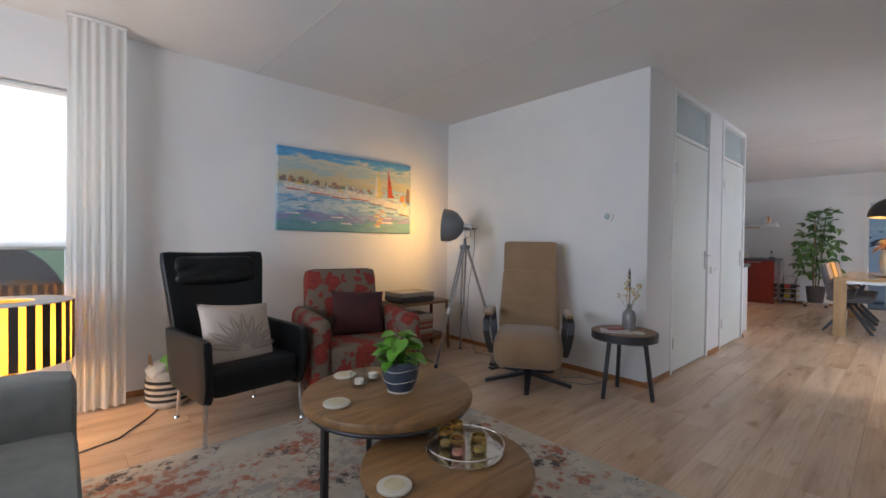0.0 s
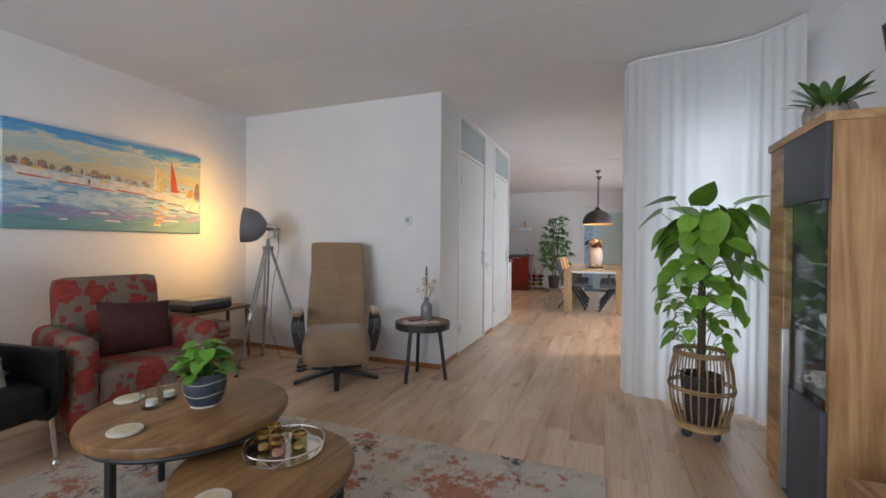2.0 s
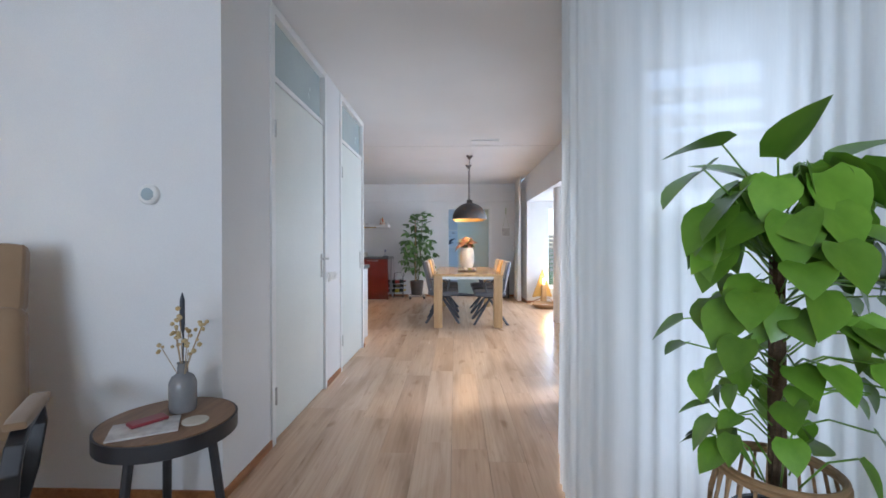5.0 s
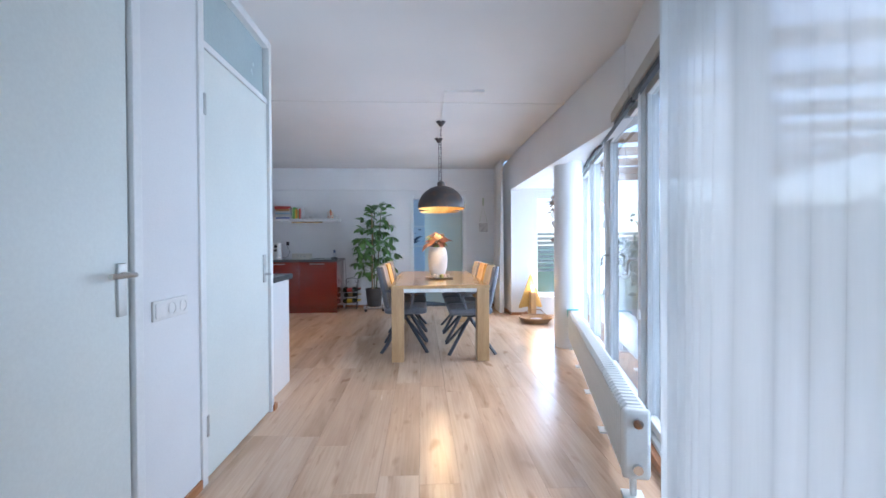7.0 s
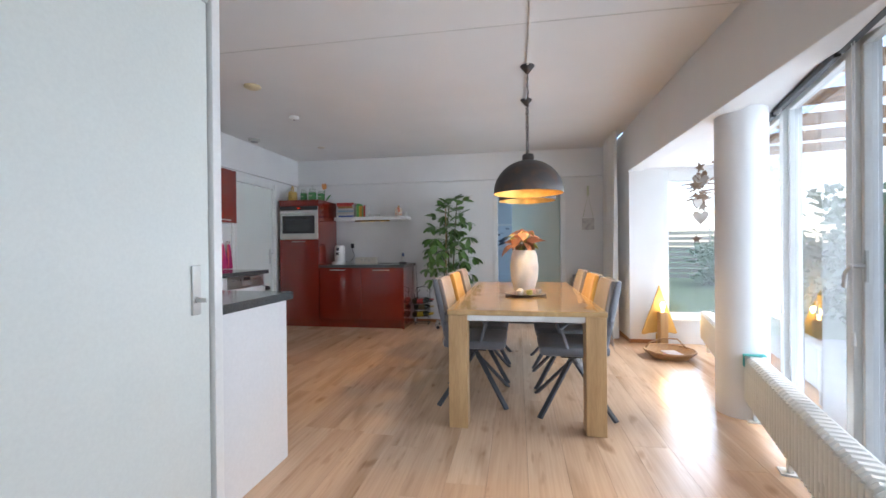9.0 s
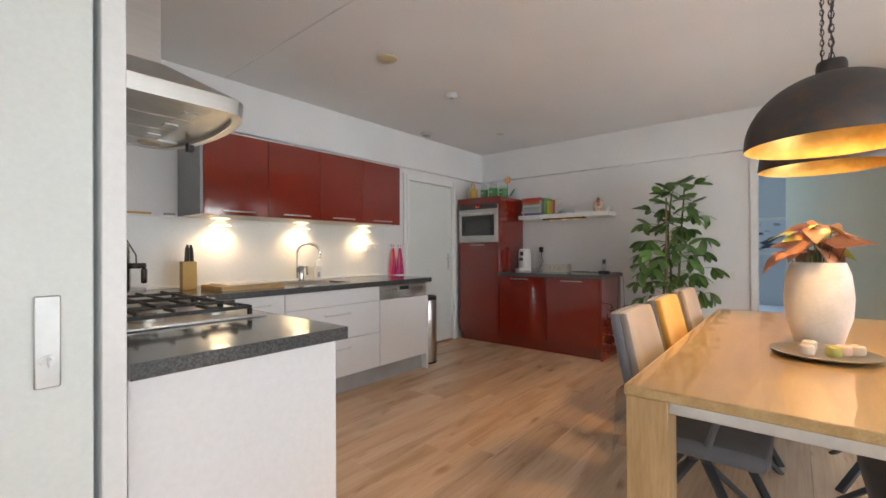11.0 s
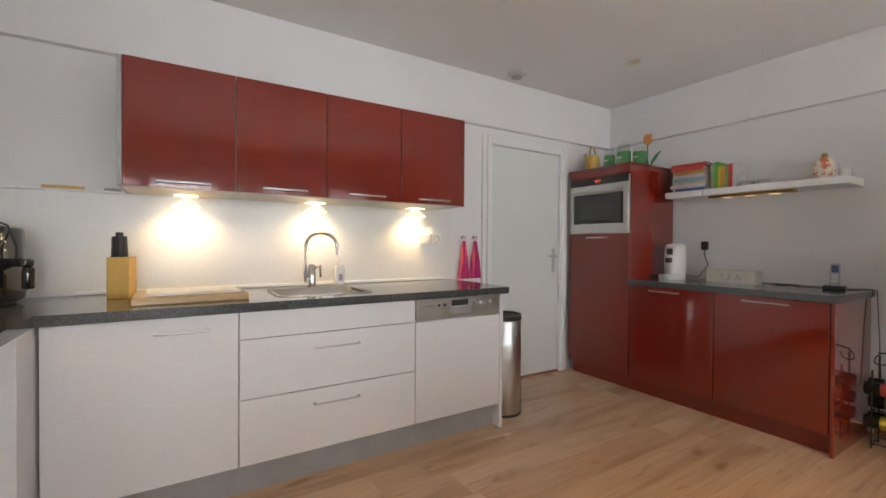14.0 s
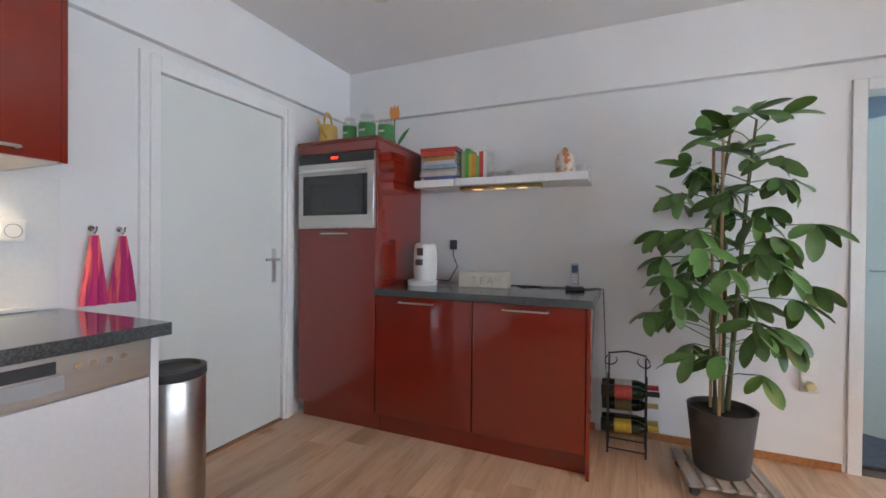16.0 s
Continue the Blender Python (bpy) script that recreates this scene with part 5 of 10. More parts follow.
part("bulb", bm, glow("lamp_bulb", (1, 0.66, 0.3), 12), tl, "glowing warm bulb")
bm = bmesh.new()
tube(bm, [(0.07, -0.06, 1.27), (0.12, -0.02, 1.10), (0.10, 0.04, 0.7), (0.16, 0.12, 0.3), (0.20, 0.02, 0.02), (0.28, -0.12, 0.006), (0.16, -0.26, 0.006), (0.30, -0.34, 0.006), (0.24, -0.20, 0.006)], 0.003, 6)
part("cable", bm, M_BLACK, tl, "dark cable trailing on the floor")

# ---- floral armchair ----
ac = thing("armchair", pose(1.80, 3.10, 0, 0, 0, -13), "armchair in taupe cloth with large red flowers", "armchair")
bm = bmesh.new()
cushion(bm, -0.28, 0.28, -0.40, 0.26, 0.22, 0.43, 0.4, 8)
part("seat", bm, M_FLORAL, ac)
bm = bmesh.new()
cushion(bm, -0.30, 0.30, -0.08, 0.08, -0.35, 0.35, 0.6, 8, m=pose(0, 0.33, 0.56, -9))
part("backrest", bm, M_FLORAL, ac)
for s in (-1, 1):
    bm = bmesh.new()
    cushion(bm, s * 0.335 - 0.075, s * 0.335 + 0.075, -0.42, 0.36, 0.06, 0.62, 0.9, 10)
    part("armrest", bm, M_FLORAL, ac)
bm = bmesh.new()
cushion(bm, -0.30, 0.30, -0.39, 0.34, 0.07, 0.28, 0.2, 6)
part("base", bm, M_FLORAL, ac)
for x in (-0.32, 0.32):
    for y in (-0.36, 0.30):
        bm = bmesh.new()
        lathe(bm, [(0, 0), (0.02, 0), (0.028, 0.08), (0, 0.08)], (x, y, 0), 12)
        part("leg", bm, M_BLACK, ac)
bm = bmesh.new()
pillow(bm, 0.215, 0.185, 0.075, seed=4.0, m=pose(1.85, 3.10, 0.575, 0, 4, -13) @ pose(0, 0, 0, -20))
tagged(part("cushion", bm, M_MAROON, smooth=70), "dark maroon cushion leaning in the floral armchair", "cushion")

# ---- black leather chair ----
bc = thing("lounge_chair", pose(0.938, 3.06, 0, 0, 0, 7), "black leather wing-backed lounge chair on thin steel legs", "chair")
bm = bmesh.new()
cushion(bm, -0.262, 0.262, -0.31, 0.25, 0.25, 0.43, 0.45, 8)
part("seat", bm, M_LEATHER, bc)
bm = bmesh.new()
vs = cushion(bm, -0.31, 0.31, -0.045, 0.045, -0.36, 0.36, 0.8, 10)
for v in vs:
    v.co.x *= 0.86 + 0.22 * (v.co.z + 0.36) / 0.72
    v.co.y -= 0.05 * (abs(v.co.x) / 0.31) ** 2
bmesh.ops.transform(bm, matrix=pose(0, 0.34, 0.70, -13), verts=vs)
part("backrest", bm, M_LEATHER, bc)
bm = bmesh.new()
vs = cushion(bm, -0.27, 0.27, -0.05, 0.05, -0.10, 0.10, 0.95, 20)
for v in vs:
    v.co.y += 0.013 * noise.noise(Vector((v.co.x * 7 + v.co.z * 9, 2.0, v.co.z * 26 - v.co.x * 8)))
bmesh.ops.transform(bm, matrix=pose(0, 0.352, 0.93, -13), verts=vs)
part("head_cushion", bm, M_LEATHER, bc, "creased leather head roll")
for s in (-1, 1):
    bm = bmesh.new()
    vs = cushion(bm, -0.03, 0.03, -0.335, 0.30, 0.22, 0.595, 0.9, 10)
    for v in vs:
        if v.co.z < 0.35:
            v.co.y = v.co.y * (0.85 + 0.15 * max(v.co.z - 0.22, 0) / 0.13)
        v.co.x += s * (0.283 + 0.06 * (v.co.z - 0.4))
    part("armrest", bm, M_LEATHER, bc)
for x, y, dx, dy in ((-0.28, -0.27, -0.01, -0.02), (0.28, -0.27, 0.01, -0.02), (-0.24, 0.24, -0.01, 0.05), (0.24, 0.24, 0.01, 0.05)):
    bm = bmesh.new()
    rod(bm, (x + dx, y + dy, 0.008), (x, y, 0.30), 0.011, 0.013)
    lathe(bm, [(0, 0), (0.018, 0), (0.014, 0.012), (0, 0.012)], (x + dx, y + dy, 0), 12)
    part("leg", bm, M_CHROME, bc, "thin steel leg")
pil = thing("cushion", pose(0.915, 2.96, 0.565, -24, 5, 12), "linen cushion with a printed grey leaf", "cushion")
bm = bmesh.new()
pillow(bm, 0.225, 0.195, 0.075, seed=1.0)
part("cover", bm, M_LINEN, pil, smooth=70)


def on_pillow(x, z):
    u, v = x / 0.225, z / 0.195
    d = 0.075 * max((1 - u * u) * (1 - v * v), 0.02) ** 0.42
    return Vector((x, -d * (1 + 0.14 * noise.noise(Vector((u * 2.2 + 1.0, v * 2.2, -3.0)))) - 0.0025, z))


for reach, count, half in ((0.235, 9, 0.020), (0.17, 8, 0.017), (0.11, 7, 0.014)):
    for i in range(count):
        a = radians(-78 + 156 * i / (count - 1))
        dx, dz = math.sin(a), math.cos(a)
        bm = bmesh.new()
        rows = []
        for k in range(9):
            f = 0.30 + 0.70 * k / 8
            w_ = half * math.sin(math.pi * (0.12 + 0.88 * k / 8)) + 0.0006
            cx, cz = dx * reach * f, -0.12 + dz * reach * f
            rows.append([bm.verts.new(on_pillow(cx + q * w_ * dz, cz - q * w_ * dx)) for q in (-1, -0.25, 0.25, 1)])
        for p, q in zip(rows, rows[1:]):
            for j in (0, 2):
                bm.faces.new((p[j], q[j], q[j + 1], p[j + 1]))
        part("printed_leaf", bm, M_LINENPR, pil, smooth=70)

# ---- bench with record player ----
bn = thing("bench", pose(2.90, 3.68, 0), "small wooden bench with a lower shelf against the wall", "bench")
boxpart("top", (-0.36, 0.36, -0.17, 0.17, 0.50, 0.53), M_WALNUT, bn, 0.005)
boxpart("lower_shelf", (-0.32, 0.32, -0.14, 0.14, 0.14, 0.165), M_WALNUT, bn, 0.004)
for x in (-0.32, 0.32):
    for y in (-0.13, 0.13):
        bm = bmesh.new()
        rod(bm, (x * 1.06, y * 1.08, 0), (x, y, 0.50), 0.014, 0.02, 8)
        part("leg", bm, M_WALNUT, bn)
tt = thing("record_player", pose(2.80, 3.67, 0.53), "black record player under a clear dust cover", "record player")
boxpart("plinth", (-0.21, 0.21, -0.15, 0.15, 0.012, 0.06), M_DKGREY, tt, 0.006)
lid = boxpart("dust_cover", (-0.21, 0.21, -0.15, 0.15, 0.062, 0.105), mat("smoked_cover", (0.30, 0.28, 0.25), (0.26, 0.24, 0.22), 0.12, scale=4), tt, 0.006, "smoked plastic dust cover")
for x in (-0.18, 0.18):
    for y in (-0.12, 0.12):
        bm = bmesh.new()
        lathe(bm, [(0, 0), (0.02, 0), (0.02, 0.012), (0, 0.012)], (x, y, 0), 12)
        part("foot", bm, M_BLACK, tt)
sleeves = [mat("sleeve_" + k, c, tuple(v * 0.8 for v in c), 0.6, scale=15) for k, c in (("cream", (0.55, 0.50, 0.42)), ("red", (0.40, 0.09, 0.06)), ("black", (0.05, 0.05, 0.05)), ("tan", (0.45, 0.32, 0.18)))]
rnd = random.Random(3)
for i in range(9):
    z = 0.165 + i * 0.026
    bm = bmesh.new()
    box(bm, -0.155, 0.155, -0.13, 0.13, 0, 0.024)
    tagged(part("record_sleeve", bm, sleeves[rnd.randrange(4)], bevel=0.002, m=pose(2.86 + rnd.uniform(-0.012, 0.012), 3.67, z, 0, 0, rnd.uniform(-2, 2))), "record sleeve lying flat on the bench shelf", "record", "record sleeves")

# ---- recliner ----
rc = thing("recliner", pose(2.995, 2.30, 0, 0, 0, -55), "taupe suede swivel recliner with black looped armrests", "armchair")
bm = bmesh.new()
for a in (-90, -18, 54, 126, 198):
    a = radians(a)
    d_ = Vector((math.cos(a), math.sin(a), 0))
    n_ = Vector((-d_.y, d_.x, 0))
    p0, p1 = d_ * 0.03, d_ * 0.36
    v_ = []
    for p, w_, z0, z1 in ((p0, 0.03, 0.055, 0.085), (p1, 0.018, 0.0, 0.025)):
        v_.append([bm.verts.new(p + n_ * s * w_ + Vector((0, 0, z))) for s, z in ((-1, z0), (1, z0), (1, z1), (-1, z1))])
    for k in range(4):
        bm.faces.new((v_[0][k], v_[0][(k + 1) % 4], v_[1][(k + 1) % 4], v_[1][k]))
    bm.faces.new(v_[0][::-1])
    bm.faces.new(v_[1])
part("star_base", bm, M_BLACK, rc, bevel=0.004)
bm = bmesh.new()
lathe(bm, [(0, 0.05), (0.045, 0.05), (0.045, 0.10), (0.03, 0.11), (0.03, 0.24), (0, 0.24)], seg=20)
part("column", bm, M_BLACK, rc)
bm = bmesh.new()
vs = cushion(bm, -0.265, 0.265, -0.36, 0.20, 0.20, 0.45, 0.75, 10)
for v in vs:
    if v.co.y < -0.15:
        v.co.z -= 0.03 * (-0.15 - v.co.y) / 0.2
part("seat", bm, M_SUEDE, rc)
bm = bmesh.new()
vs = cushion(bm, -0.262, 0.262, -0.07, 0.07, -0.27, 0.27, 0.7, 22)
for v in vs:
    if v.co.y < 0:
        crease = noise.noise(Vector((v.co.x * 4, 7.0, v.co.z * 16))) * 0.016 * (0.35 + abs(v.co.z) / 0.27)
        v.co.y += crease + 0.014 * math.exp(-(v.co.x / 0.012) ** 2) + 0.010 * math.exp(-((v.co.z - 0.02) / 0.02) ** 2)
    v.co.x *= 1.0 - 0.10 * (v.co.z + 0.27) / 0.54
bmesh.ops.transform(bm, matrix=pose(0, 0.20, 0.65, -14), verts=vs)
part("backrest", bm, M_SUEDE, rc)
bm = bmesh.new()
cushion(bm, -0.232, 0.232, -0.06, 0.06, -0.14, 0.14, 0.45, 8, m=pose(0, 0.29, 1.02, -12))
part("headrest", bm, M_SUEDE, rc)
for s in (-1, 1):
    bm = bmesh.new()
    loop = [(s * 0.30, 0.06, 0.56), (s * 0.315, -0.20, 0.565), (s * 0.32, -0.30, 0.54), (s * 0.315, -0.33, 0.47), (s * 0.30, -0.28, 0.36), (s * 0.285, -0.18, 0.27), (s * 0.27, -0.02, 0.25), (s * 0.285, 0.06, 0.34), (s * 0.30, 0.10, 0.48)]
    vsl = []
    n_ = len(loop)
    for k in range(n_):
        p = Vector(loop[k])
        t_ = (Vector(loop[(k + 1) % n_]) - Vector(loop[k - 1])).normalized()
        o = t_.cross(Vector((1, 0, 0))).normalized() * 0.012
        w_ = Vector((0.024, 0, 0))
        vsl.append([bm.verts.new(p + a * w_ + b * o) for a, b in ((-1, -1), (1, -1), (1, 1), (-1, 1))])
    for k in range(n_):
        a_, b_ = vsl[k], vsl[(k + 1) % n_]
        for j in range(4):
            bm.faces.new((a_[j], a_[(j + 1) % 4], b_[(j + 1) % 4], b_[j]))
    part("arm_loop", bm, M_BLACK, rc, bevel=0.005)
    bm = bmesh.new()
    cushion(bm, s * 0.31 - 0.033, s * 0.31 + 0.033, -0.26, 0.08, 0.572, 0.605, 0.9, 6)
    part("arm_pad", bm, M_SUEDE, rc)
bm = bmesh.new()
tube(bm, [(3.28, 2.15, 0.006), (3.42, 2.02, 0.006), (3.40, 1.86, 0.006), (3.26, 1.92, 0.006), (3.18, 2.10, 0.006), (3.36, 2.22, 0.006), (3.54, 2.3, 0.006)], 0.0035, 6)
tagged(part("cable", bm, M_GREYMET), "grey mains cable looped on the floor", "cable")
for k, (x, y) in enumerate(((3.12, 2.78), (3.02, 2.70))):
    bm = bmesh.new()
    tube(bm, [(x, y, 0.006), (x + 0.12, y + 0.10, 0.006), (x + 0.22, y - 0.02, 0.006), (x + 0.10, y - 0.08, 0.006), (x - 0.02, y + 0.04, 0.006), (x + 0.16, y + 0.16, 0.006), (3.52, y + 0.25, 0.006)], 0.004, 6)
    box(bm, x - 0.03, x + 0.05, y - 0.02, y + 0.02, 0.0, 0.02)
    tagged(part("cable", bm, M_BLACK), "dark cable with an inline switch on the floor", "cable")

# ---- side table with vase ----
st = thing("side_table", pose(3.27, 1.62, 0), "round black metal side table with a wooden top", "side table")
bm = bmesh.new()
lathe(bm, [(0, 0.43), (0.225, 0.43), (0.235, 0.435), (0.235, 0.49), (0.227, 0.49), (0.227, 0.478), (0, 0.478)], seg=40)
part("rim", bm, M_BLACK, st)
bm = bmesh.new()
lathe(bm, [(0, 0.478), (0.226, 0.478), (0.226, 0.494), (0, 0.495)], seg=40)
part("tabletop", bm, M_WALNUT, st, "worn wooden tabletop")
for x, y in ((0.03, -0.205), (-0.19, 0.065), (0.155, 0.12)):
    bm = bmesh.new()
    rod(bm, (x, y, 0), (x * 0.72, y * 0.72, 0.432), 0.016, 0.017, 10)
    part("leg", bm, M_BLACK, st)
vz = thing("vase", pose(3.35, 1.62, 0.495), "grey glass bottle vase with dried flower stems", "vase")
bm = bmesh.new()
lathe(bm, [(0, 0), (0.047, 0), (0.05, 0.02), (0.05, 0.11), (0.04, 0.135), (0.02, 0.15), (0.018, 0.185), (0.022, 0.19), (0.014, 0.19)], seg=24)
part("bottle", bm, mat("smoky_ceramic_glass", (0.20, 0.20, 0.20), (0.26, 0.25, 0.25), 0.15, scale=8), vz)
rnd = random.Random(9)
M_DRY = mat("dried_stem", (0.36, 0.25, 0.14), (0.45, 0.33, 0.2), 0.9, scale=30)
M_DRYB = mat("dried_head", (0.50, 0.36, 0.16), (0.60, 0.46, 0.26), 0.9, scale=40)
for i in range(11):
    a, h = rnd.uniform(0, 6.28), rnd.uniform(0.24, 0.40)
    r = rnd.uniform(0.02, 0.10)
    p1 = Vector((r * math.cos(a), r * math.sin(a), h))
    bm = bmesh.new()
    tube(bm, [(0, 0, 0.10), (p1.x * 0.3, p1.y * 0.3, h * 0.6), p1], 0.0016, 5)
    part("stem", bm, M_DRY, vz)
    bm = bmesh.new()
    for _ in range(4):
        bmesh.ops.create_icosphere(bm, subdivisions=1, radius=rnd.uniform(0.006, 0.011), matrix=Matrix.Translation(p1 + Vector((rnd.gauss(0, 0.014), rnd.gauss(0, 0.014), rnd.gauss(0, 0.014)))))
    part("flower_head", bm, M_DRYB, vz)
bm = bmesh.new()
tube(bm, [(0, 0, 0.12), (0.004, 0.0, 0.30), (0.004, 0.004, 0.34), (0.006, 0.005, 0.44), (0.008, 0.006, 0.47)], [0.002, 0.003, 0.010, 0.009, 0.001], 8)
part("dark_spike", bm, M_ANTHRA, vz, "dark dried flower spike")
bm = bmesh.new()
box(bm, -0.075, 0.075, -0.105, 0.105, 0, 0.006, m=pose(3.17, 1.64, 0.4955, 0, 0, 30))
tagged(part("magazine", bm, M_PAPER), "white magazine on the side table", "magazine")
bm = bmesh.new()
box(bm, -0.03, 0.03, -0.06, 0.06, 0, 0.012, m=pose(3.21, 1.66, 0.5025, 0, 0, 55))
tagged(part("spectacle_case", bm, mat("red_case", (0.28, 0.04, 0.05), rough=0.4), bevel=0.004), "small dark red case on a magazine", "case")
bm = bmesh.new()
lathe(bm, [(0, 0), (0.045, 0), (0.045, 0.006), (0, 0.006)], (3.24, 1.50, 0.4955), 24)
tagged(part("coaster", bm, M_CREAM), "round cream coaster on the side table", "coaster")

th = thing("thermostat", pose(3.566, 1.907, 1.384), "round white thermostat on the wall", "thermostat")
bm = bmesh.new()
lathe(bm, [(0, 0), (0.046, 0), (0.046, 0.016), (0.040, 0.022), (0, 0.022)], seg=32, m=pose(0, 0, 0, 0, -90, 0))
part("dial", bm, M_WHITEPL, th)
bm = bmesh.new()
lathe(bm, [(0, 0.022), (0.028, 0.022), (0.028, 0.024), (0, 0.024)], seg=28, m=pose(0, 0, 0, 0, -90, 0))
part("display", bm, mat("grey_display", (0.38, 0.45, 0.48), rough=0.2), th)
sk = thing("wall_socket", pose(3.566, 2.93, 0.75), "white wall socket behind the tripod lamp", "socket")
boxpart("plate", (-0.012, 0, -0.04, 0.04, -0.04, 0.04), M_WHITEPL, sk, 0.004)
bm = bmesh.new()
lathe(bm, [(0, 0), (0.022, 0), (0.02, 0.03), (0, 0.035)], seg=14, m=pose(-0.012, 0, 0, 0, -90, 0))
part("plug", bm, M_BLACK, sk)

# switches between the doors
sw = thing("light_switch", pose(5.27, 1.58, 0.893), "white triple plate of switch and two sockets", "switch")
boxpart("plate", (-0.12, 0.12, -0.01, 0, -0.04, 0.04), M_WHITEPL, sw, 0.003)
boxpart("rocker", (-0.112, -0.048, -0.016, -0.01, -0.03, 0.03), M_WHITEPL, sw, 0.003)
for x in (0.0, 0.08):
    bm = bmesh.new()
    lathe(bm, [(0.026, 0.012), (0.024, 0.012), (0.022, 0.002), (0, 0.002)], seg=20, m=pose(x, -0.001, 0, 90, 0, 0))
    part("socket_well", bm, M_WHITEPL, sw)


# ---- coffee tables ----
def coffee_table(x, y, h, r, label, legs, top):
    ob = thing("coffee_table", pose(x, y, 0), label, "coffee table", "nested coffee tables")
    bm = bmesh.new()
    lathe(bm, [(0, h - 0.045), (r - 0.012, h - 0.045), (r, h - 0.036), (r + 0.002, h - 0.02), (r - 0.004, h - 0.005), (r - 0.012, h), (0, h)], seg=64)
    part("tabletop", bm, top, ob, "brown mango wood top with worn edge")
    bm = bmesh.new()
    ring = [(r * 0.93 * math.cos(2 * math.pi * i / 48), r * 0.93 * math.sin(2 * math.pi * i / 48), h - 0.056) for i in range(48)]
    tube(bm, ring, 0.011, 6, True)
    part("ring", bm, M_BLACK, ob)
    for a in legs:
        a = radians(a)
        bm = bmesh.new()
        c, s = math.cos(a), math.sin(a)
        box(bm, -0.0125, 0.0125, -0.0125, 0.0125, 0.01, h - 0.046, m=pose(r * 0.92 * c, r * 0.92 * s, 0, 0, 0, math.degrees(a)))
        part("leg", bm, M_BLACK, ob, bevel=0.002)
    return ob


coffee_table(1.229, 1.788, 0.46, 0.385, "round mango wood coffee table on black metal legs", (190, 285, 15, 72), M_MANGO)
coffee_table(1.139, 1.289, 0.36, 0.309, "lower round mango wood coffee table tucked underneath", (240, 330, 30, 160), M_MANGO)


def turned(name, profile, material, m, label, category, seg=28, group=""):
    bm = bmesh.new()
    lathe(bm, profile, seg=seg)
    return tagged(part(name, bm, material, m=m), label, category, group)


for x, y, z in ((0.955, 1.77, 0.46), (1.165, 2.08, 0.46), (0.888, 1.265, 0.36)):
    c = thing("coaster", pose(x, y, z), "round cream stone coaster on the coffee table", "coaster", "coasters")
    bm = bmesh.new()
    lathe(bm, [(0, 0), (0.052, 0), (0.056, 0.004), (0.056, 0.010), (0.052, 0.013), (0, 0.013)], seg=32)
    part("disc", bm, M_CREAM, c)
    bm = bmesh.new()
    lathe(bm, [(0, 0.013), (0.034, 0.013), (0.034, 0.0142), (0, 0.0142)], seg=32)
    part("inlay", bm, mat("straw_inlay", (0.60, 0.52, 0.34), (0.52, 0.44, 0.26), 0.8, scale=30), c, "straw-coloured inlay")
for x, y, r in ((1.145, 1.91, 0.043), (1.245, 1.945, 0.045)):
    g = thing("tealight_glass", pose(x, y, 0.46), "small clear glass tealight holder", "candle holder", "tealights")
    bm = bmesh.new()
    lathe(bm, [(0, 0), (r * 0.75, 0), (r, 0.02), (r, 0.06), (r * 0.9, 0.075), (r * 0.83, 0.075), (r * 0.92, 0.058), (r * 0.9, 0.022), (0, 0.012)], seg=28)
    part("glass", bm, M_JAR, g)
    bm = bmesh.new()
    lathe(bm, [(0, 0.013), (r * 0.5, 0.013), (r * 0.5, 0.035), (0, 0.035)], seg=20)
    part("candle", bm, M_WHITEPL, g, "white wax tealight")
pp = thing("potted_plant", pose(1.262, 1.745, 0.46), "round-leaved green plant in a dark blue ceramic pot", "plant")
bm = bmesh.new()
lathe(bm, [(0, 0), (0.055, 0), (0.06, 0.012), (0.078, 0.05), (0.083, 0.09), (0.080, 0.135), (0.078, 0.14), (0.072, 0.135), (0.074, 0.09), (0, 0.09)], seg=36)
part("pot", bm, mat("blue_ceramic", (0.035, 0.05, 0.075), (0.065, 0.085, 0.115), 0.35, scale=8, bump=0.1), pp)
for z, r, t in ((0.055, 0.0795, 0.0016), (0.105, 0.0825, 0.0016)):
    bm = bmesh.new()
    tube(bm, [(r * math.cos(a), r * math.sin(a), z + 0.004 * math.sin(3 * a)) for a in [2 * math.pi * i / 40 for i in range(40)]], t, 5, True)
    part("painted_band", bm, M_CREAM, pp, "thin pale painted band")
bm = bmesh.new()
lathe(bm, [(0, 0.0), (0.058, 0.0), (0.058, 0.008), (0, 0.008)], seg=30)
part("foot_ring", bm, M_CREAM, pp)
bm = bmesh.new()
lathe(bm, [(0, 0.118), (0.0745, 0.118)], seg=24)
part("soil", bm, M_SOIL, pp)
M_PEPER = mat("deep_green_leaf", (0.075, 0.21, 0.02), (0.13, 0.30, 0.032), 0.30, scale=9, island=0.3, bump=0.15, bscale=30)
round_leaf = leaf_mesh("leaf", M_PEPER, 0.078, 0.074, True, 0.16)
rnd = random.Random(21)
for i in range(44):
    a, e = rnd.uniform(0, 360), rnd.uniform(0, 1)
    h = 0.135 + 0.115 * e + rnd.uniform(-0.015, 0.015)
    r = 0.015 + 0.075 * (1 - e * 0.75) * rnd.uniform(0.5, 1.1)
    p = Vector((r * math.cos(radians(a)), r * math.sin(radians(a)), h))
    bm = bmesh.new()
    tube(bm, [(p.x * 0.15, p.y * 0.15, 0.115), (p.x * 0.5, p.y * 0.5, h * 0.75), p], 0.0022, 5)
    part("stem", bm, M_PEPER, pp)
    put_leaf(round_leaf, pp, p, a + rnd.uniform(-30, 30), rnd.uniform(-25, 38), rnd.uniform(0.7, 1.12), rnd.uniform(-20, 20))

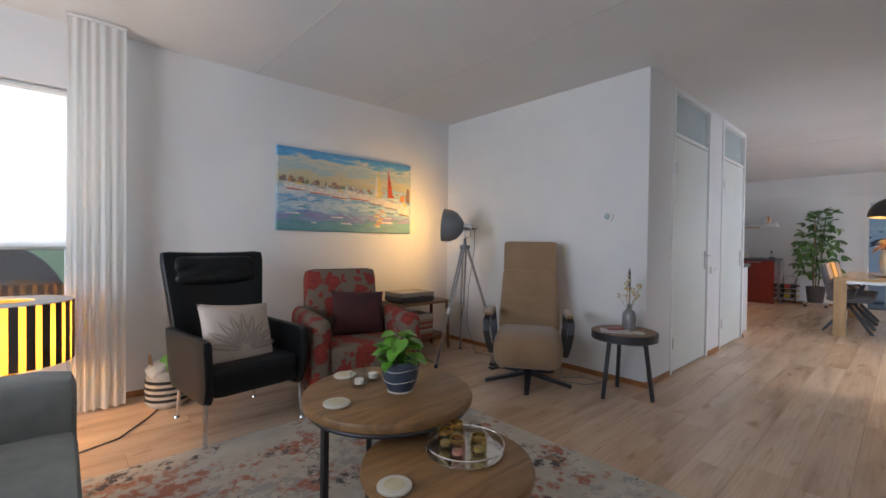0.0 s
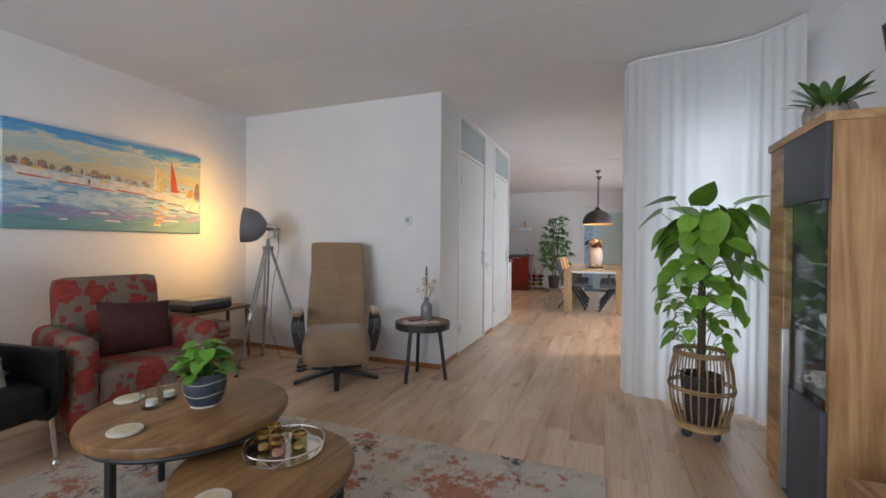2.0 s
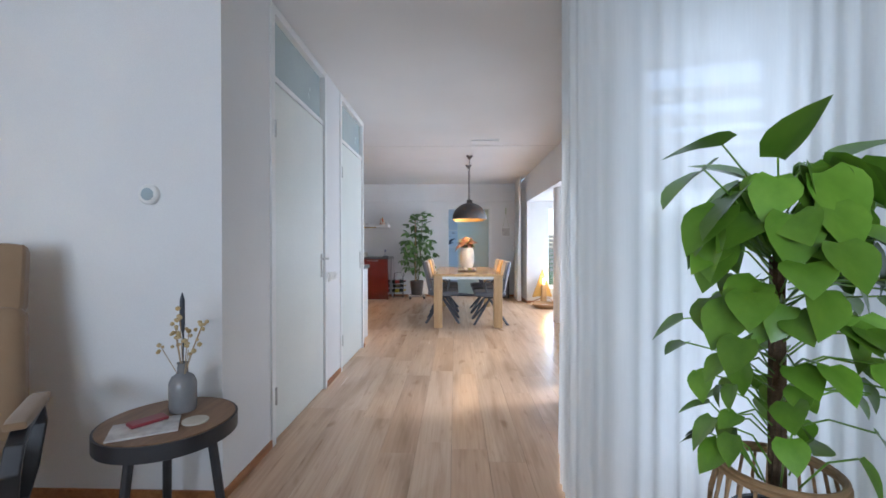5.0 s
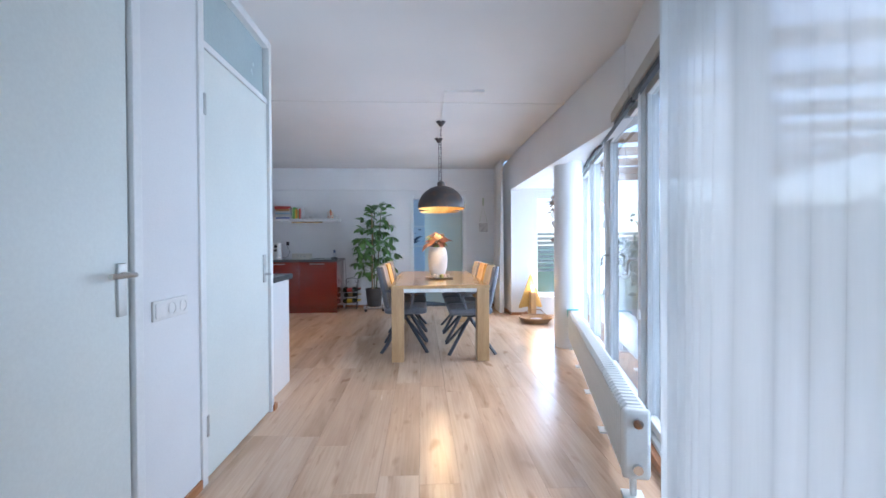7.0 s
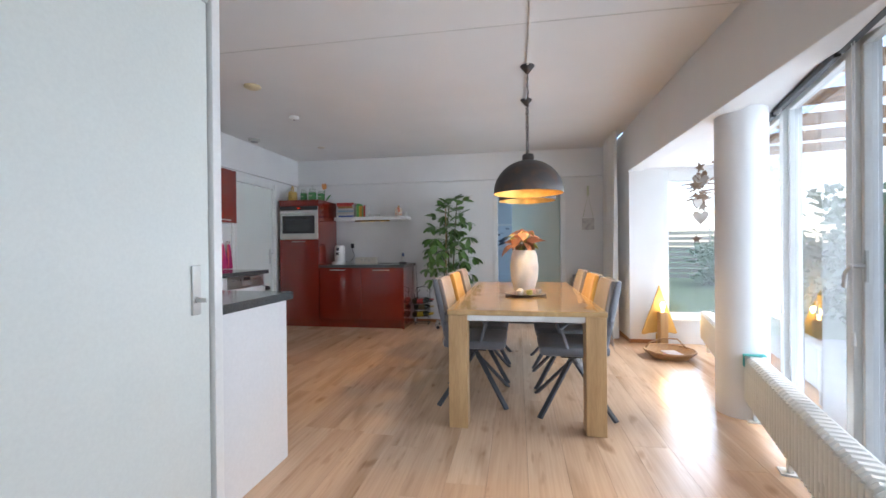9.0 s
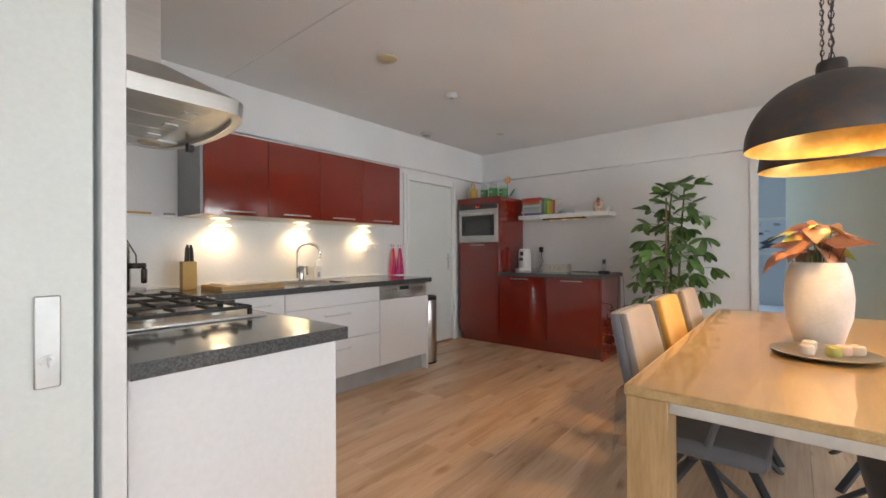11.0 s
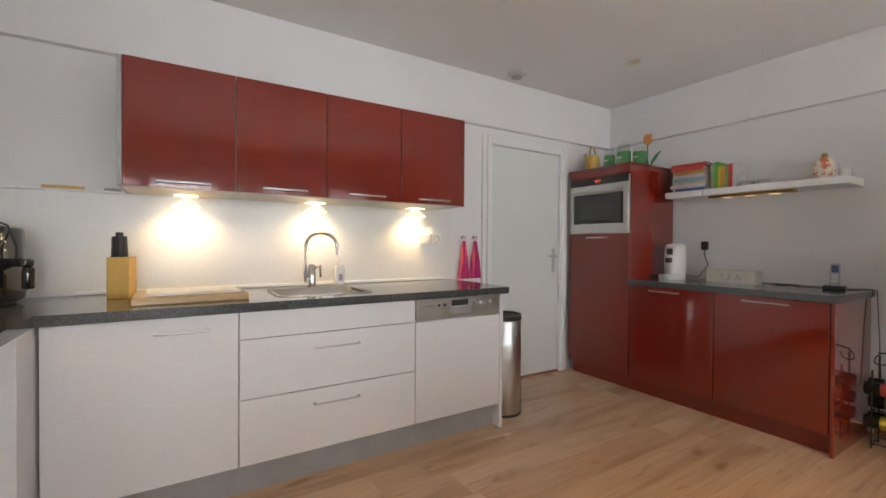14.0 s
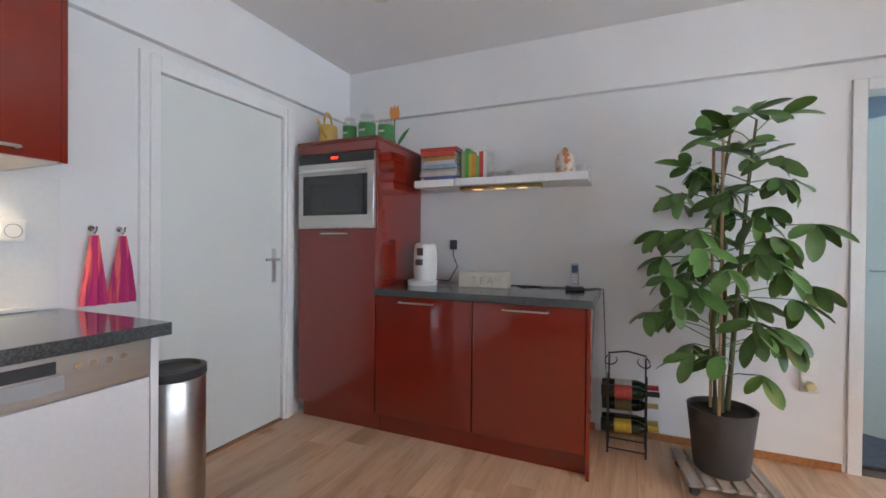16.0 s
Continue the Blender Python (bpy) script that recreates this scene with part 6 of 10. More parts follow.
tray = thing("tray", pose(1.222, 1.283, 0.36), "round polished metal tray with a wire rail", "tray")
bm = bmesh.new()
lathe(bm, [(0, 0), (0.135, 0), (0.142, 0.006), (0.142, 0.010), (0.134, 0.008), (0, 0.006)], seg=48)
part("plate", bm, M_MIRROR, tray)
bm = bmesh.new()
tube(bm, [(0.146 * math.cos(a), 0.146 * math.sin(a), 0.038) for a in [2 * math.pi * i / 48 for i in range(48)]], 0.0022, 6, True)
part("rail", bm, M_CHROME, tray)
bm = bmesh.new()
for i in range(7):
    a0, a1 = 2 * math.pi * i / 7, 2 * math.pi * (i + 1) / 7
    tube(bm, [((0.142 + 0.003) * math.cos(a0 + (a1 - a0) * t), 0.145 * math.sin(a0 + (a1 - a0) * t), 0.008 + 0.028 * math.sin(math.pi * t)) for t in (0, 0.25, 0.5, 0.75, 1)], 0.0014, 5)
part("wire_arches", bm, M_CHROME, tray)
jar_tints = {"amber": (0.88, 0.82, 0.62), "rose": (0.92, 0.78, 0.74), "clear": (0.95, 0.95, 0.93)}
jars = {k: clear_film("jar_" + k, c, 0.10, 1.5) for k, c in jar_tints.items()}
for dx, dy, k in ((-0.045, 0.06, "amber"), (0.03, 0.08, "amber"), (-0.06, -0.02, "rose"), (0.015, -0.055, "amber"), (0.075, 0.02, "clear")):
    j = thing("tealight_jar", pose(1.222 + dx, 1.283 + dy, 0.3675), "small tinted glass tealight jar with a gilt rim", "candle holder", "tray jars")
    bm = bmesh.new()
    lathe(bm, [(0, 0), (0.026, 0), (0.031, 0.008), (0.031, 0.045), (0.025, 0.056), (0.025, 0.07), (0.022, 0.07), (0.022, 0.055), (0.027, 0.044), (0.027, 0.010), (0, 0.006)], seg=24)
    part("glass", bm, jars[k], j)
    if k != "clear":
        bm = bmesh.new()
        lathe(bm, [(0.0225, 0.058), (0.0275, 0.058), (0.0275, 0.07), (0.0225, 0.07), (0.0225, 0.058)], seg=24)
        part("rim", bm, M_GOLD, j, "gilt rim")
    bm = bmesh.new()
    lathe(bm, [(0, 0.012), (0.018, 0.012), (0.018, 0.026), (0, 0.026)], seg=18)
    part("candle", bm, M_CREAM, j, "white wax tealight")

# ---- sofa ----
so = thing("sofa", pose(-0.32, 1.50, 0), "light grey woven fabric sofa with low arms", "sofa")
bm = bmesh.new()
cushion(bm, -0.46, 0.42, -0.92, 0.92, 0.12, 0.30, 0.25, 6)
part("base", bm, M_SOFA, so)
for y0, y1 in ((-0.74, -0.005), (0.005, 0.74)):
    bm = bmesh.new()
    cushion(bm, -0.26, 0.47, y0, y1, 0.29, 0.45, 0.5, 8)
    part("seat_cushion", bm, M_SOFA, so)
bm = bmesh.new()
cushion(bm, -0.48, -0.22, -0.92, 0.92, 0.25, 0.80, 0.5, 8)
part("backrest", bm, M_SOFA, so)
for y0, y1 in ((-0.95, -0.75), (0.75, 0.95)):
    bm = bmesh.new()
    cushion(bm, -0.48, 0.47, y0, y1, 0.12, 0.63, 0.55, 8)
    part("armrest", bm, M_SOFA, so)
for x in (-0.40, 0.36):
    for y in (-0.85, 0.85):
        bm = bmesh.new()
        lathe(bm, [(0, 0), (0.018, 0), (0.025, 0.13), (0, 0.13)], (x, y, 0), 12)
        part("leg", bm, M_BLACK, so)

# ---- striped lamp by the window ----
sl = thing("table_lamp", pose(-0.10, 3.38, 0), "lit lamp with black and gold striped drum shade", "lamp")
M_STRIPE = mat("black_stripe_cloth", (0.02, 0.018, 0.016), (0.03, 0.026, 0.024), 0.8, scale=20, bump=0.2)
M_SHADE = fabric("gold_shade_cloth", (0.86, 0.55, 0.16), 0.7, 0.0)
bm = bmesh.new()
lathe(bm, [(0.26, 0.47), (0.26, 0.80)], seg=72)
part("shade", bm, M_SHADE, sl, "golden shade cloth")
for i in range(26):
    a0 = 2 * math.pi * i / 26
    bm = bmesh.new()
    rows = []
    for k in range(4):
        a = a0 + (k / 3 - 0.5) * 2 * math.pi / 26 * 0.56
        rows.append([bm.verts.new((r * math.cos(a), r * math.sin(a), z)) for r, z in ((0.2612, 0.472), (0.2612, 0.798), (0.2632, 0.798), (0.2632, 0.472))])
    for p, q in zip(rows, rows[1:]):
        for k in range(4):
            bm.faces.new((p[k], p[(k + 1) % 4], q[(k + 1) % 4], q[k]))
    bm.faces.new(rows[0])
    bm.faces.new(rows[-1][::-1])
    part("stripe", bm, M_STRIPE, sl)
bm = bmesh.new()
lathe(bm, [(0.262, 0.795), (0.262, 0.803), (0.10, 0.803), (0.10, 0.799), (0.255, 0.795)], seg=48)
part("shade_top", bm, mat("grey_diffuser", (0.5, 0.5, 0.48), rough=0.6), sl, "grey shade top")
bm = bmesh.new()
lathe(bm, [(0, 0), (0.13, 0), (0.13, 0.015), (0.03, 0.03), (0.02, 0.20), (0.05, 0.36), (0.012, 0.44), (0.012, 0.56), (0, 0.56)], seg=32)
part("stand", bm, M_GOLD, sl, "brass lamp stand")
bm = bmesh.new()
bmesh.ops.create_uvsphere(bm, u_segments=16, v_segments=10, radius=0.035, matrix=Matrix.Translation((0, 0, 0.60)))
part("bulb", bm, glow("striped_lamp_glow", (1, 0.62, 0.22), 6), sl, "glowing warm bulb")
bm = bmesh.new()
tube(bm, [(0.02, 3.30, 0.006), (0.15, 3.10, 0.006), (0.35, 3.18, 0.006), (0.52, 3.42, 0.006), (0.62, 3.60, 0.006), (0.66, 3.90, 0.006)], 0.004, 6)
tagged(part("cable", bm, M_BLACK), "black lamp cable across the floor", "cable")

# ---- striped woven basket ----
bk = thing("basket", pose(0.66, 3.62, 0), "white woven basket with black stripes holding cloths", "basket")
M_WOVEN = mat("white_rope", (0.55, 0.50, 0.42), (0.48, 0.43, 0.35), 0.9, scale=30, bump=0.6, bscale=120)
bm = bmesh.new()
lathe(bm, [(0, 0), (0.11, 0), (0.135, 0.03), (0.14, 0.14), (0.125, 0.25), (0.118, 0.25), (0.13, 0.14), (0.125, 0.035), (0, 0.012)], seg=36)
part("body", bm, M_WOVEN, bk)
for z, r in ((0.05, 0.138), (0.09, 0.1395), (0.13, 0.1405), (0.17, 0.1375)):
    bm = bmesh.new()
    lathe(bm, [(r, z), (r + 0.003, z + 0.003), (r + 0.002, z + 0.018), (r - 0.003, z + 0.02)], seg=36)
    part("stripe", bm, M_STRIPE, bk, "black woven stripe")
for s in (-1, 1):
    bm = bmesh.new()
    tube(bm, [(s * 0.10, -0.07, 0.24), (s * 0.11, -0.04, 0.36), (s * 0.11, 0.04, 0.36), (s * 0.10, 0.07, 0.24)], 0.006, 8)
    part("handle", bm, M_RATTAN, bk)
for k, (c, x, z) in enumerate((((0.22, 0.42, 0.08), 0.03, 0.27), ((0.66, 0.66, 0.60), -0.04, 0.25))):
    bm = bmesh.new()
    vs = cushion(bm, -0.09, 0.09, -0.07, 0.07, -0.05, 0.06, 0.9, 8, m=pose(0.66 + x, 3.60 - 0.01 * k, z, 10, 15 - 20 * k, 20))
    for v in vs:
        v.co += Vector((noise.noise(v.co * 22), noise.noise(v.co * 22 + Vector((5, 0, 0))), noise.noise(v.co * 22 + Vector((0, 9, 0))))) * 0.014
    tagged(part("cloth", bm, mat("cloth_%s" % ("green" if k == 0 else "white"), c, rough=0.95, bump=0.3)), "crumpled %s cloth in the woven basket" % ("light green" if k == 0 else "white"), "cloth")

# ---- big plant in rattan basket ----
rb = thing("basket_planter", pose(2.93, -0.40, 0), "leafy climbing plant in an open rattan basket on castors", "plant")
for i in range(26):
    bm = bmesh.new()
    a = 2 * math.pi * i / 26
    c, s = math.cos(a), math.sin(a)
    tube(bm, [(0.135 * c, 0.135 * s, 0.075), (0.165 * c, 0.165 * s, 0.19), (0.175 * c, 0.175 * s, 0.30), (0.165 * c, 0.165 * s, 0.41), (0.145 * c, 0.145 * s, 0.50)], 0.005, 6)
    part("stake", bm, M_RATTAN, rb)
for z, r, t in ((0.085, 0.14, 0.012), (0.29, 0.178, 0.006), (0.305, 0.178, 0.006), (0.50, 0.148, 0.010), (0.515, 0.146, 0.008)):
    bm = bmesh.new()
    tube(bm, [(r * math.cos(a), r * math.sin(a), z) for a in [2 * math.pi * i / 40 for i in range(40)]], t, 7, True)
    part("hoop", bm, M_RATTAN, rb)
bm = bmesh.new()
lathe(bm, [(0, 0.06), (0.15, 0.06), (0.15, 0.08), (0, 0.08)], seg=32)
part("board", bm, wood("pine_board", (0.45, 0.28, 0.11), (0.6, 0.4, 0.18), (2, 10, 10), 0.5, knots=False), rb)
for a in (40, 130, 220, 310):
    bm = bmesh.new()
    c, s = 0.11 * math.cos(radians(a)), 0.11 * math.sin(radians(a))
    lathe(bm, [(0, -0.012), (0.026, -0.012), (0.029, -0.006), (0.029, 0.006), (0.026, 0.012), (0, 0.012)], seg=18, m=pose(c, s, 0.029, 0, 90, 25 + a))
    box(bm, c - 0.01, c + 0.01, s - 0.01, s + 0.01, 0.04, 0.062)
    part("castor", bm, M_BLACK, rb, "black castor")
bm = bmesh.new()
lathe(bm, [(0, 0.085), (0.09, 0.085), (0.115, 0.36), (0.118, 0.37), (0.105, 0.37), (0.10, 0.33), (0, 0.33)], seg=28)
part("inner_pot", bm, M_DKGREY, rb, "dark plastic pot inside")
bm = bmesh.new()
tube(bm, [(0, 0, 0.32), (0.005, 0, 0.7), (0, 0.005, 1.12)], [0.026, 0.024, 0.02], 10)
part("moss_pole", bm, mat("coir", (0.09, 0.055, 0.03), (0.13, 0.085, 0.05), 0.95, scale=60, bump=1.0, bscale=150), rb, "brown coir climbing pole")
heart = leaf_mesh("leaf", M_LEAF, 0.175, 0.158, True, 0.16)
rnd = random.Random(12)


def vine_leaf(p, a, droop, s, base):
    bm = bmesh.new()
    tube(bm, [base, base.lerp(p, 0.5) + Vector((0, 0, 0.03)), p], 0.0028, 5)
    part("stem", bm, M_LEAF, rb)
    put_leaf(heart, rb, p, a, droop, s, rnd.uniform(-25, 25))


for i in range(112):
    e = rnd.random() ** 0.8
    z = 0.62 + 0.76 * e
    a = rnd.uniform(0, 360)
    r = (0.14 + 0.10 * math.sin(math.pi * min(e * 1.1, 1)) ** 0.7) * rnd.uniform(0.55, 1.1)
    c, s = math.cos(radians(a)), math.sin(radians(a))
    p = Vector((r * c, r * s, z))
    vine_leaf(p, a + rnd.uniform(-25, 25), rnd.uniform(22, 78), (0.40 + 0.60 * e) * rnd.uniform(0.75, 1.15), Vector((0.02 * c, 0.02 * s, z - rnd.uniform(0.02, 0.10))))
for p, a, d_ in (((0.0, 0.16, 1.44), 90, 5), ((-0.02, 0.02, 1.40), 200, -55), ((0.0, -0.17, 1.40), 265, -25), ((0.05, -0.24, 1.38), 275, 45), ((-0.05, 0.24, 1.36), 100, 30), ((0.06, 0.03, 1.34), 60, -30)):
    vine_leaf(Vector(p), a, d_, 1.05, Vector((p[0] * 0.2, p[1] * 0.2, p[2] - 0.22)))
for i in range(12):
    a = rnd.uniform(0, 360)
    c, s = math.cos(radians(a)), math.sin(radians(a))
    p = Vector((0.17 * c, 0.17 * s, rnd.uniform(0.50, 0.68)))
    vine_leaf(p, a, rnd.uniform(20, 60), rnd.uniform(0.45, 0.7), Vector((0.05 * c, 0.05 * s, 0.48)))

# ---- display cabinet ----
cb = thing("display_cabinet", pose(1.94, -1.06, 0), "tall oak display cabinet with anthracite and glass door", "cabinet")
CW, CD, CH = 0.60, 0.43, 1.66
boxpart("side_panel", (0, 0.03, 0, CD, 0, CH - 0.036), M_OAKCAB, cb, 0.002)
boxpart("side_panel", (CW - 0.03, CW, 0, CD, 0, CH - 0.036), M_OAKCAB, cb, 0.002)
boxpart("top_panel", (0, CW, 0, CD + 0.024, CH - 0.035, CH), wood("oak_top_board", (0.30, 0.165, 0.07), (0.56, 0.36, 0.175), (0.9, 9, 9), 0.5, 1.4), cb, 0.002)
boxpart("bottom_panel", (0.03, CW - 0.03, 0, CD - 0.02, 0.04, 0.08), M_OAKCAB, cb, 0.002)
# the back's lighter grey holds the wall light reflected in the door glass
boxpart("back_panel", (0.03, CW - 0.03, 0, 0.012, 0.08, CH - 0.03), mat("reflection_grey_back", (0.24, 0.245, 0.25), rough=0.4), cb, 0)
boxpart("front_strip", (0.41, CW - 0.005, CD - 0.02, CD + 0.012, 0.04, CH - 0.036), M_OAKDARK, cb, 0.002, "oak front strip with cross grain")
# anthracite on this panel stands in for a dark blue-grey reflection
boxpart("inner_panel", (0.40, 0.415, 0.012, CD - 0.02, 0.08, CH - 0.037), M_ANTHRA, cb, 0)
boxpart("door", (0.005, 0.40, CD + 0.002, CD + 0.022, 1.335, 1.622), M_ANTHRA, cb, 0.002, "anthracite upper door panel")
boxpart("door", (0.005, 0.40, CD + 0.002, CD + 0.022, 0.045, 0.53), M_ANTHRA, cb, 0.002, "anthracite lower door panel")
pane = boxpart("door_glass", (0.02, 0.40, CD + 0.008, CD + 0.013, 0.53, 1.335), clear_film("cabinet_glass", (0.95, 0.97, 0.96), 0.02, 1.5), cb, 0, "clear glass door pane")
pane.visible_shadow = False
boxpart("handle", (0.30, 0.325, CD + 0.022, CD + 0.05, 0.08, 0.79), M_ALU, cb, 0.003, "long vertical aluminium handle")
for z in (0.545, 0.80, 1.08):
    s_ = boxpart("glass_shelf", (0.032, 0.398, 0.014, CD - 0.03, z, z + 0.008), mat("shelf_glass", (0.35, 0.42, 0.40), rough=0.08), cb, 0.001, "green-edged glass shelf")
M_CHINA = mat("white_china", (0.72, 0.71, 0.68), (0.66, 0.65, 0.62), 0.15, scale=8)
M_OCHRE = mat("ochre_glaze", (0.42, 0.22, 0.05), (0.32, 0.15, 0.03), 0.15, scale=10)


def pot(x, y, z, s, material, label, category="teapot"):
    ob = thing(category, pose(x, y, z), label, category, "cabinet china")
    bm = bmesh.new()
    lathe(bm, [(0, 0), (0.04 * s, 0), (0.065 * s, 0.03 * s), (0.068 * s, 0.06 * s), (0.045 * s, 0.095 * s), (0.03 * s, 0.10 * s), (0, 0.105 * s)], seg=24)
    part("body", bm, material, ob)
    bm = bmesh.new()
    lathe(bm, [(0.032 * s, 0.10 * s), (0.02 * s, 0.115 * s), (0.008 * s, 0.12 * s), (0.012 * s, 0.132 * s), (0, 0.136 * s)], seg=16)
    part("lid", bm, material, ob)
    bm = bmesh.new()
    tube(bm, [(0.06 * s, 0, 0.08 * s), (0.105 * s, 0, 0.075 * s), (0.10 * s, 0, 0.035 * s), (0.06 * s, 0, 0.03 * s)], 0.006 * s, 6)
    part("handle", bm, material, ob)
    bm = bmesh.new()
    tube(bm, [(-0.06 * s, 0, 0.04 * s), (-0.09 * s, 0, 0.065 * s), (-0.105 * s, 0, 0.09 * s)], [0.012 * s, 0.009 * s, 0.006 * s], 6)
    part("spout", bm, material, ob)
    return ob


def cup(x, y, z, s, material, label, turn=0):
    ob = thing("cup", pose(x, y, z, 0, 0, turn), label, "cup", "cabinet cups")
    bm = bmesh.new()
    lathe(bm, [(0, 0), (0.018 * s, 0), (0.034 * s, 0.03 * s), (0.036 * s, 0.05 * s), (0.033 * s, 0.05 * s), (0.03 * s, 0.03 * s), (0, 0.006 * s)], seg=18)
    part("bowl", bm, material, ob)
    bm = bmesh.new()
    tube(bm, [(0.034 * s, 0, 0.042 * s), (0.056 * s, 0, 0.035 * s), (0.05 * s, 0, 0.015 * s), (0.03 * s, 0, 0.018 * s)], 0.004 * s, 6)
    part("handle", bm, material, ob)


pot(2.05, -0.80, 1.088, 1.0, M_OCHRE, "glossy ochre teapot behind the cabinet glass")
pot(2.22, -0.78, 1.088, 0.85, M_OCHRE, "glossy ochre teapot behind the cabinet glass")
pot(2.07, -0.80, 0.808, 1.15, M_CHINA, "white china teapot behind the cabinet glass")
for i, (x, y) in enumerate(((2.20, -0.74), (2.27, -0.83), (2.16, -0.90))):
    cup(x, y, 0.808, 1.2, M_CHINA, "white china cup behind the cabinet glass", 40 * i)
for i in range(9):
    cup(2.01 + (i % 3) * 0.11, -0.72 - (i // 3) * 0.10, 0.553, 1.15, M_CHINA if i % 4 else mat("delft_china", (0.35, 0.42, 0.58), (0.66, 0.68, 0.70), 0.15, scale=60), "small china cup on the lowest glass shelf", 50 * i)

# on the cabinet
sp = thing("potted_plant", pose(2.39, -0.79, 1.66), "spiky green plant in a hammered silver bowl", "plant")
bm = bmesh.new()
lathe(bm, [(0, 0), (0.05, 0), (0.085, 0.03), (0.105, 0.075), (0.10, 0.115), (0.088, 0.135), (0.082, 0.135), (0.09, 0.10), (0, 0.10)], seg=36)
part("bowl", bm, mat("hammered_silver", (0.62, 0.58, 0.54), (0.50, 0.46, 0.42), 0.18, 1.0, scale=30, bump=0.6, bscale=45), sp)
bm = bmesh.new()
lathe(bm, [(0, 0.122), (0.085, 0.122)], seg=20)
part("soil", bm, M_SOIL, sp)
spike = leaf_mesh("leaf", M_LEAFDK, 0.17, 0.040, False, 0.35)
rnd = random.Random(31)
for i in range(38):
    a = i * 137.5
    e = i / 38
    put_leaf(spike, sp, Vector((0.035 * math.cos(radians(a)), 0.035 * math.sin(radians(a)), 0.12)), a, -38 - 45 * e + rnd.uniform(-8, 8), rnd.uniform(0.7, 1.0), rnd.uniform(-15, 15))
pf = thing("picture_frame", pose(2.115, -0.97, 1.6605, -8, 0, 0), "black-framed city map print leaning on the wall", "picture")
bm = bmesh.new()
for b in ((-0.135, -0.122, -0.01, 0.008, 0, 0.42), (0.122, 0.135, -0.01, 0.008, 0, 0.42), (-0.122, 0.122, -0.01, 0.008, 0, 0.013), (-0.122, 0.122, -0.01, 0.008, 0.407, 0.42)):
    box(bm, *b)
part("moulding", bm, M_BLACK, pf, bevel=0.001)
boxpart("print", (-0.122, 0.122, -0.006, 0.0, 0.013, 0.407), M_PAPER, pf, 0)
words("GRONINGEN", 0.026, pose(0, 0.0015, 0.048, 90, 0, 180), M_DKGREY, pf)
rnd = random.Random(17)
bm = bmesh.new()
for i in range(26):
    x, z, a = rnd.uniform(-0.08, 0.08), rnd.uniform(0.12, 0.36), rnd.uniform(0, 3.14)
    L = rnd.uniform(0.03, 0.08)
    tube(bm, [(max(-0.1, min(0.1, x - L * math.cos(a))), 0.001, z - 0.5 * L * math.sin(a)), (max(-0.1, min(0.1, x + L * math.cos(a))), 0.001, z + 0.5 * L * math.sin(a))], 0.0007, 4)
part("map_lines", bm, mat("pale_map_ink", (0.42, 0.42, 0.42), rough=0.8), pf)
gl = thing("tealight_glass", pose(2.25, -0.74, 1.66), "clear glass tealight holder on the cabinet", "candle holder")
bm = bmesh.new()
lathe(bm, [(0, 0), (0.03, 0), (0.037, 0.03), (0.034, 0.08), (0.031, 0.08), (0.034, 0.03), (0, 0.008)], seg=24)
part("glass", bm, M_JAR, gl)
bm = bmesh.new()
lathe(bm, [(0, 0.01), (0.018, 0.01), (0.018, 0.03), (0, 0.03)], seg=16)
part("candle", bm, M_CREAM, gl)

# low board beside it
lb = thing("tv_unit", pose(0.35, -1.10, 0), "low oak media unit beside the display cabinet", "cabinet")
boxpart("top_panel", (0, 1.24, 0, 0.57, 0.42, 0.45), M_OAKDARK, lb, 0.002)
boxpart("side_panel", (0, 0.03, 0, 0.56, 0.05, 0.42), M_OAKCAB, lb, 0.002)
boxpart("side_panel", (1.21, 1.24, 0, 0.56, 0.05, 0.42), M_OAKCAB, lb, 0.002)
boxpart("plinth", (0.03, 1.21, 0.05, 0.50, 0, 0.05), M_BLACK, lb, 0)
boxpart("drawer_front", (0.03, 0.61, 0.545, 0.56, 0.06, 0.41), M_ANTHRA, lb, 0.002)
boxpart("drawer_front", (0.63, 1.21, 0.545, 0.56, 0.06, 0.41), M_ANTHRA, lb, 0.002)
boxpart("back_panel", (0.03, 1.21, 0.0, 0.012, 0.05, 0.42), M_ANTHRA, lb, 0)
orn = thing("glass_ornament", pose(1.50, -0.66, 0.45), "clear glass bottle tied with a ribbon bow", "ornament")
bm = bmesh.new()
lathe(bm, [(0, 0), (0.05, 0), (0.06, 0.02), (0.055, 0.07), (0.025, 0.10), (0.02, 0.115), (0.016, 0.115), (0.02, 0.10), (0.05, 0.068), (0.055, 0.022), (0, 0.008)], seg=26)
part("bottle", bm, M_JAR, orn)
bm = bmesh.new()
for s in (-1, 1):
    tube(bm, [(0, 0.02, 0.12), (s * 0.03, 0.03, 0.145), (s * 0.04, 0.025, 0.125), (0, 0.02, 0.12)], 0.006, 6)
part("bow", bm, M_CREAM, orn)
rbk = thing("rattan_bowl", pose(1.36, -0.80, 0.45), "open rattan bowl with a small green plant", "bowl")
bm = bmesh.new()
for i in range(22):
    a = 2 * math.pi * i / 22
    c, s = math.cos(a), math.sin(a)
    tube(bm, [(0.05 * c, 0.05 * s, 0.01), (0.11 * c, 0.11 * s, 0.05), (0.125 * c, 0.125 * s, 0.11), (0.09 * c, 0.09 * s, 0.17)], 0.004, 5)
part("ribs", bm, M_RATTAN, rbk)
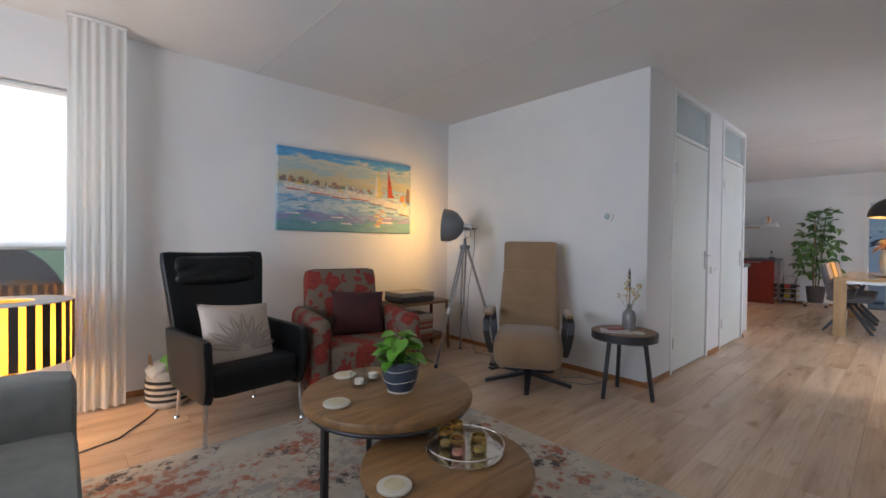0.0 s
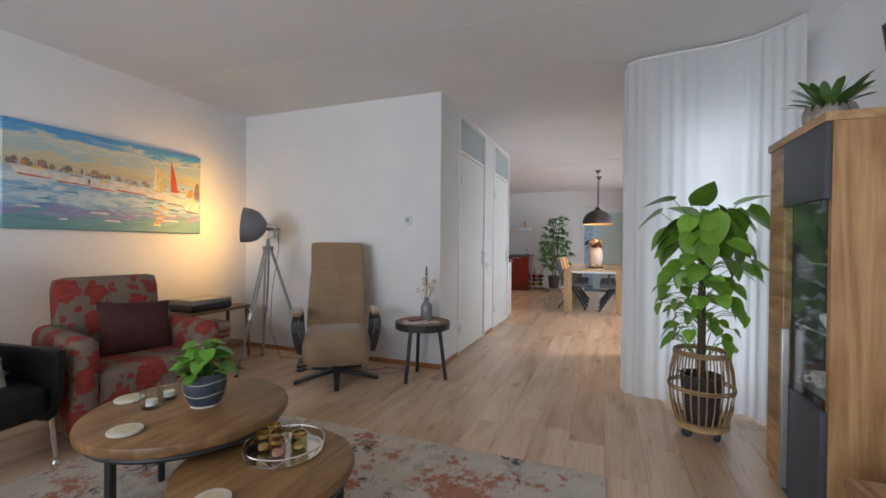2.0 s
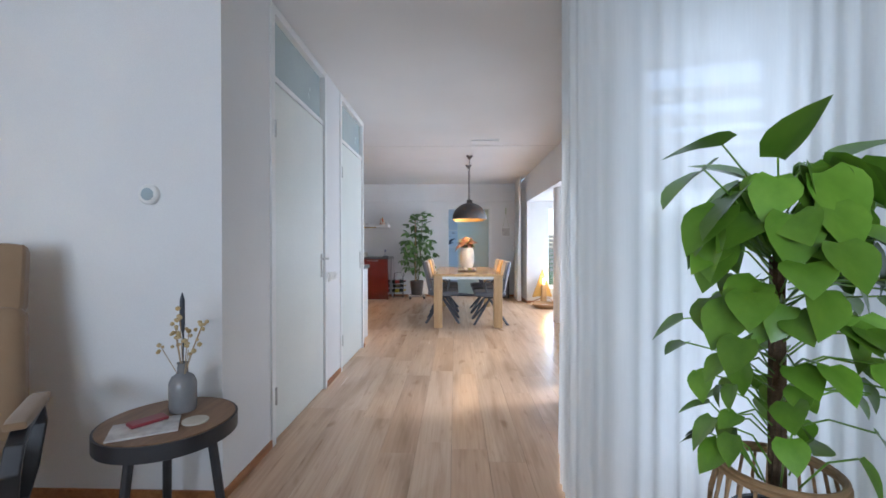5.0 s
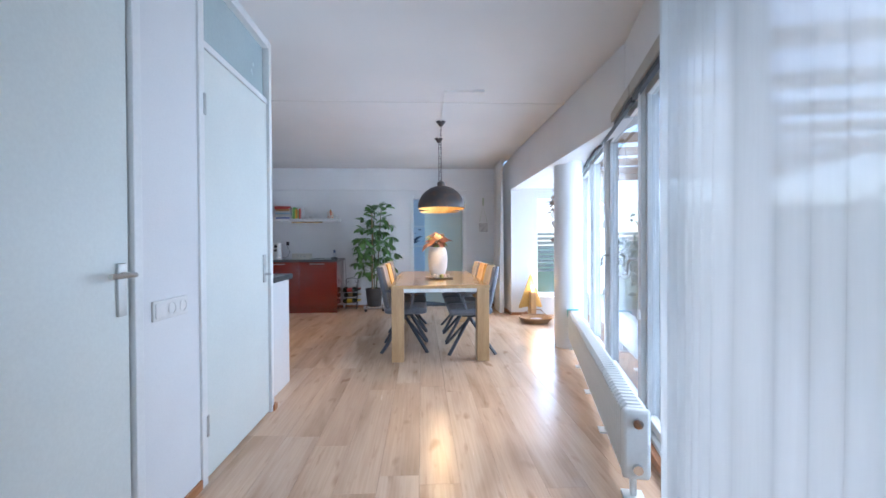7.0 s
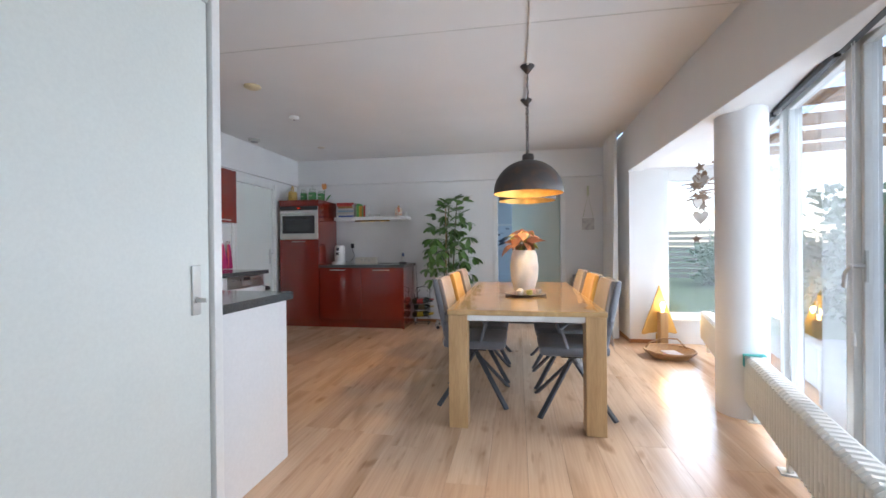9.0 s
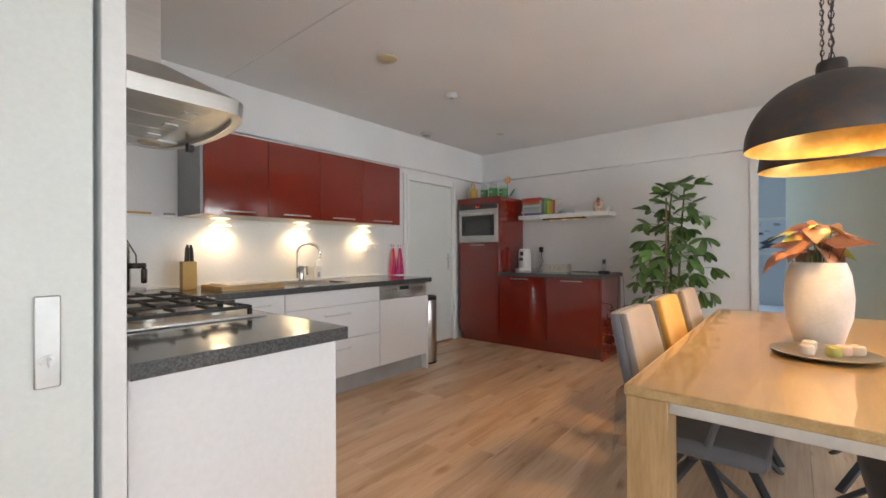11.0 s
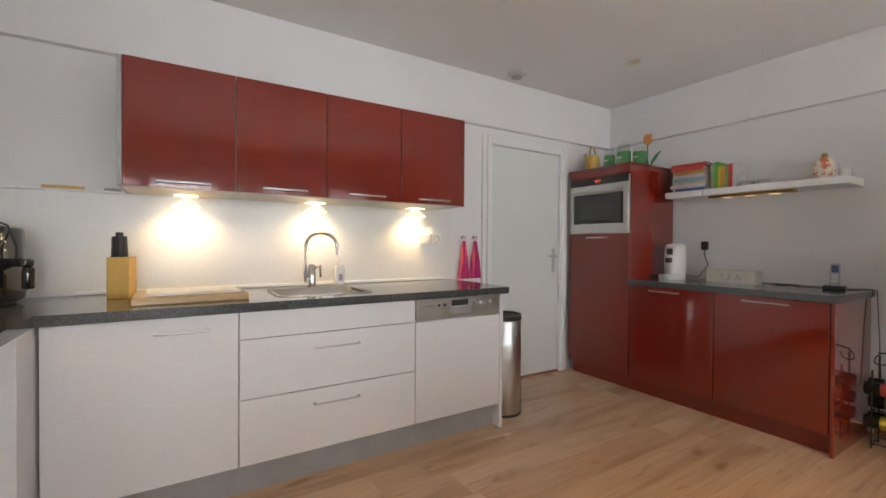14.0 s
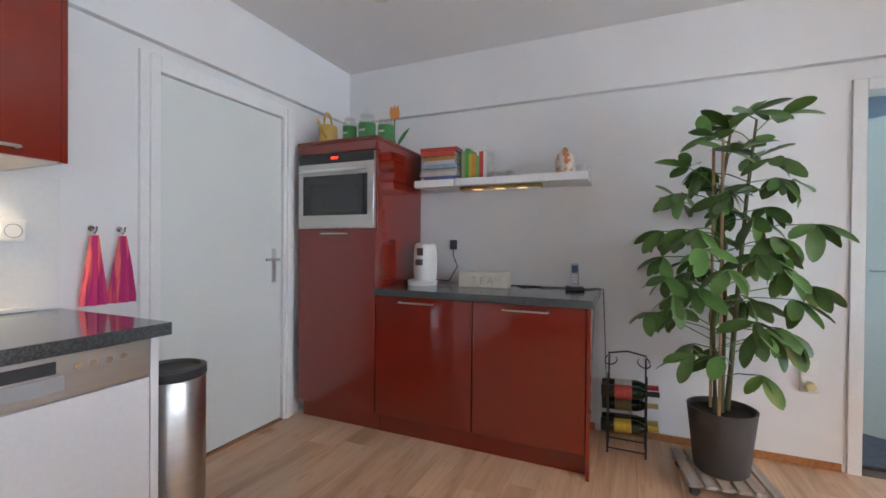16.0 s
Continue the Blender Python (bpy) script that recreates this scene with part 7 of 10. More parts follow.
for z, r in ((0.005, 0.055), (0.17, 0.09)):
    bm = bmesh.new()
    tube(bm, [(r * math.cos(a), r * math.sin(a), z) for a in [2 * math.pi * i / 30 for i in range(30)]], 0.006, 6, True)
    part("hoop", bm, M_RATTAN, rbk)


# ---- dining room ----
M_BEECH = wood("pale_beech", (0.42, 0.265, 0.105), (0.55, 0.375, 0.17), (1.0, 10, 10), 0.35, 1.8, knots=False, coat=0.3)
M_BEECHV = wood("pale_beech_upright", (0.42, 0.26, 0.115), (0.53, 0.35, 0.17), (10, 10, 1.0), 0.4, 1.8, knots=False)
M_CHAIRG = mat("slate_blue_cloth", (0.135, 0.14, 0.16), (0.175, 0.18, 0.20), 0.85, scale=8, bump=0.3, bscale=260, sheen=0.2)
M_CHAIRT = mat("beige_suede", (0.225, 0.19, 0.17), (0.27, 0.23, 0.21), 0.9, scale=6, bump=0.25, bscale=260, sheen=0.3)
M_CHAIRY = mat("ochre_suede", (0.48, 0.26, 0.05), (0.56, 0.32, 0.075), 0.9, scale=6, bump=0.25, bscale=260, sheen=0.3)
M_RUST = mat("rusted_dome_metal", (0.085, 0.075, 0.072), (0.15, 0.095, 0.065), 0.5, 0.6, scale=9, spread=(0.5, 0.75), bump=0.15)
M_GILT = mat("gilt_dome_lining", (0.72, 0.47, 0.16), (0.55, 0.34, 0.10), 0.38, 0.8, scale=14)

dt = thing("dining_table", pose(7.58, -0.135, 0), "pale beech dining table with thick square legs", "table")
TL, TW, TH = 2.20, 0.97, 0.752
boxpart("tabletop", (0, TL, 0, TW, TH - 0.032, TH), M_BEECH, dt, 0.004)
boxpart("apron", (0.10, TL - 0.10, 0.04, 0.06, TH - 0.075, TH - 0.033), M_GREYMET, dt, 0.002, "grey metal extension rail")
boxpart("apron", (0.10, TL - 0.10, TW - 0.06, TW - 0.04, TH - 0.075, TH - 0.033), M_GREYMET, dt, 0.002, "grey metal extension rail")
boxpart("apron", (0.02, 0.04, 0.125, TW - 0.125, TH - 0.07, TH - 0.033), M_ALU, dt, 0.002, "grey metal extension rail")
boxpart("apron", (TL - 0.04, TL - 0.02, 0.125, TW - 0.125, TH - 0.07, TH - 0.033), M_ALU, dt, 0.002, "grey metal extension rail")
for x in (0.005, TL - 0.125):
    for y in (0.005, TW - 0.125):
        boxpart("leg", (x, x + 0.12, y, y + 0.12, 0, TH - 0.032), M_BEECHV, dt, 0.004)

bm = bmesh.new()
NX, NY = 60, 40
hang = 0.24
grid = []
for i in range(NX + 1):
    row = []
    for j in range(NY + 1):
        s = -hang + (TW + 2 * hang) * j / NY
        x = -0.012 + (TL + 0.024) * i / NX
        over = max(-s, s - TW, 0)
        y = min(max(s, 0), TW)
        z = TH + 0.0032 + 0.0022 * noise.noise(Vector((x * 6, y * 9, 0)))
        if over > 0:
            z = TH - over * 0.97
            y += (1 if s > TW else -1) * (0.006 + 0.03 * over / hang * (1 + math.sin(x * 9)) * 0.6 + 0.012)
        row.append(bm.verts.new((x, y, z)))
    grid.append(row)
for a, b in zip(grid, grid[1:]):
    for j in range(NY):
        bm.faces.new((a[j], b[j], b[j + 1], a[j + 1]))
vc = part("tablecloth", bm, clear_film("clear_vinyl", (0.94, 0.95, 0.96), 0.09, 1.5), smooth=80, m=pose(7.58, -0.135, 0))
vc.visible_shadow = False
tagged(vc, "clear vinyl tablecloth hanging over the beech table", "tablecloth")


def dining_chair(name_m, front, label):
    ob = thing("dining_chair", name_m, label, "chair", "chairs round the table")
    bm = bmesh.new()
    vs = cushion(bm, -0.235, 0.235, -0.24, 0.22, 0.40, 0.48, 0.9, 8)
    for v in vs:
        v.co.z += 0.05 * max(0, abs(v.co.x) - 0.12) + 0.03 * max(0, v.co.y - 0.05)
    part("seat", bm, M_CHAIRG, ob)
    for k, (y, mt, nm) in enumerate(((0.0, M_CHAIRG, "back_shell"), (-0.033, front, "backrest"))):
        bm = bmesh.new()
        vs = cushion(bm, -0.235 + 0.012 * k, 0.235 - 0.012 * k, y - 0.024, y + 0.024, -0.23, 0.25 - 0.006 * k, 0.95, 9)
        for v in vs:
            v.co.x *= 1 - 0.10 * max(0, v.co.z) / 0.23
            v.co.y += -0.55 * v.co.x * v.co.x
        bmesh.ops.transform(bm, matrix=pose(0, 0.245, 0.67, -12), verts=vs)
        part(nm, bm, mt, ob)
    bm = bmesh.new()
    box(bm, -0.09, 0.09, -0.09, 0.09, 0.37, 0.40)
    part("mount", bm, M_BLACK, ob, bevel=0.004)
    for sx in (-1, 1):
        for sy in (-1, 1):
            bm = bmesh.new()
            a, b = Vector((sx * 0.25, sy * 0.245, 0.0)), Vector((-sx * 0.05, -sy * 0.02, 0.375))
            d_ = (b - a)
            q = Matrix.Translation(a) @ d_.to_track_quat("Z", "Y").to_matrix().to_4x4()
            box(bm, -0.017, 0.017, -0.010, 0.010, 0.0, d_.length, m=q)
            part("leg", bm, M_GREYLEG, ob, bevel=0.003)
    for s in (-1, 1):
        bm = bmesh.new()
        tube(bm, [(s * 0.215, 0.22, 0.66), (s * 0.245, 0.10, 0.655), (s * 0.25, -0.06, 0.645), (s * 0.245, -0.10, 0.60), (s * 0.235, -0.06, 0.47)], 0.013, 8)
        part("armrest", bm, M_CHAIRG, ob)
    return ob


M_GREYLEG = mat("anthracite_leg_paint", (0.055, 0.06, 0.07), (0.07, 0.075, 0.085), 0.45, scale=6)
lt = "slate blue dining chair with a beige suede front"
ly = "slate blue dining chair with an ochre suede front"
for i, x in enumerate((8.06, 8.64, 9.22)):
    dining_chair(pose(x + 0.13, 0.72, 0, 0, 0, 0), M_CHAIRY if i == 1 else M_CHAIRT, ly if i == 1 else lt)
    dining_chair(pose(x + 0.01, 0.01, 0, 0, 0, 180), M_CHAIRY if i == 1 else M_CHAIRT, ly if i == 1 else lt)


def pendant(x, y, z0):
    ob = thing("pendant_lamp", pose(x, y, z0), "rust-brown metal dome pendant lamp with gilt lining", "lamp", "pendants over the table")
    R, D = 0.268, 0.25
    arc = [(R * math.cos(a), D * math.sin(a)) for a in [math.pi / 2 * i / 14 for i in range(14)]]
    bm = bmesh.new()
    lathe(bm, [(R, -0.012)] + arc + [(0.03, D + 0.002)], seg=48)
    part("dome", bm, M_RUST, ob)
    bm = bmesh.new()
    lathe(bm, [(R - 0.003, -0.012)] + [(r * 0.985, z * 0.975) for r, z in arc] + [(0.03, D - 0.008)], seg=48)
    part("lining", bm, M_GILT, ob, "gilt inner lining")
    bm = bmesh.new()
    lathe(bm, [(0, D + 0.045), (0.04, D + 0.045), (0.045, D + 0.03), (0.045, D - 0.002), (0.03, D - 0.006), (0, D - 0.006)], seg=24)
    part("cap", bm, M_RUST, ob)
    top = H - z0
    bm = bmesh.new()
    n = int((top - D - 0.10) / 0.026)
    for i in range(n):
        zc = D + 0.05 + 0.026 * (i + 0.5)
        a = 0 if i % 2 else 90
        q = pose(0, 0, zc, 90, 0, a)
        pts = [q @ Vector((0.008 * math.cos(t), 0.018 * math.sin(t), 0)) for t in [2 * math.pi * k / 8 for k in range(8)]]
        tube(bm, pts, 0.0024, 5, True)
    ch = part("chain", bm, M_RUST, ob, "dark link chain")
    bm = bmesh.new()
    tube(bm, [(0.006 * math.sin(k * 1.9), 0.006 * math.cos(k * 1.9), D + 0.04 + (top - D - 0.06) * k / 16) for k in range(17)], 0.003, 5)
    part("flex", bm, M_BLACK, ob)
    bm = bmesh.new()
    lathe(bm, [(0, top - 0.055), (0.018, top - 0.055), (0.03, top - 0.035), (0.055, top - 0.006), (0.055, top), (0, top)], seg=24)
    part("ceiling_cup", bm, M_RUST, ob)
    bm = bmesh.new()
    lathe(bm, [(0, 0.06), (0.03, 0.08), (0.04, 0.11), (0.03, 0.15), (0.018, 0.17), (0.018, D - 0.01), (0, D - 0.01)], seg=20)
    part("bulb", bm, glow("pendant_bulb_glow", (1, 0.72, 0.38), 5), ob, "glowing warm bulb")


pendant(8.30, 0.305, 1.575)
pendant(9.07, 0.298, 1.60)
solid("trim_cable_duct", [(7.32, 9.02, 0.297, 0.312, H - 0.012, H), (7.32, 7.335, 0.03, 0.297, H - 0.012, H), (7.29, 7.365, -0.045, 0.045, H - 0.022, H)], M_WHITEPL, "white surface cable duct to the pendants", "trim")

vs_ = thing("vase", pose(8.70, 0.335, TH + 0.004), "tall white stoneware vase with russet leaves", "vase")
bm = bmesh.new()
lathe(bm, [(0, 0), (0.075, 0), (0.085, 0.01), (0.115, 0.12), (0.122, 0.21), (0.112, 0.31), (0.095, 0.36), (0.088, 0.362), (0.10, 0.31), (0.11, 0.2), (0, 0.18)], seg=40)
part("body", bm, mat("chalky_stoneware", (0.66, 0.63, 0.58), (0.56, 0.53, 0.48), 0.7, scale=9, bump=0.4, bscale=60), vs_)
M_RUSSET = mat("russet_leaf", (0.30, 0.12, 0.075), (0.42, 0.22, 0.13), 0.55, scale=20, island=0.35)
M_LIME = mat("lime_leaf", (0.30, 0.32, 0.06), (0.22, 0.26, 0.05), 0.5, scale=20, island=0.3)
l1, l2 = leaf_mesh("leaf", M_RUSSET, 0.13, 0.095, True, 0.3), leaf_mesh("leaf", M_LIME, 0.12, 0.075, True, 0.25)
rnd = random.Random(44)
for i in range(30):
    a = rnd.uniform(0, 360)
    e = rnd.random()
    r, z = rnd.uniform(0.01, 0.12), 0.38 + 0.16 * e
    p = Vector((r * math.cos(radians(a)), r * math.sin(radians(a)), z))
    bm = bmesh.new()
    tube(bm, [(p.x * 0.3, p.y * 0.3, 0.26), p], 0.002, 4)
    part("stem", bm, M_STEM, vs_)
    put_leaf(l2 if i % 4 == 0 else l1, vs_, p, a + rnd.uniform(-20, 20), rnd.uniform(-20, 55), rnd.uniform(0.7, 1.15), rnd.uniform(-30, 30))
pl = thing("plate", pose(8.42, 0.33, TH + 0.004), "oval pewter plate with small candles and flowers", "plate")
bm = bmesh.new()
lathe(bm, [(0, 0), (0.11, 0), (0.165, 0.012), (0.17, 0.018), (0.11, 0.008), (0, 0.007)], seg=40)
part("dish", bm, mat("pewter", (0.45, 0.42, 0.36), (0.36, 0.33, 0.28), 0.35, 0.8, scale=9), pl)
for k, (dx, dy, c) in enumerate(((-0.05, 0.05, (0.65, 0.58, 0.5)), (0.02, -0.06, (0.7, 0.5, 0.4)), (0.06, 0.04, (0.6, 0.6, 0.55)), (-0.03, -0.03, (0.45, 0.42, 0.12)), (0.05, -0.10, (0.6, 0.52, 0.42)))):
    bm = bmesh.new()
    lathe(bm, [(0, 0), (0.022, 0), (0.027, 0.012), (0.024, 0.034), (0.016, 0.04), (0.012, 0.034), (0, 0.03)], seg=16)
    tagged(part("candle", bm, mat("wax_%d" % k, c, rough=0.6), m=pose(8.42 + dx, 0.33 + dy, TH + 0.0115)), "small pale candle on the pewter plate", "candle", "plate candles")

# east wall: framed bell cord, sockets, black box
cf = thing("wall_frame", pose(EAST, -0.62, 1.47), "small white frame hanging from a pale green cord", "frame")
bm = bmesh.new()
for b in ((-0.018, -0.002, -0.10, -0.085, -0.10, 0.10), (-0.018, -0.002, 0.085, 0.10, -0.10, 0.10), (-0.018, -0.002, -0.085, 0.085, 0.085, 0.10), (-0.018, -0.002, -0.085, 0.085, -0.10, -0.085)):
    box(bm, *b)
part("moulding", bm, M_TRIM, cf, bevel=0.003)
boxpart("panel", (-0.008, -0.002, -0.085, 0.085, -0.085, 0.085), M_PAPER, cf, 0)
bm = bmesh.new()
tube(bm, [(-0.012, -0.07, 0.10), (-0.006, 0.0, 0.42), (-0.012, 0.07, 0.10)], 0.004, 6)
part("cord", bm, mat("pale_green_cord", (0.45, 0.5, 0.36), rough=0.8), cf)
boxpart("hook", (-0.012, 0, -0.015, 0.015, 0.41, 0.55), mat("green_hook", (0.5, 0.55, 0.4), rough=0.5), cf, 0.003)
hb = thing("speaker", pose(11.08, -0.52, 0), "black floor loudspeaker box by the wall", "speaker")
boxpart("cabinet", (-0.17, 0.17, -0.13, 0.13, 0.02, 0.74), M_BLACK, hb, 0.01)
boxpart("grille", (-0.182, -0.172, -0.115, 0.115, 0.05, 0.72), M_DKGREY, hb, 0.004)
bm = bmesh.new()
tube(bm, [(0.10, 0.1, 0.74), (0.05, 0.02, 0.78), (-0.06, -0.05, 0.77), (-0.1, -0.1, 0.74)], 0.006, 6)
part("handle", bm, M_BLACK, hb)
for x in (-0.13, 0.13):
    for y in (-0.10, 0.10):
        boxpart("foot", (x - 0.02, x + 0.02, y - 0.02, y + 0.02, 0, 0.021), M_DKGREY, hb, 0.002)
for y, z, w_ in ((0.90, 0.92, "switch"), (0.90, 0.45, "socket")):
    s_ = thing("wall_" + w_, pose(EAST, y, z), "cream wall %s beside the hall doorway" % w_, w_)
    boxpart("plate", (-0.012, 0, -0.04, 0.04, -0.05, 0.05), M_WHITEPL, s_, 0.004)
    if w_ == "switch":
        boxpart("rocker", (-0.018, -0.012, -0.03, -0.002, -0.03, 0.03), M_WHITEPL, s_, 0.002)
        boxpart("rocker", (-0.018, -0.012, 0.002, 0.03, -0.03, 0.03), M_WHITEPL, s_, 0.002)
    else:
        boxpart("upper_outlet", (-0.016, -0.012, -0.04, 0.04, 0.05, 0.13), M_WHITEPL, s_, 0.003)
        bm = bmesh.new()
        lathe(bm, [(0, 0), (0.026, 0), (0.022, 0.035), (0, 0.04)], seg=18, m=pose(-0.012, 0, -0.01, 0, -90, 0))
        part("plug", bm, mat("yellowed_plug", (0.62, 0.55, 0.30), rough=0.4), s_)

# bay: second radiator, tree lamp, bowl, mobile
r3 = thing("radiator", FAC @ pose(4.86, 0.20, 0), "low white column radiator behind the column", "radiator")
columns(r3, 1.62, 36)
boxpart("front_panel", (0, 1.62, 0.030, 0.052, 0.135, 0.395), M_RAD, r3, 0.01)
for u in (0.0, 1.62):
    boxpart("end_section", (u - 0.022, u + 0.022, -0.058, 0.06, 0.115, 0.425), M_RAD, r3, 0.018)
for u in (0.1, 1.5):
    boxpart("foot", (u - 0.015, u + 0.015, -0.02, 0.02, 0.0, 0.13), M_RAD, r3, 0.002)
tw = thing("tree_lamp", pose(10.10, -1.20, 0, 0, 0, 12), "lit wooden lamp shaped like a golden fir tree", "lamp")
M_GOLDPL = mat("golden_plywood", (0.58, 0.36, 0.09), (0.50, 0.30, 0.07), 0.5, scale=6)
bm = bmesh.new()
tri_ = [(0.0, 0.70), (-0.035, 0.60), (-0.20, 0.17), (-0.205, 0.145), (-0.185, 0.135), (-0.12, 0.15), (0, 0.16), (0.12, 0.15), (0.185, 0.135), (0.205, 0.145), (0.20, 0.17), (0.035, 0.60)]
plate(bm, tri_, 0.014, axis=0)
part("tree_panel", bm, M_GOLDPL, tw, bevel=0.003)
boxpart("post", (-0.10, -0.03, -0.045, 0.045, 0.012, 0.40), M_BEECHV, tw, 0.003)
boxpart("foot", (-0.11, 0.03, -0.12, 0.12, 0, 0.012), M_BEECHV, tw, 0.003)
boxpart("stem", (0.0, 0.014, -0.04, 0.04, 0.012, 0.15), M_GOLDPL, tw, 0.002)
bm = bmesh.new()
lathe(bm, [(0, 0.40), (0.014, 0.40), (0.014, 0.43), (0.026, 0.46), (0.028, 0.48), (0.018, 0.51), (0, 0.515)], (-0.065, 0, 0), 16)
part("bulb", bm, glow("tree_lamp_glow", (1, 0.68, 0.3), 5), tw, "glowing warm bulb")
bw = thing("wicker_bowl", pose(9.60, -1.14, 0), "wide shallow wicker bowl with magazines on the floor", "bowl")
bm = bmesh.new()
lathe(bm, [(0, 0.0), (0.17, 0.0), (0.235, 0.055), (0.245, 0.075), (0.232, 0.075), (0.165, 0.014), (0, 0.012)], seg=44)
part("bowl", bm, mat("woven_willow", (0.30, 0.17, 0.08), (0.42, 0.26, 0.13), 0.7, scale=40, bump=1.0, bscale=110, stretch=(1, 1, 4)), bw)
bm = bmesh.new()
tube(bm, [(0.24 * math.cos(a), 0.24 * math.sin(a), 0.076) for a in [2 * math.pi * i / 40 for i in range(40)]], 0.011, 7, True)
part("rim", bm, M_RATTAN, bw)
bm = bmesh.new()
tube(bm, [(0.10, -0.2, 0.07), (0.13, -0.12, 0.16), (0.13, 0.02, 0.17), (0.12, 0.16, 0.12), (0.10, 0.2, 0.07)], 0.008, 7)
part("handle", bm, M_RATTAN, bw)
for k, (c, a) in enumerate((((0.62, 0.60, 0.58), 20), ((0.45, 0.12, 0.30), 60), ((0.55, 0.55, 0.60), 100))):
    bm = bmesh.new()
    box(bm, -0.07, 0.07, -0.10, 0.10, 0, 0.008)
    tagged(part("magazine", bm, mat("cover_%d" % k, c, tuple(v * 0.7 for v in c), 0.4, scale=25), m=pose(9.60 + 0.02 * k, -1.14 - 0.02 * k, 0.0145 + 0.0085 * k, 0, 0, a)), "glossy magazine lying in the wicker bowl", "magazine", "bowl magazines")
mo = thing("hanging_mobile", pose(9.75, -1.50, 2.06), "hanging mobile of driftwood hearts, stars and shells", "mobile")
M_DRIFT = mat("driftwood", (0.20, 0.13, 0.09), (0.34, 0.26, 0.20), 0.9, scale=14, bump=0.5)
M_SHELL = mat("pale_wood_heart", (0.50, 0.46, 0.42), (0.40, 0.36, 0.32), 0.8, scale=14, bump=0.4)
rnd = random.Random(8)
heart_pts = [(0.0, -0.06), (0.045, -0.01), (0.058, 0.025), (0.045, 0.05), (0.02, 0.05), (0, 0.03), (-0.02, 0.05), (-0.045, 0.05), (-0.058, 0.025), (-0.045, -0.01)]
star_pts = [((0.055 if k % 2 == 0 else 0.024) * math.sin(k * math.pi / 5), (0.055 if k % 2 == 0 else 0.024) * math.cos(k * math.pi / 5)) for k in range(10)]
for sx, sy, zs in ((0.0, 0.0, (-0.10, -0.25, -0.42, -0.62)), (0.10, -0.06, (-0.18, -0.50)), (-0.08, 0.07, (-0.30, -0.48, -0.85))):
    bm = bmesh.new()
    rod(bm, (sx, sy, zs[-1]), (sx, sy, 0.0), 0.0015, seg=5)
    part("string", bm, M_SHELL, mo)
    for k, z in enumerate(zs):
        bm = bmesh.new()
        pts = heart_pts if (k + int(sx * 10)) % 2 else star_pts
        sc = rnd.uniform(0.9, 1.7)
        plate(bm, [(a * sc, b * sc) for a, b in pts], 0.016, axis=1)
        part("ornament", bm, M_DRIFT if k % 2 == 0 else M_SHELL, mo, bevel=0.004, m=pose(sx, sy, z, 0, rnd.uniform(-15, 15), rnd.uniform(30, 110)))
for k in range(16):
    a = rnd.uniform(0, 6.28)
    z = rnd.uniform(-0.50, -0.05)
    bm = bmesh.new()
    p = Vector((rnd.uniform(-0.08, 0.08), rnd.uniform(-0.08, 0.08), z))
    rod(bm, p, p + Vector((0.16 * math.cos(a), 0.16 * math.sin(a), rnd.uniform(-0.05, 0.05))), 0.012, 0.006, 7)
    part("driftwood_stick", bm, M_DRIFT, mo)
bm = bmesh.new()
tube(bm, [(8.55, -1.45, 2.055), (8.62, -1.35, 2.03), (8.80, -1.32, 2.03), (8.95, -1.40, 2.055)], 0.013, 8)
tagged(part("pipe", bm, M_RAD), "white bent pipe under the bay ceiling", "pipe", kind="structure")

# large plant by the hall door
tr = thing("plant_trolley", pose(10.90, 1.37, 0, 0, 0, 8), "grey slatted wooden plant trolley on castors", "plant stand")
M_GREYW = wood("weathered_slat", (0.30, 0.27, 0.24), (0.44, 0.41, 0.37), (2, 14, 14), 0.7, knots=False)
for i in range(6):
    boxpart("slat", (-0.19, 0.19, -0.19 + i * 0.066, -0.145 + i * 0.066, 0.066, 0.082), M_GREYW, tr, 0.002)
for x in (-0.15, 0.11):
    boxpart("bearer", (x, x + 0.04, -0.19, 0.19, 0.050, 0.0655), M_GREYW, tr, 0.002)
for x in (-0.13, 0.13):
    for y in (-0.15, 0.15):
        bm = bmesh.new()
        lathe(bm, [(0, -0.01), (0.022, -0.01), (0.025, 0), (0.022, 0.01), (0, 0.01)], seg=14, m=pose(x, y, 0.025, 0, 90, 20))
        part("castor", bm, M_BLACK, tr)
up = thing("umbrella_plant", pose(10.90, 1.37, 0.083), "tall umbrella plant in a dark tapered pot", "plant")
bm = bmesh.new()
lathe(bm, [(0, 0), (0.11, 0), (0.118, 0.01), (0.15, 0.30), (0.152, 0.31), (0.142, 0.31), (0.138, 0.28), (0, 0.28)], seg=36)
part("pot", bm, mat("anthracite_pot", (0.05, 0.048, 0.05), (0.065, 0.062, 0.065), 0.5, scale=6), up)
bm = bmesh.new()
lathe(bm, [(0, 0.285), (0.139, 0.285)], seg=24)
part("soil", bm, M_SOIL, up)
for x, y in ((0.05, 0.04), (-0.06, 0.02)):
    bm = bmesh.new()
    rod(bm, (x, y, 0.28), (x * 1.1, y, 1.62), 0.007, seg=8)
    part("cane", bm, M_RATTAN, up, "bamboo cane")
oval = leaf_mesh("leaf", M_LEAFDK, 0.165, 0.072, False, 0.16)
rnd = random.Random(77)
trunks = (((0, 0), (0.0, -0.01), (0.02, 0.02), (0.0, -0.02)), ((-0.03, 0.03), (-0.05, 0.05), (-0.02, 0.0), (-0.03, 0.05)), ((0.04, -0.03), (0.06, -0.07), (0.04, -0.10), (0.02, -0.13)))
tops = (1.66, 1.40, 1.72)
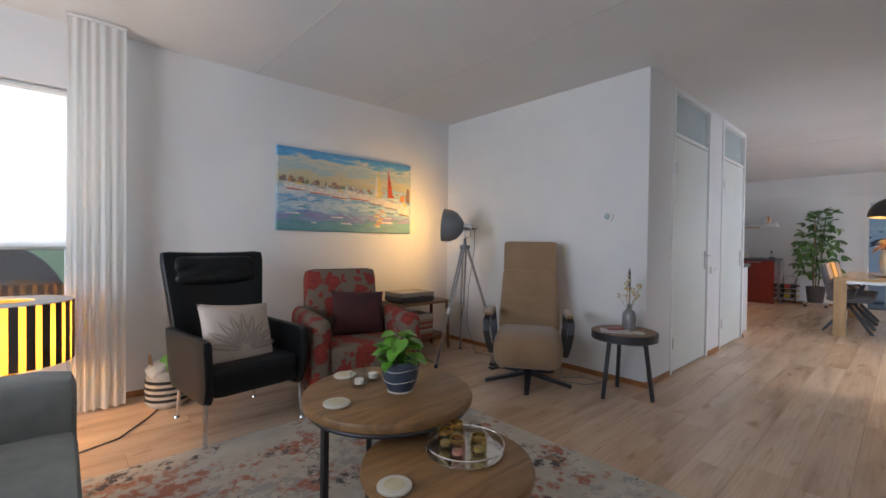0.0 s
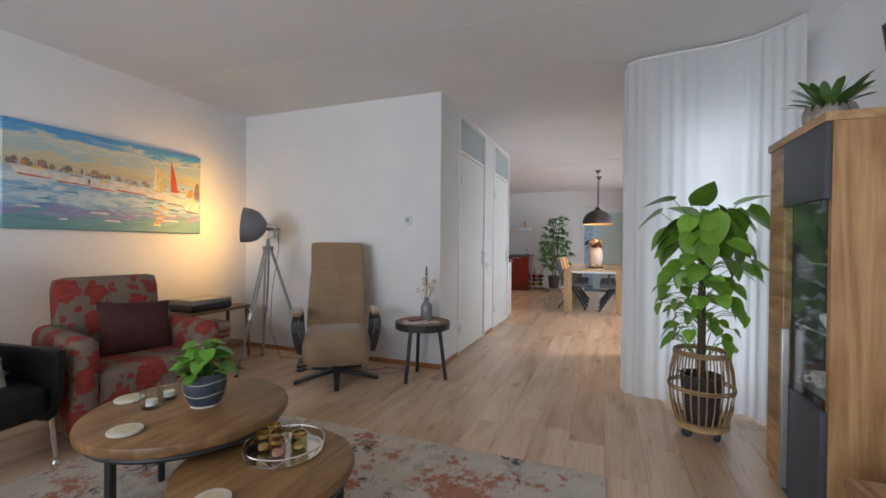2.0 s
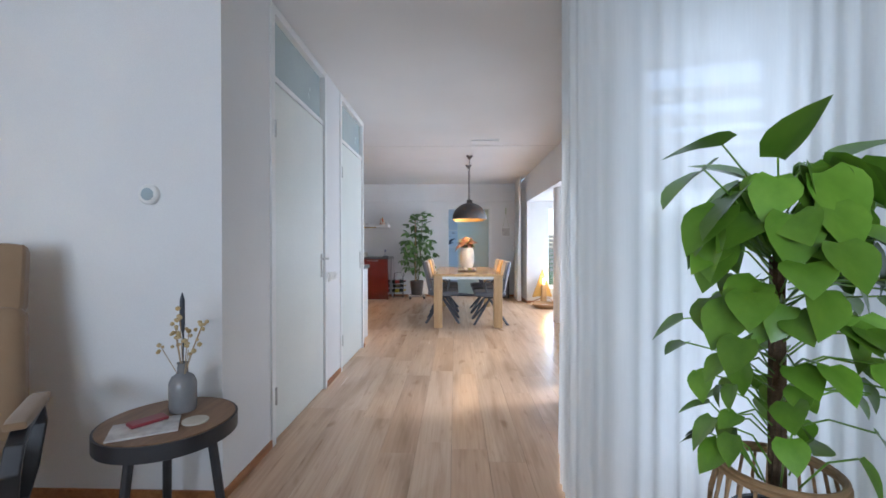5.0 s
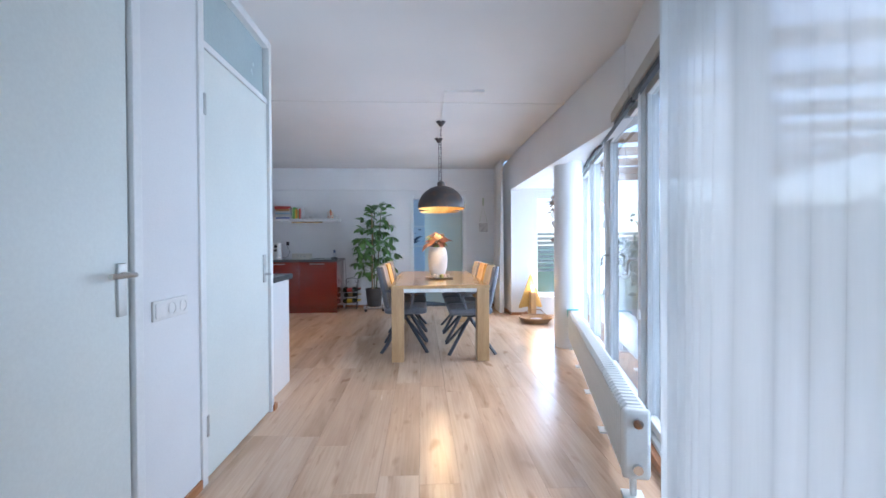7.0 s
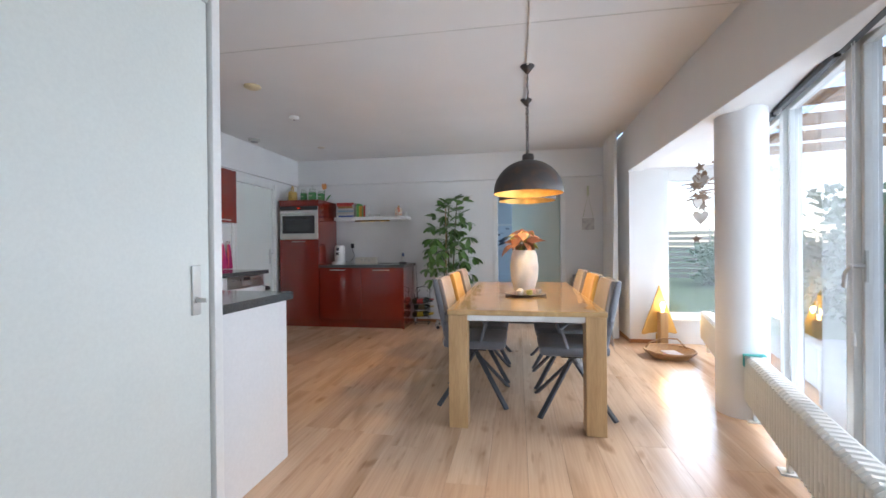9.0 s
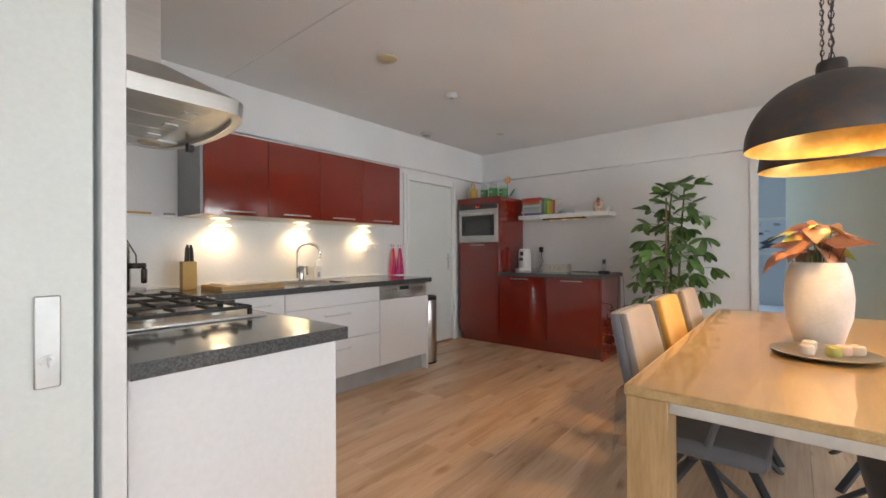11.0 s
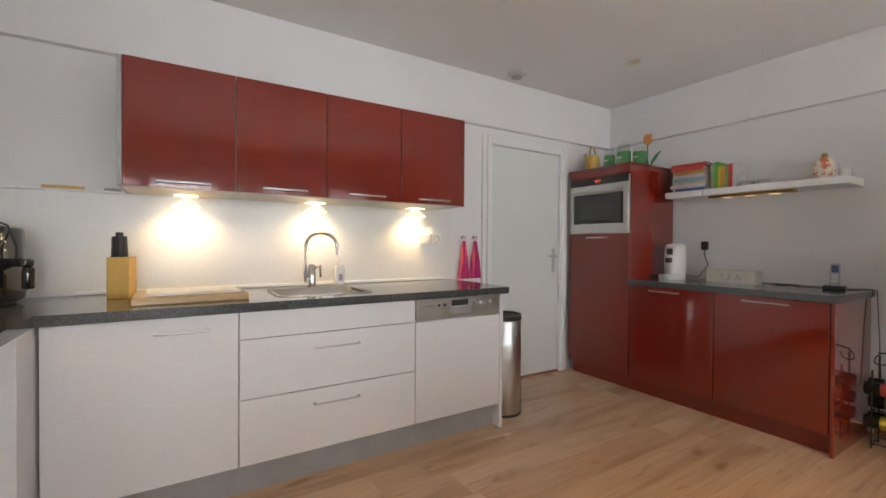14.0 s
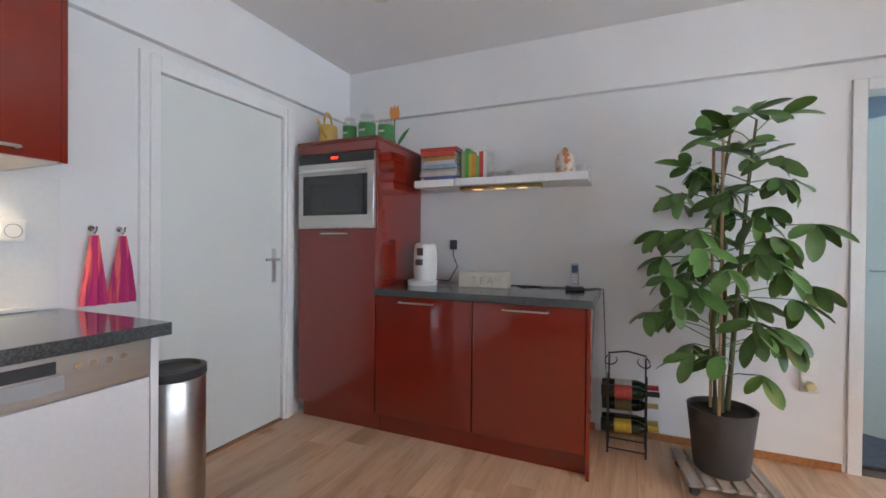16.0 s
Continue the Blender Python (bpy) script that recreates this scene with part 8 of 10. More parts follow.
for (a, b, c, d_), top in zip(trunks, tops):
    bm = bmesh.new()
    tube(bm, [(*a, 0.28), (*b, 0.28 + (top - 0.28) * 0.4), (*c, 0.28 + (top - 0.28) * 0.75), (*d_, top)], [0.013, 0.011, 0.009, 0.006], 8)
    part("trunk", bm, M_STEM, up)
    n = 21
    for i in range(n):
        t = 0.16 + 0.84 * i / (n - 1)
        z = 0.28 + (top - 0.28) * t
        k = min(int(t * 3), 2)
        f = t * 3 - k
        p4 = (a, b, c, d_)
        px, py = p4[k][0] * (1 - f) + p4[k + 1][0] * f, p4[k][1] * (1 - f) + p4[k + 1][1] * f
        az = i * 137.5 + 40 * a[0] * 100
        lp = 0.09 + 0.17 * math.sin(math.pi * min(0.15 + t * 0.9, 1.0)) + rnd.uniform(-0.03, 0.06)
        tip = Vector((px + lp * math.cos(radians(az)), py + lp * math.sin(radians(az)), z + rnd.uniform(0.02, 0.10)))
        tip.x = min(tip.x, 0.24)
        bm = bmesh.new()
        tube(bm, [(px, py, z), ((px + tip.x) / 2, (py + tip.y) / 2, (z + tip.z) / 2 + 0.015), tip], 0.0028, 5)
        part("leaf_stalk", bm, M_LEAFDK, up)
        for q in range(5 if t > 0.3 else 3):
            az2 = az + (q - 2) * 44 + rnd.uniform(-12, 12)
            ex = px + tip.x + 0.185 * math.cos(radians(az2))
            put_leaf(oval, up, tip, az2, rnd.uniform(15, 72) if t < 0.85 else rnd.uniform(-45, 25), rnd.uniform(0.7, 1.1) if tip.x + 0.17 * math.cos(radians(az2)) < 0.42 else 0.55, rnd.uniform(-40, 40))


# ---- kitchen ----
M_RED = mat("gloss_red_lacquer", (0.188, 0.0115, 0.004), (0.176, 0.0108, 0.0037), 0.09, scale=3, coat=1.0, rvar=0.02)
M_WHITEF = mat("white_cabinet_front", (0.76, 0.76, 0.76), (0.757, 0.757, 0.757), 0.2, scale=3, rvar=0.0)
M_GREYPL = mat("grey_plinth", (0.36, 0.36, 0.36), (0.32, 0.32, 0.32), 0.4, scale=5)
M_GRAN = mat("speckled_dark_worktop", (0.045, 0.048, 0.05), (0.09, 0.095, 0.097), 0.15, scale=150, spread=(0.40, 0.62), detail=3, coat=0.4)
M_IRON = mat("cast_iron", (0.02, 0.02, 0.022), (0.03, 0.03, 0.032), 0.55, scale=30, bump=0.3)


def bar_handle(name, p0, p1, out, material, parent):
    """A flat bar handle from p0 to p1, standing off by the vector out."""
    p0, p1, out = Vector(p0), Vector(p1), Vector(out)
    bm = bmesh.new()
    tube(bm, [p0, p0 + out, p0 + out + (p1 - p0) * 0.02, p1 + out - (p1 - p0) * 0.02, p1 + out, p1], 0.005, 8)
    return part(name, bm, material, parent)


def base_unit(x0, x1, label, fronts, steel=None):
    """A white base cabinet on the north run; fronts are (z0, z1) with a bar handle near the top, or none."""
    ob = thing("base_cabinet", pose(x0, 0, 0), label, "cabinet", "white base cabinets")
    w = x1 - x0
    boxpart("body", (0.001, w - 0.001, 3.272, 3.92, 0.15, 0.868), M_WHITEF, ob, 0.001)
    boxpart("plinth", (0, w, 3.315, 3.33, 0, 0.149), M_GREYPL, ob, 0)
    for z0, z1, hz in fronts:
        nm = "door" if z1 - z0 > 0.4 else "drawer_front"
        f = boxpart(nm, (0.003, w - 0.003, 3.25, 3.27, z0, z1), M_WHITEF, ob, 0.0015)
        if hz:
            c, hw = (w / 2, 0.115) if nm == "drawer_front" else (w * 0.68, 0.10)
            bar_handle("handle", (c - hw, 3.25, hz), (c + hw, 3.25, hz), (0, -0.026, 0), M_STEEL, f)
    return ob


base_unit(7.125, 7.80, "white flat-fronted base cabinet with one door", ((0.155, 0.864, 0.80),))
base_unit(7.80, 8.71, "white sink cabinet with two wide drawers", ((0.742, 0.864, 0), (0.462, 0.737, 0.665), (0.155, 0.457, 0.385)))
dw = base_unit(8.71, 9.325, "built-in dishwasher with steel control panel", ((0.155, 0.735, 0),))
dw.name = "dishwasher"
tagged(dw, category="dishwasher")
cp = boxpart("control_panel", (0.003, 0.612, 3.245, 3.27, 0.742, 0.864), M_STEEL, dw, 0.002, "brushed steel control panel")
boxpart("display", (0.24, 0.36, 3.2435, 3.2455, 0.815, 0.85), M_BLACK, cp, 0, "dark display")
boxpart("grip_recess", (0.22, 0.38, 3.2438, 3.2455, 0.765, 0.808), M_GREYPL, cp, 0.001)
for x in (0.15, 0.19, 0.41, 0.45, 0.49, 0.53):
    bm = bmesh.new()
    lathe(bm, [(0, 0), (0.010, 0), (0.009, 0.005), (0, 0.005)], seg=14, m=pose(x, 3.245, 0.825, 90, 0, 0))
    part("button", bm, M_CHROME, cp)
boxpart("brand_mark", (0.06, 0.12, 3.2440, 3.2455, 0.82, 0.828), M_GREYPL, cp, 0)
bm = bmesh.new()
box(bm, 9.326, 9.352, 3.25, 3.92, 0, 0.868)
tagged(part("end_panel", bm, M_WHITEF, bevel=0.001), "white end panel of the kitchen run", "panel")

# west run under the cooker
for k, (y0, y1) in enumerate(((1.68, 2.13), (2.13, 3.03))):
    ob = thing("base_cabinet", pose(0, y0, 0), "white drawer cabinet under the hob" if k else "white narrow drawer cabinet of the cooker run", "cabinet", "white base cabinets")
    w = y1 - y0
    boxpart("body", (6.49, 7.055, 0.001, w - 0.001, 0.15, 0.868), M_WHITEF, ob, 0.001)
    boxpart("plinth", (6.98, 6.995, 0, w, 0, 0.149), M_GREYPL, ob, 0)
    for z0, z1, hz in ((0.70, 0.864, 0.80), (0.43, 0.695, 0.63), (0.155, 0.425, 0.36)):
        f = boxpart("drawer_front", (7.057, 7.077, 0.003, w - 0.003, z0, z1), M_WHITEF, ob, 0.0015)
        bar_handle("handle", (7.077, w / 2 - 0.09, hz), (7.077, w / 2 + 0.09, hz), (0.026, 0, 0), M_STEEL, f)
cn = thing("base_cabinet", pose(6.49, 3.03, 0), "white corner cabinet of the kitchen", "cabinet", "white base cabinets")
boxpart("body", (0, 0.63, 0.001, 0.89, 0.15, 0.868), M_WHITEF, cn, 0.001)
boxpart("filler", (0.565, 0.585, 0.003, 0.22, 0.155, 0.864), M_WHITEF, cn, 0.001)
boxpart("plinth", (0.49, 0.505, 0.0, 0.30, 0, 0.149), M_GREYPL, cn, 0)
bm = bmesh.new()
box(bm, 6.482, 7.082, 1.655, 1.678, 0, 0.868)
tagged(part("end_panel", bm, M_WHITEF, bevel=0.001), "white end panel of the cooker run", "panel")
bm = bmesh.new()
SX0, SX1, SY0, SY1 = 8.02, 8.48, 3.36, 3.74
pts = [(6.482, 1.635), (7.12, 1.635), (7.12, 3.222), (SX0, 3.222), (SX0, 3.928), (6.482, 3.928)]
plate(bm, pts, 0.042, axis=2)
for b in ((SX0, SX1, 3.222, SY0, 0, 0.042), (SX0, SX1, SY1, 3.928, 0, 0.042), (SX1, 9.378, 3.222, 3.928, 0, 0.042)):
    box(bm, *b)
bmesh.ops.remove_doubles(bm, verts=bm.verts[:], dist=0.0005)
tagged(part("worktop", bm, M_GRAN, m=pose(0, 0, 0.869)), "dark speckled worktop round the kitchen corner", "worktop")
bm = bmesh.new()
box(bm, 7.125, 9.30, 3.905, 3.928, 0.912, 0.93)
tagged(part("worktop_upstand", bm, M_TRIM, bevel=0.003), "white sealing strip behind the worktop", "strip", kind="structure")

# sink and tap
sn = thing("sink", pose(8.25, 3.55, 0.911), "stainless steel sink let into the worktop", "sink")
def oblong(hx, hy, z, r):
    return [(sx * (hx - r) + r * math.cos(radians(a)), sy * (hy - r) + r * math.sin(radians(a)), z) for sx, sy, a0 in ((1, 1, 0), (-1, 1, 90), (-1, -1, 180), (1, -1, 270)) for a in (a0, a0 + 22.5, a0 + 45, a0 + 67.5, a0 + 90)]


M_SINK = mat("brushed_sink_steel", (0.42, 0.40, 0.37), (0.36, 0.345, 0.32), 0.34, 1.0, scale=3, bump=0.03, bscale=80)
for nm, rings in (("rim", ((0.262, 0.212, 0.0005, 0.09), (0.262, 0.212, 0.004, 0.09), (0.245, 0.195, 0.005, 0.08), (0.236, 0.186, 0.002, 0.075))), ("bowl", ((0.236, 0.186, 0.002, 0.075), (0.228, 0.178, -0.02, 0.07), (0.215, 0.165, -0.14, 0.065), (0.18, 0.13, -0.16, 0.06)))):
    bm = bmesh.new()
    loops = [[bm.verts.new(p) for p in oblong(*g)] for g in rings]
    for a, b in zip(loops, loops[1:]):
        for k in range(len(a)):
            q = (k + 1) % len(a)
            bm.faces.new((a[k], a[q], b[q], b[k]))
    if nm == "bowl":
        bm.faces.new(loops[-1])
    part(nm, bm, M_SINK, sn, smooth=50)
bm = bmesh.new()
lathe(bm, [(0, -0.158), (0.04, -0.158), (0.04, -0.152), (0, -0.154)], seg=20)
part("drain", bm, M_CHROME, sn)
tp = thing("tap", pose(8.27, 3.80, 0.911), "tall chrome swan-neck kitchen tap", "tap")
bm = bmesh.new()
lathe(bm, [(0, 0), (0.03, 0), (0.03, 0.008), (0.024, 0.014), (0.024, 0.13), (0.018, 0.14), (0, 0.14)], seg=22)
part("body", bm, M_CHROME, tp)
bm = bmesh.new()
tube(bm, [(-0.035, 0, 0.03), (-0.04, 0, 0.08), (-0.04, 0, 0.25)] + [(0.04 - 0.08 * math.cos(a), -0.058 + 0.058 * math.cos(a), 0.255 + 0.082 * math.sin(a)) for a in [math.pi * k / 14 for k in range(1, 14)]] + [(0.12, -0.116, 0.25), (0.12, -0.116, 0.205)], 0.0125, 14)
part("spout", bm, M_CHROME, tp)
bm = bmesh.new()
tube(bm, [(-0.035, 0, 0.04), (0, 0, 0.05)], 0.014, 10)
part("joint", bm, M_CHROME, tp)
bm = bmesh.new()
tube(bm, [(0.02, -0.01, 0.12), (0.045, -0.02, 0.135), (0.05, -0.02, 0.06)], 0.009, 8)
part("lever", bm, M_CHROME, tp)
sb = thing("soap_bottle", pose(8.45, 3.82, 0.911), "white soap dispenser with a small print", "bottle")
boxpart("bottle", (-0.03, 0.03, -0.022, 0.022, 0, 0.13), M_CHINA, sb, 0.008)
bm = bmesh.new()
lathe(bm, [(0, 0.13), (0.012, 0.13), (0.01, 0.16), (0.005, 0.165), (0.005, 0.185), (0, 0.185)], seg=14)
tube(bm, [(0, 0, 0.185), (0, -0.035, 0.183)], 0.006, 6)
part("pump", bm, M_WHITEPL, sb)
boxpart("printed_patch", (-0.012, 0.015, -0.0235, -0.0222, 0.03, 0.075), mat("lilac_print", (0.35, 0.28, 0.42), rough=0.5), sb, 0)

# upper cabinets
for i in range(4):
    x0 = 7.35 + i * 0.4625
    ob = thing("wall_cabinet", pose(x0, 0, 1.44), "glossy dark red wall cabinet with a flap door", "cabinet", "red wall cabinets")
    boxpart("body", (0.0005, 0.462, 3.527, 3.928, 0.0, 0.585), mat("cream_carcass", (0.62, 0.58, 0.50), rough=0.4) if i == 0 else bpy.data.materials["cream_carcass"], ob, 0.001)
    f = boxpart("door", (0.002, 0.4605, 3.505, 3.525, 0.002, 0.585), M_RED, ob, 0.0015)
    bar_handle("handle", (0.13, 3.505, 0.028), (0.35, 3.505, 0.028), (0, -0.022, 0), M_STEEL, f)
    if i == 0 or i == 3:
        boxpart("side_panel", (-0.018 if i == 0 else 0.4632, -0.0005 if i == 0 else 0.481, 3.51, 3.928, 0.0, 0.585), M_GREYPL if i == 0 else M_RED, ob, 0.001)
M_LIT = glow("cabinet_lamp_glow", (1, 0.84, 0.56), 5)
M_LITPATCH = glow("underside_lamplight", (1, 0.86, 0.58), 1.1)
M_LITSHADE = glow("cabinet_lamp_shade", (0.80, 0.75, 0.64), 0.22)
for x in (7.60, 8.30, 9.02):
    wl = thing("cabinet_lamp", pose(x, 3.80, 1.44), "white wedge-shaped lamp under the wall cabinet", "lamp", "under-cabinet lamps")
    boxpart("mount", (-0.012, 0.012, 0.03, 0.09, -0.0165, -0.005), M_WHITEPL, wl, 0.001)
    # added glowing plate for the patch of lamplight on the cabinet underside
    boxpart("underside_light_patch", (-0.055, 0.055, 0.0, 0.09, -0.0048, -0.0005), M_LITPATCH, wl, 0.001, "lamplight on the cabinet underside, made as a glowing plate")
    bm = bmesh.new()
    low = [bm.verts.new(p) for p in ((-0.068, 0.0, -0.058), (0.068, 0.0, -0.058), (0.068, 0.094, -0.058), (-0.068, 0.094, -0.058))]
    high = [bm.verts.new(p) for p in ((-0.014, 0.02, -0.0165), (0.014, 0.02, -0.0165), (0.014, 0.094, -0.0165), (-0.014, 0.094, -0.0165))]
    for k in range(4):
        bm.faces.new((low[k], low[(k + 1) % 4], high[(k + 1) % 4], high[k]))
    bm.faces.new(high)
    bm.faces.new(low[::-1])
    part("shade", bm, M_LITSHADE, wl, "faintly glowing white wedge")
    boxpart("diffuser", (-0.06, 0.06, 0.008, 0.088, -0.061, -0.0583), M_LIT, wl, 0.0005, "glowing diffuser")

# wall pieces on the north side
solid("backsplash", [(6.492, 9.38, NORTH - 0.010, NORTH - 0.001, 0.93, 1.435), (6.481, 6.491, 1.72, NORTH - 0.011, 0.93, 1.435)], mat("white_splash_panel", (0.76, 0.75, 0.72), (0.73, 0.72, 0.69), 0.22, scale=2), "white laminated kitchen backsplash", "backsplash")
solid("backsplash_trim", [(6.492, 7.32, NORTH - 0.03, NORTH - 0.001, 1.436, 1.446)], M_TRIM, "thin ledge on top of the backsplash", "trim")
for x0, x1, mt, lb_ in ((7.00, 7.16, M_GOLDPL, "flat wooden spatula"), (7.24, 7.31, M_GREYPL, "small grey clip")):
    bm = bmesh.new()
    box(bm, x0, x1, NORTH - 0.028, NORTH - 0.004, 1.4465, 1.462)
    tagged(part("spatula" if mt is M_GOLDPL else "clip", bm, mt, bevel=0.003), lb_ + " lying on the backsplash ledge", "utensil")
sk = thing("wall_socket", pose(9.18, NORTH - 0.01, 1.22), "cream double wall socket over the worktop", "socket")
for x in (-0.045, 0.045):
    boxpart("plate", (x - 0.04, x + 0.04, -0.03, 0, -0.04, 0.04), M_WHITEPL, sk, 0.006)
    bm = bmesh.new()
    lathe(bm, [(0.027, 0.032), (0.024, 0.032), (0.022, 0.02), (0, 0.02)], seg=18, m=pose(x, 0, 0, 90, 0, 0))
    part("socket_well", bm, M_GREYPL, sk)
M_PINK = mat("pink_towel_cloth", (0.46, 0.03, 0.16), (0.86, 0.17, 0.16), 0.95, scale=22, bump=0.6, bscale=200, stretch=(1, 1, 0.08), spread=(0.46, 0.54), detail=2)
for x in (9.49, 9.60):
    hk = thing("towel_hook", pose(x, NORTH - 0.001, 1.22), "small chrome wall hook", "hook", "towel hooks")
    bm = bmesh.new()
    lathe(bm, [(0, 0), (0.014, 0), (0.012, 0.006), (0, 0.006)], seg=16, m=pose(0, 0, 0.02, 90, 0, 0))
    tube(bm, [(0, -0.004, 0.02), (0, -0.03, 0.0), (0, -0.042, 0.01), (0, -0.045, 0.03)], 0.004, 8)
    part("hook", bm, M_CHROME, hk)
    bm = bmesh.new()
    rows = []
    for k in range(10):
        z = -0.005 - 0.30 * k / 9
        wd = 0.016 + 0.042 * min(1, k / 8)
        row = []
        for j in range(17):
            u = j / 16 * 2 - 1
            row.append(bm.verts.new((u * wd, -0.03 - 0.018 * math.cos(u * 1.5) - 0.011 * math.sin(u * 9 + x * 40) * min(1, k / 4), z)))
        for j in range(16, -1, -1):
            u = j / 16 * 2 - 1
            row.append(bm.verts.new((u * wd * 0.96, -0.024 + 0.006 * math.sin(u * 7), z)))
        rows.append(row)
    for a, b in zip(rows, rows[1:]):
        for j in range(len(a)):
            q = (j + 1) % len(a)
            bm.faces.new((a[j], a[q], b[q], b[j]))
    bm.faces.new(rows[0])
    bm.faces.new(rows[-1][::-1])
    tagged(part("tea_towel", bm, M_PINK, smooth=60, m=pose(x, NORTH - 0.001, 1.215)), "bright pink tea towel hanging from a hook", "towel", "tea towels")
kb = thing("knife_block", pose(7.33, 3.72, 0.911, 0, 0, -10), "light wooden knife block with black knives", "knife block")
boxpart("block", (-0.045, 0.045, -0.06, 0.06, 0, 0.20), M_GOLDPL, kb, 0.004)
for i in range(5):
    bm = bmesh.new()
    x, y = -0.03 + 0.015 * i, -0.03 + 0.02 * (i % 3)
    box(bm, x - 0.007, x + 0.007, y - 0.01, y + 0.01, 0.20, 0.30 + 0.02 * (i % 2), m=pose(0, 0, 0, 3, 2 - i))
    part("knife", bm, M_BLACK, kb, "black-handled knife", bevel=0.003)
bd = thing("cutting_board", pose(7.62, 3.50, 0.911, 0, 0, 2), "thick wooden board with a white board on it", "cutting board")
boxpart("board", (-0.23, 0.23, -0.16, 0.16, 0.0, 0.034), M_BEECH, bd, 0.006)
boxpart("white_sheet", (-0.18, 0.20, -0.12, 0.13, 0.0345, 0.045), M_WHITEPL, bd, 0.004)

# hob, airfryer, hood
hb_ = thing("gas_hob", pose(6.80, 2.56, 0.911), "steel five-burner gas hob with cast-iron pan supports", "hob")
boxpart("tray", (-0.25, 0.27, -0.45, 0.45, 0, 0.012), M_STEEL, hb_, 0.005)
burners = ((-0.12, -0.30, 0.045), (0.12, -0.30, 0.035), (0.0, 0.0, 0.065), (-0.12, 0.28, 0.035), (0.10, 0.26, 0.045))
for x, y, r in burners:
    bm = bmesh.new()
    lathe(bm, [(0, 0.012), (r * 1.25, 0.012), (r * 1.25, 0.02), (r, 0.022), (r, 0.030), (0, 0.030)], (x, y, 0), 26)
    b_ = part("burner", bm, M_ALU, hb_)
    bm = bmesh.new()
    lathe(bm, [(0, 0.030), (r * 0.85, 0.030), (r * 0.8, 0.038), (0, 0.039)], (x, y, 0), 26)
    part("burner_cap", bm, M_IRON, b_)
for y0, y1 in ((-0.44, -0.155), (-0.15, 0.15), (0.155, 0.44)):
    bm = bmesh.new()
    x0, x1 = -0.235, 0.205
    for x in (x0, x1):
        box(bm, x - 0.007, x + 0.007, y0, y1, 0.036, 0.05)
    for y in (y0 + 0.007, y1 - 0.007):
        box(bm, x0, x1, y - 0.007, y + 0.007, 0.036, 0.05)
    for k in range(4):
        x = x0 + (k + 0.5) * (x1 - x0) / 4
        box(bm, x - 0.005, x + 0.005, y0, y0 + (y1 - y0) * 0.36, 0.05, 0.062)
        box(bm, x - 0.005, x + 0.005, y1 - (y1 - y0) * 0.36, y1, 0.05, 0.062)
    yc = (y0 + y1) / 2
    for s in (0, 1):
        xa = x0 if s == 0 else x1 - 0.13
        box(bm, xa, xa + 0.13, yc - 0.005, yc + 0.005, 0.05, 0.062)
    for x in (x0, x1):
        for y in (y0 + 0.007, y1 - 0.007):
            box(bm, x - 0.008, x + 0.008, y - 0.008, y + 0.008, 0.012, 0.036)
    part("pan_support", bm, M_IRON, hb_, "cast-iron pan support", bevel=0.002)
for k in range(5):
    bm = bmesh.new()
    lathe(bm, [(0, 0.012), (0.022, 0.012), (0.022, 0.018), (0.018, 0.02), (0.016, 0.042), (0.013, 0.045), (0, 0.045)], (0.238, 0.02 + k * 0.08, 0), 20)
    part("knob", bm, M_CHROME, hb_, "chrome control knob")
af = thing("airfryer", pose(6.83, 3.68, 0.911, 0, 0, -14), "glossy black airfryer with its cable over it", "airfryer")
M_GLOSSB = mat("gloss_black_plastic", (0.012, 0.012, 0.013), rough=0.06, coat=0.8, rvar=0.02)


def squircle(profile, power=3.4, seg=44):
    """A moulded shell: rounded-square rings of (half width, height)."""
    bm = bmesh.new()
    rings = []
    for r, z in profile:
        ring = []
        for i in range(seg):
            c, s_ = math.cos(2 * math.pi * i / seg), math.sin(2 * math.pi * i / seg)
            k = r / (abs(c) ** power + abs(s_) ** power) ** (1 / power)
            ring.append(bm.verts.new((k * c, k * s_, z)))
        rings.append(ring)
    for p_, q_ in zip(rings, rings[1:]):
        for i in range(seg):
            j = (i + 1) % seg
            bm.faces.new((p_[i], p_[j], q_[j], q_[i]))
    bm.faces.new(rings[0][::-1])
    bm.faces.new(rings[-1])
    return bm


part("body", squircle([(0.130, 0.012), (0.142, 0.022), (0.150, 0.05), (0.1515, 0.165), (0.1495, 0.168), (0.1495, 0.171), (0.150, 0.174), (0.142, 0.318), (0.136, 0.330), (0.12, 0.338), (0.02, 0.341)]), M_GLOSSB, af)
part("foot", squircle([(0.115, 0.0), (0.118, 0.004), (0.118, 0.0118)]), M_DKGREY, af)
bm = bmesh.new()
for z in (0.20, 0.235, 0.27):
    lathe(bm, [(0.0, 0.0), (0.006, 0.0), (0.005, 0.002), (0.0, 0.002)], seg=12, m=pose(0.143, -0.06, z, 0, 90, 0))
part("indicator", bm, M_CHROME, af, "small chrome indicator dots")
grip = pose(0, 0, 0, 0, 0, -14)
boxpart("grip", (0.140, 0.235, -0.020, 0.020, 0.165, 0.200), M_GLOSSB, af, 0.008, m=grip)
boxpart("grip_end", (0.208, 0.240, -0.020, 0.020, 0.070, 0.166), M_GLOSSB, af, 0.010, m=grip)
bm = bmesh.new()
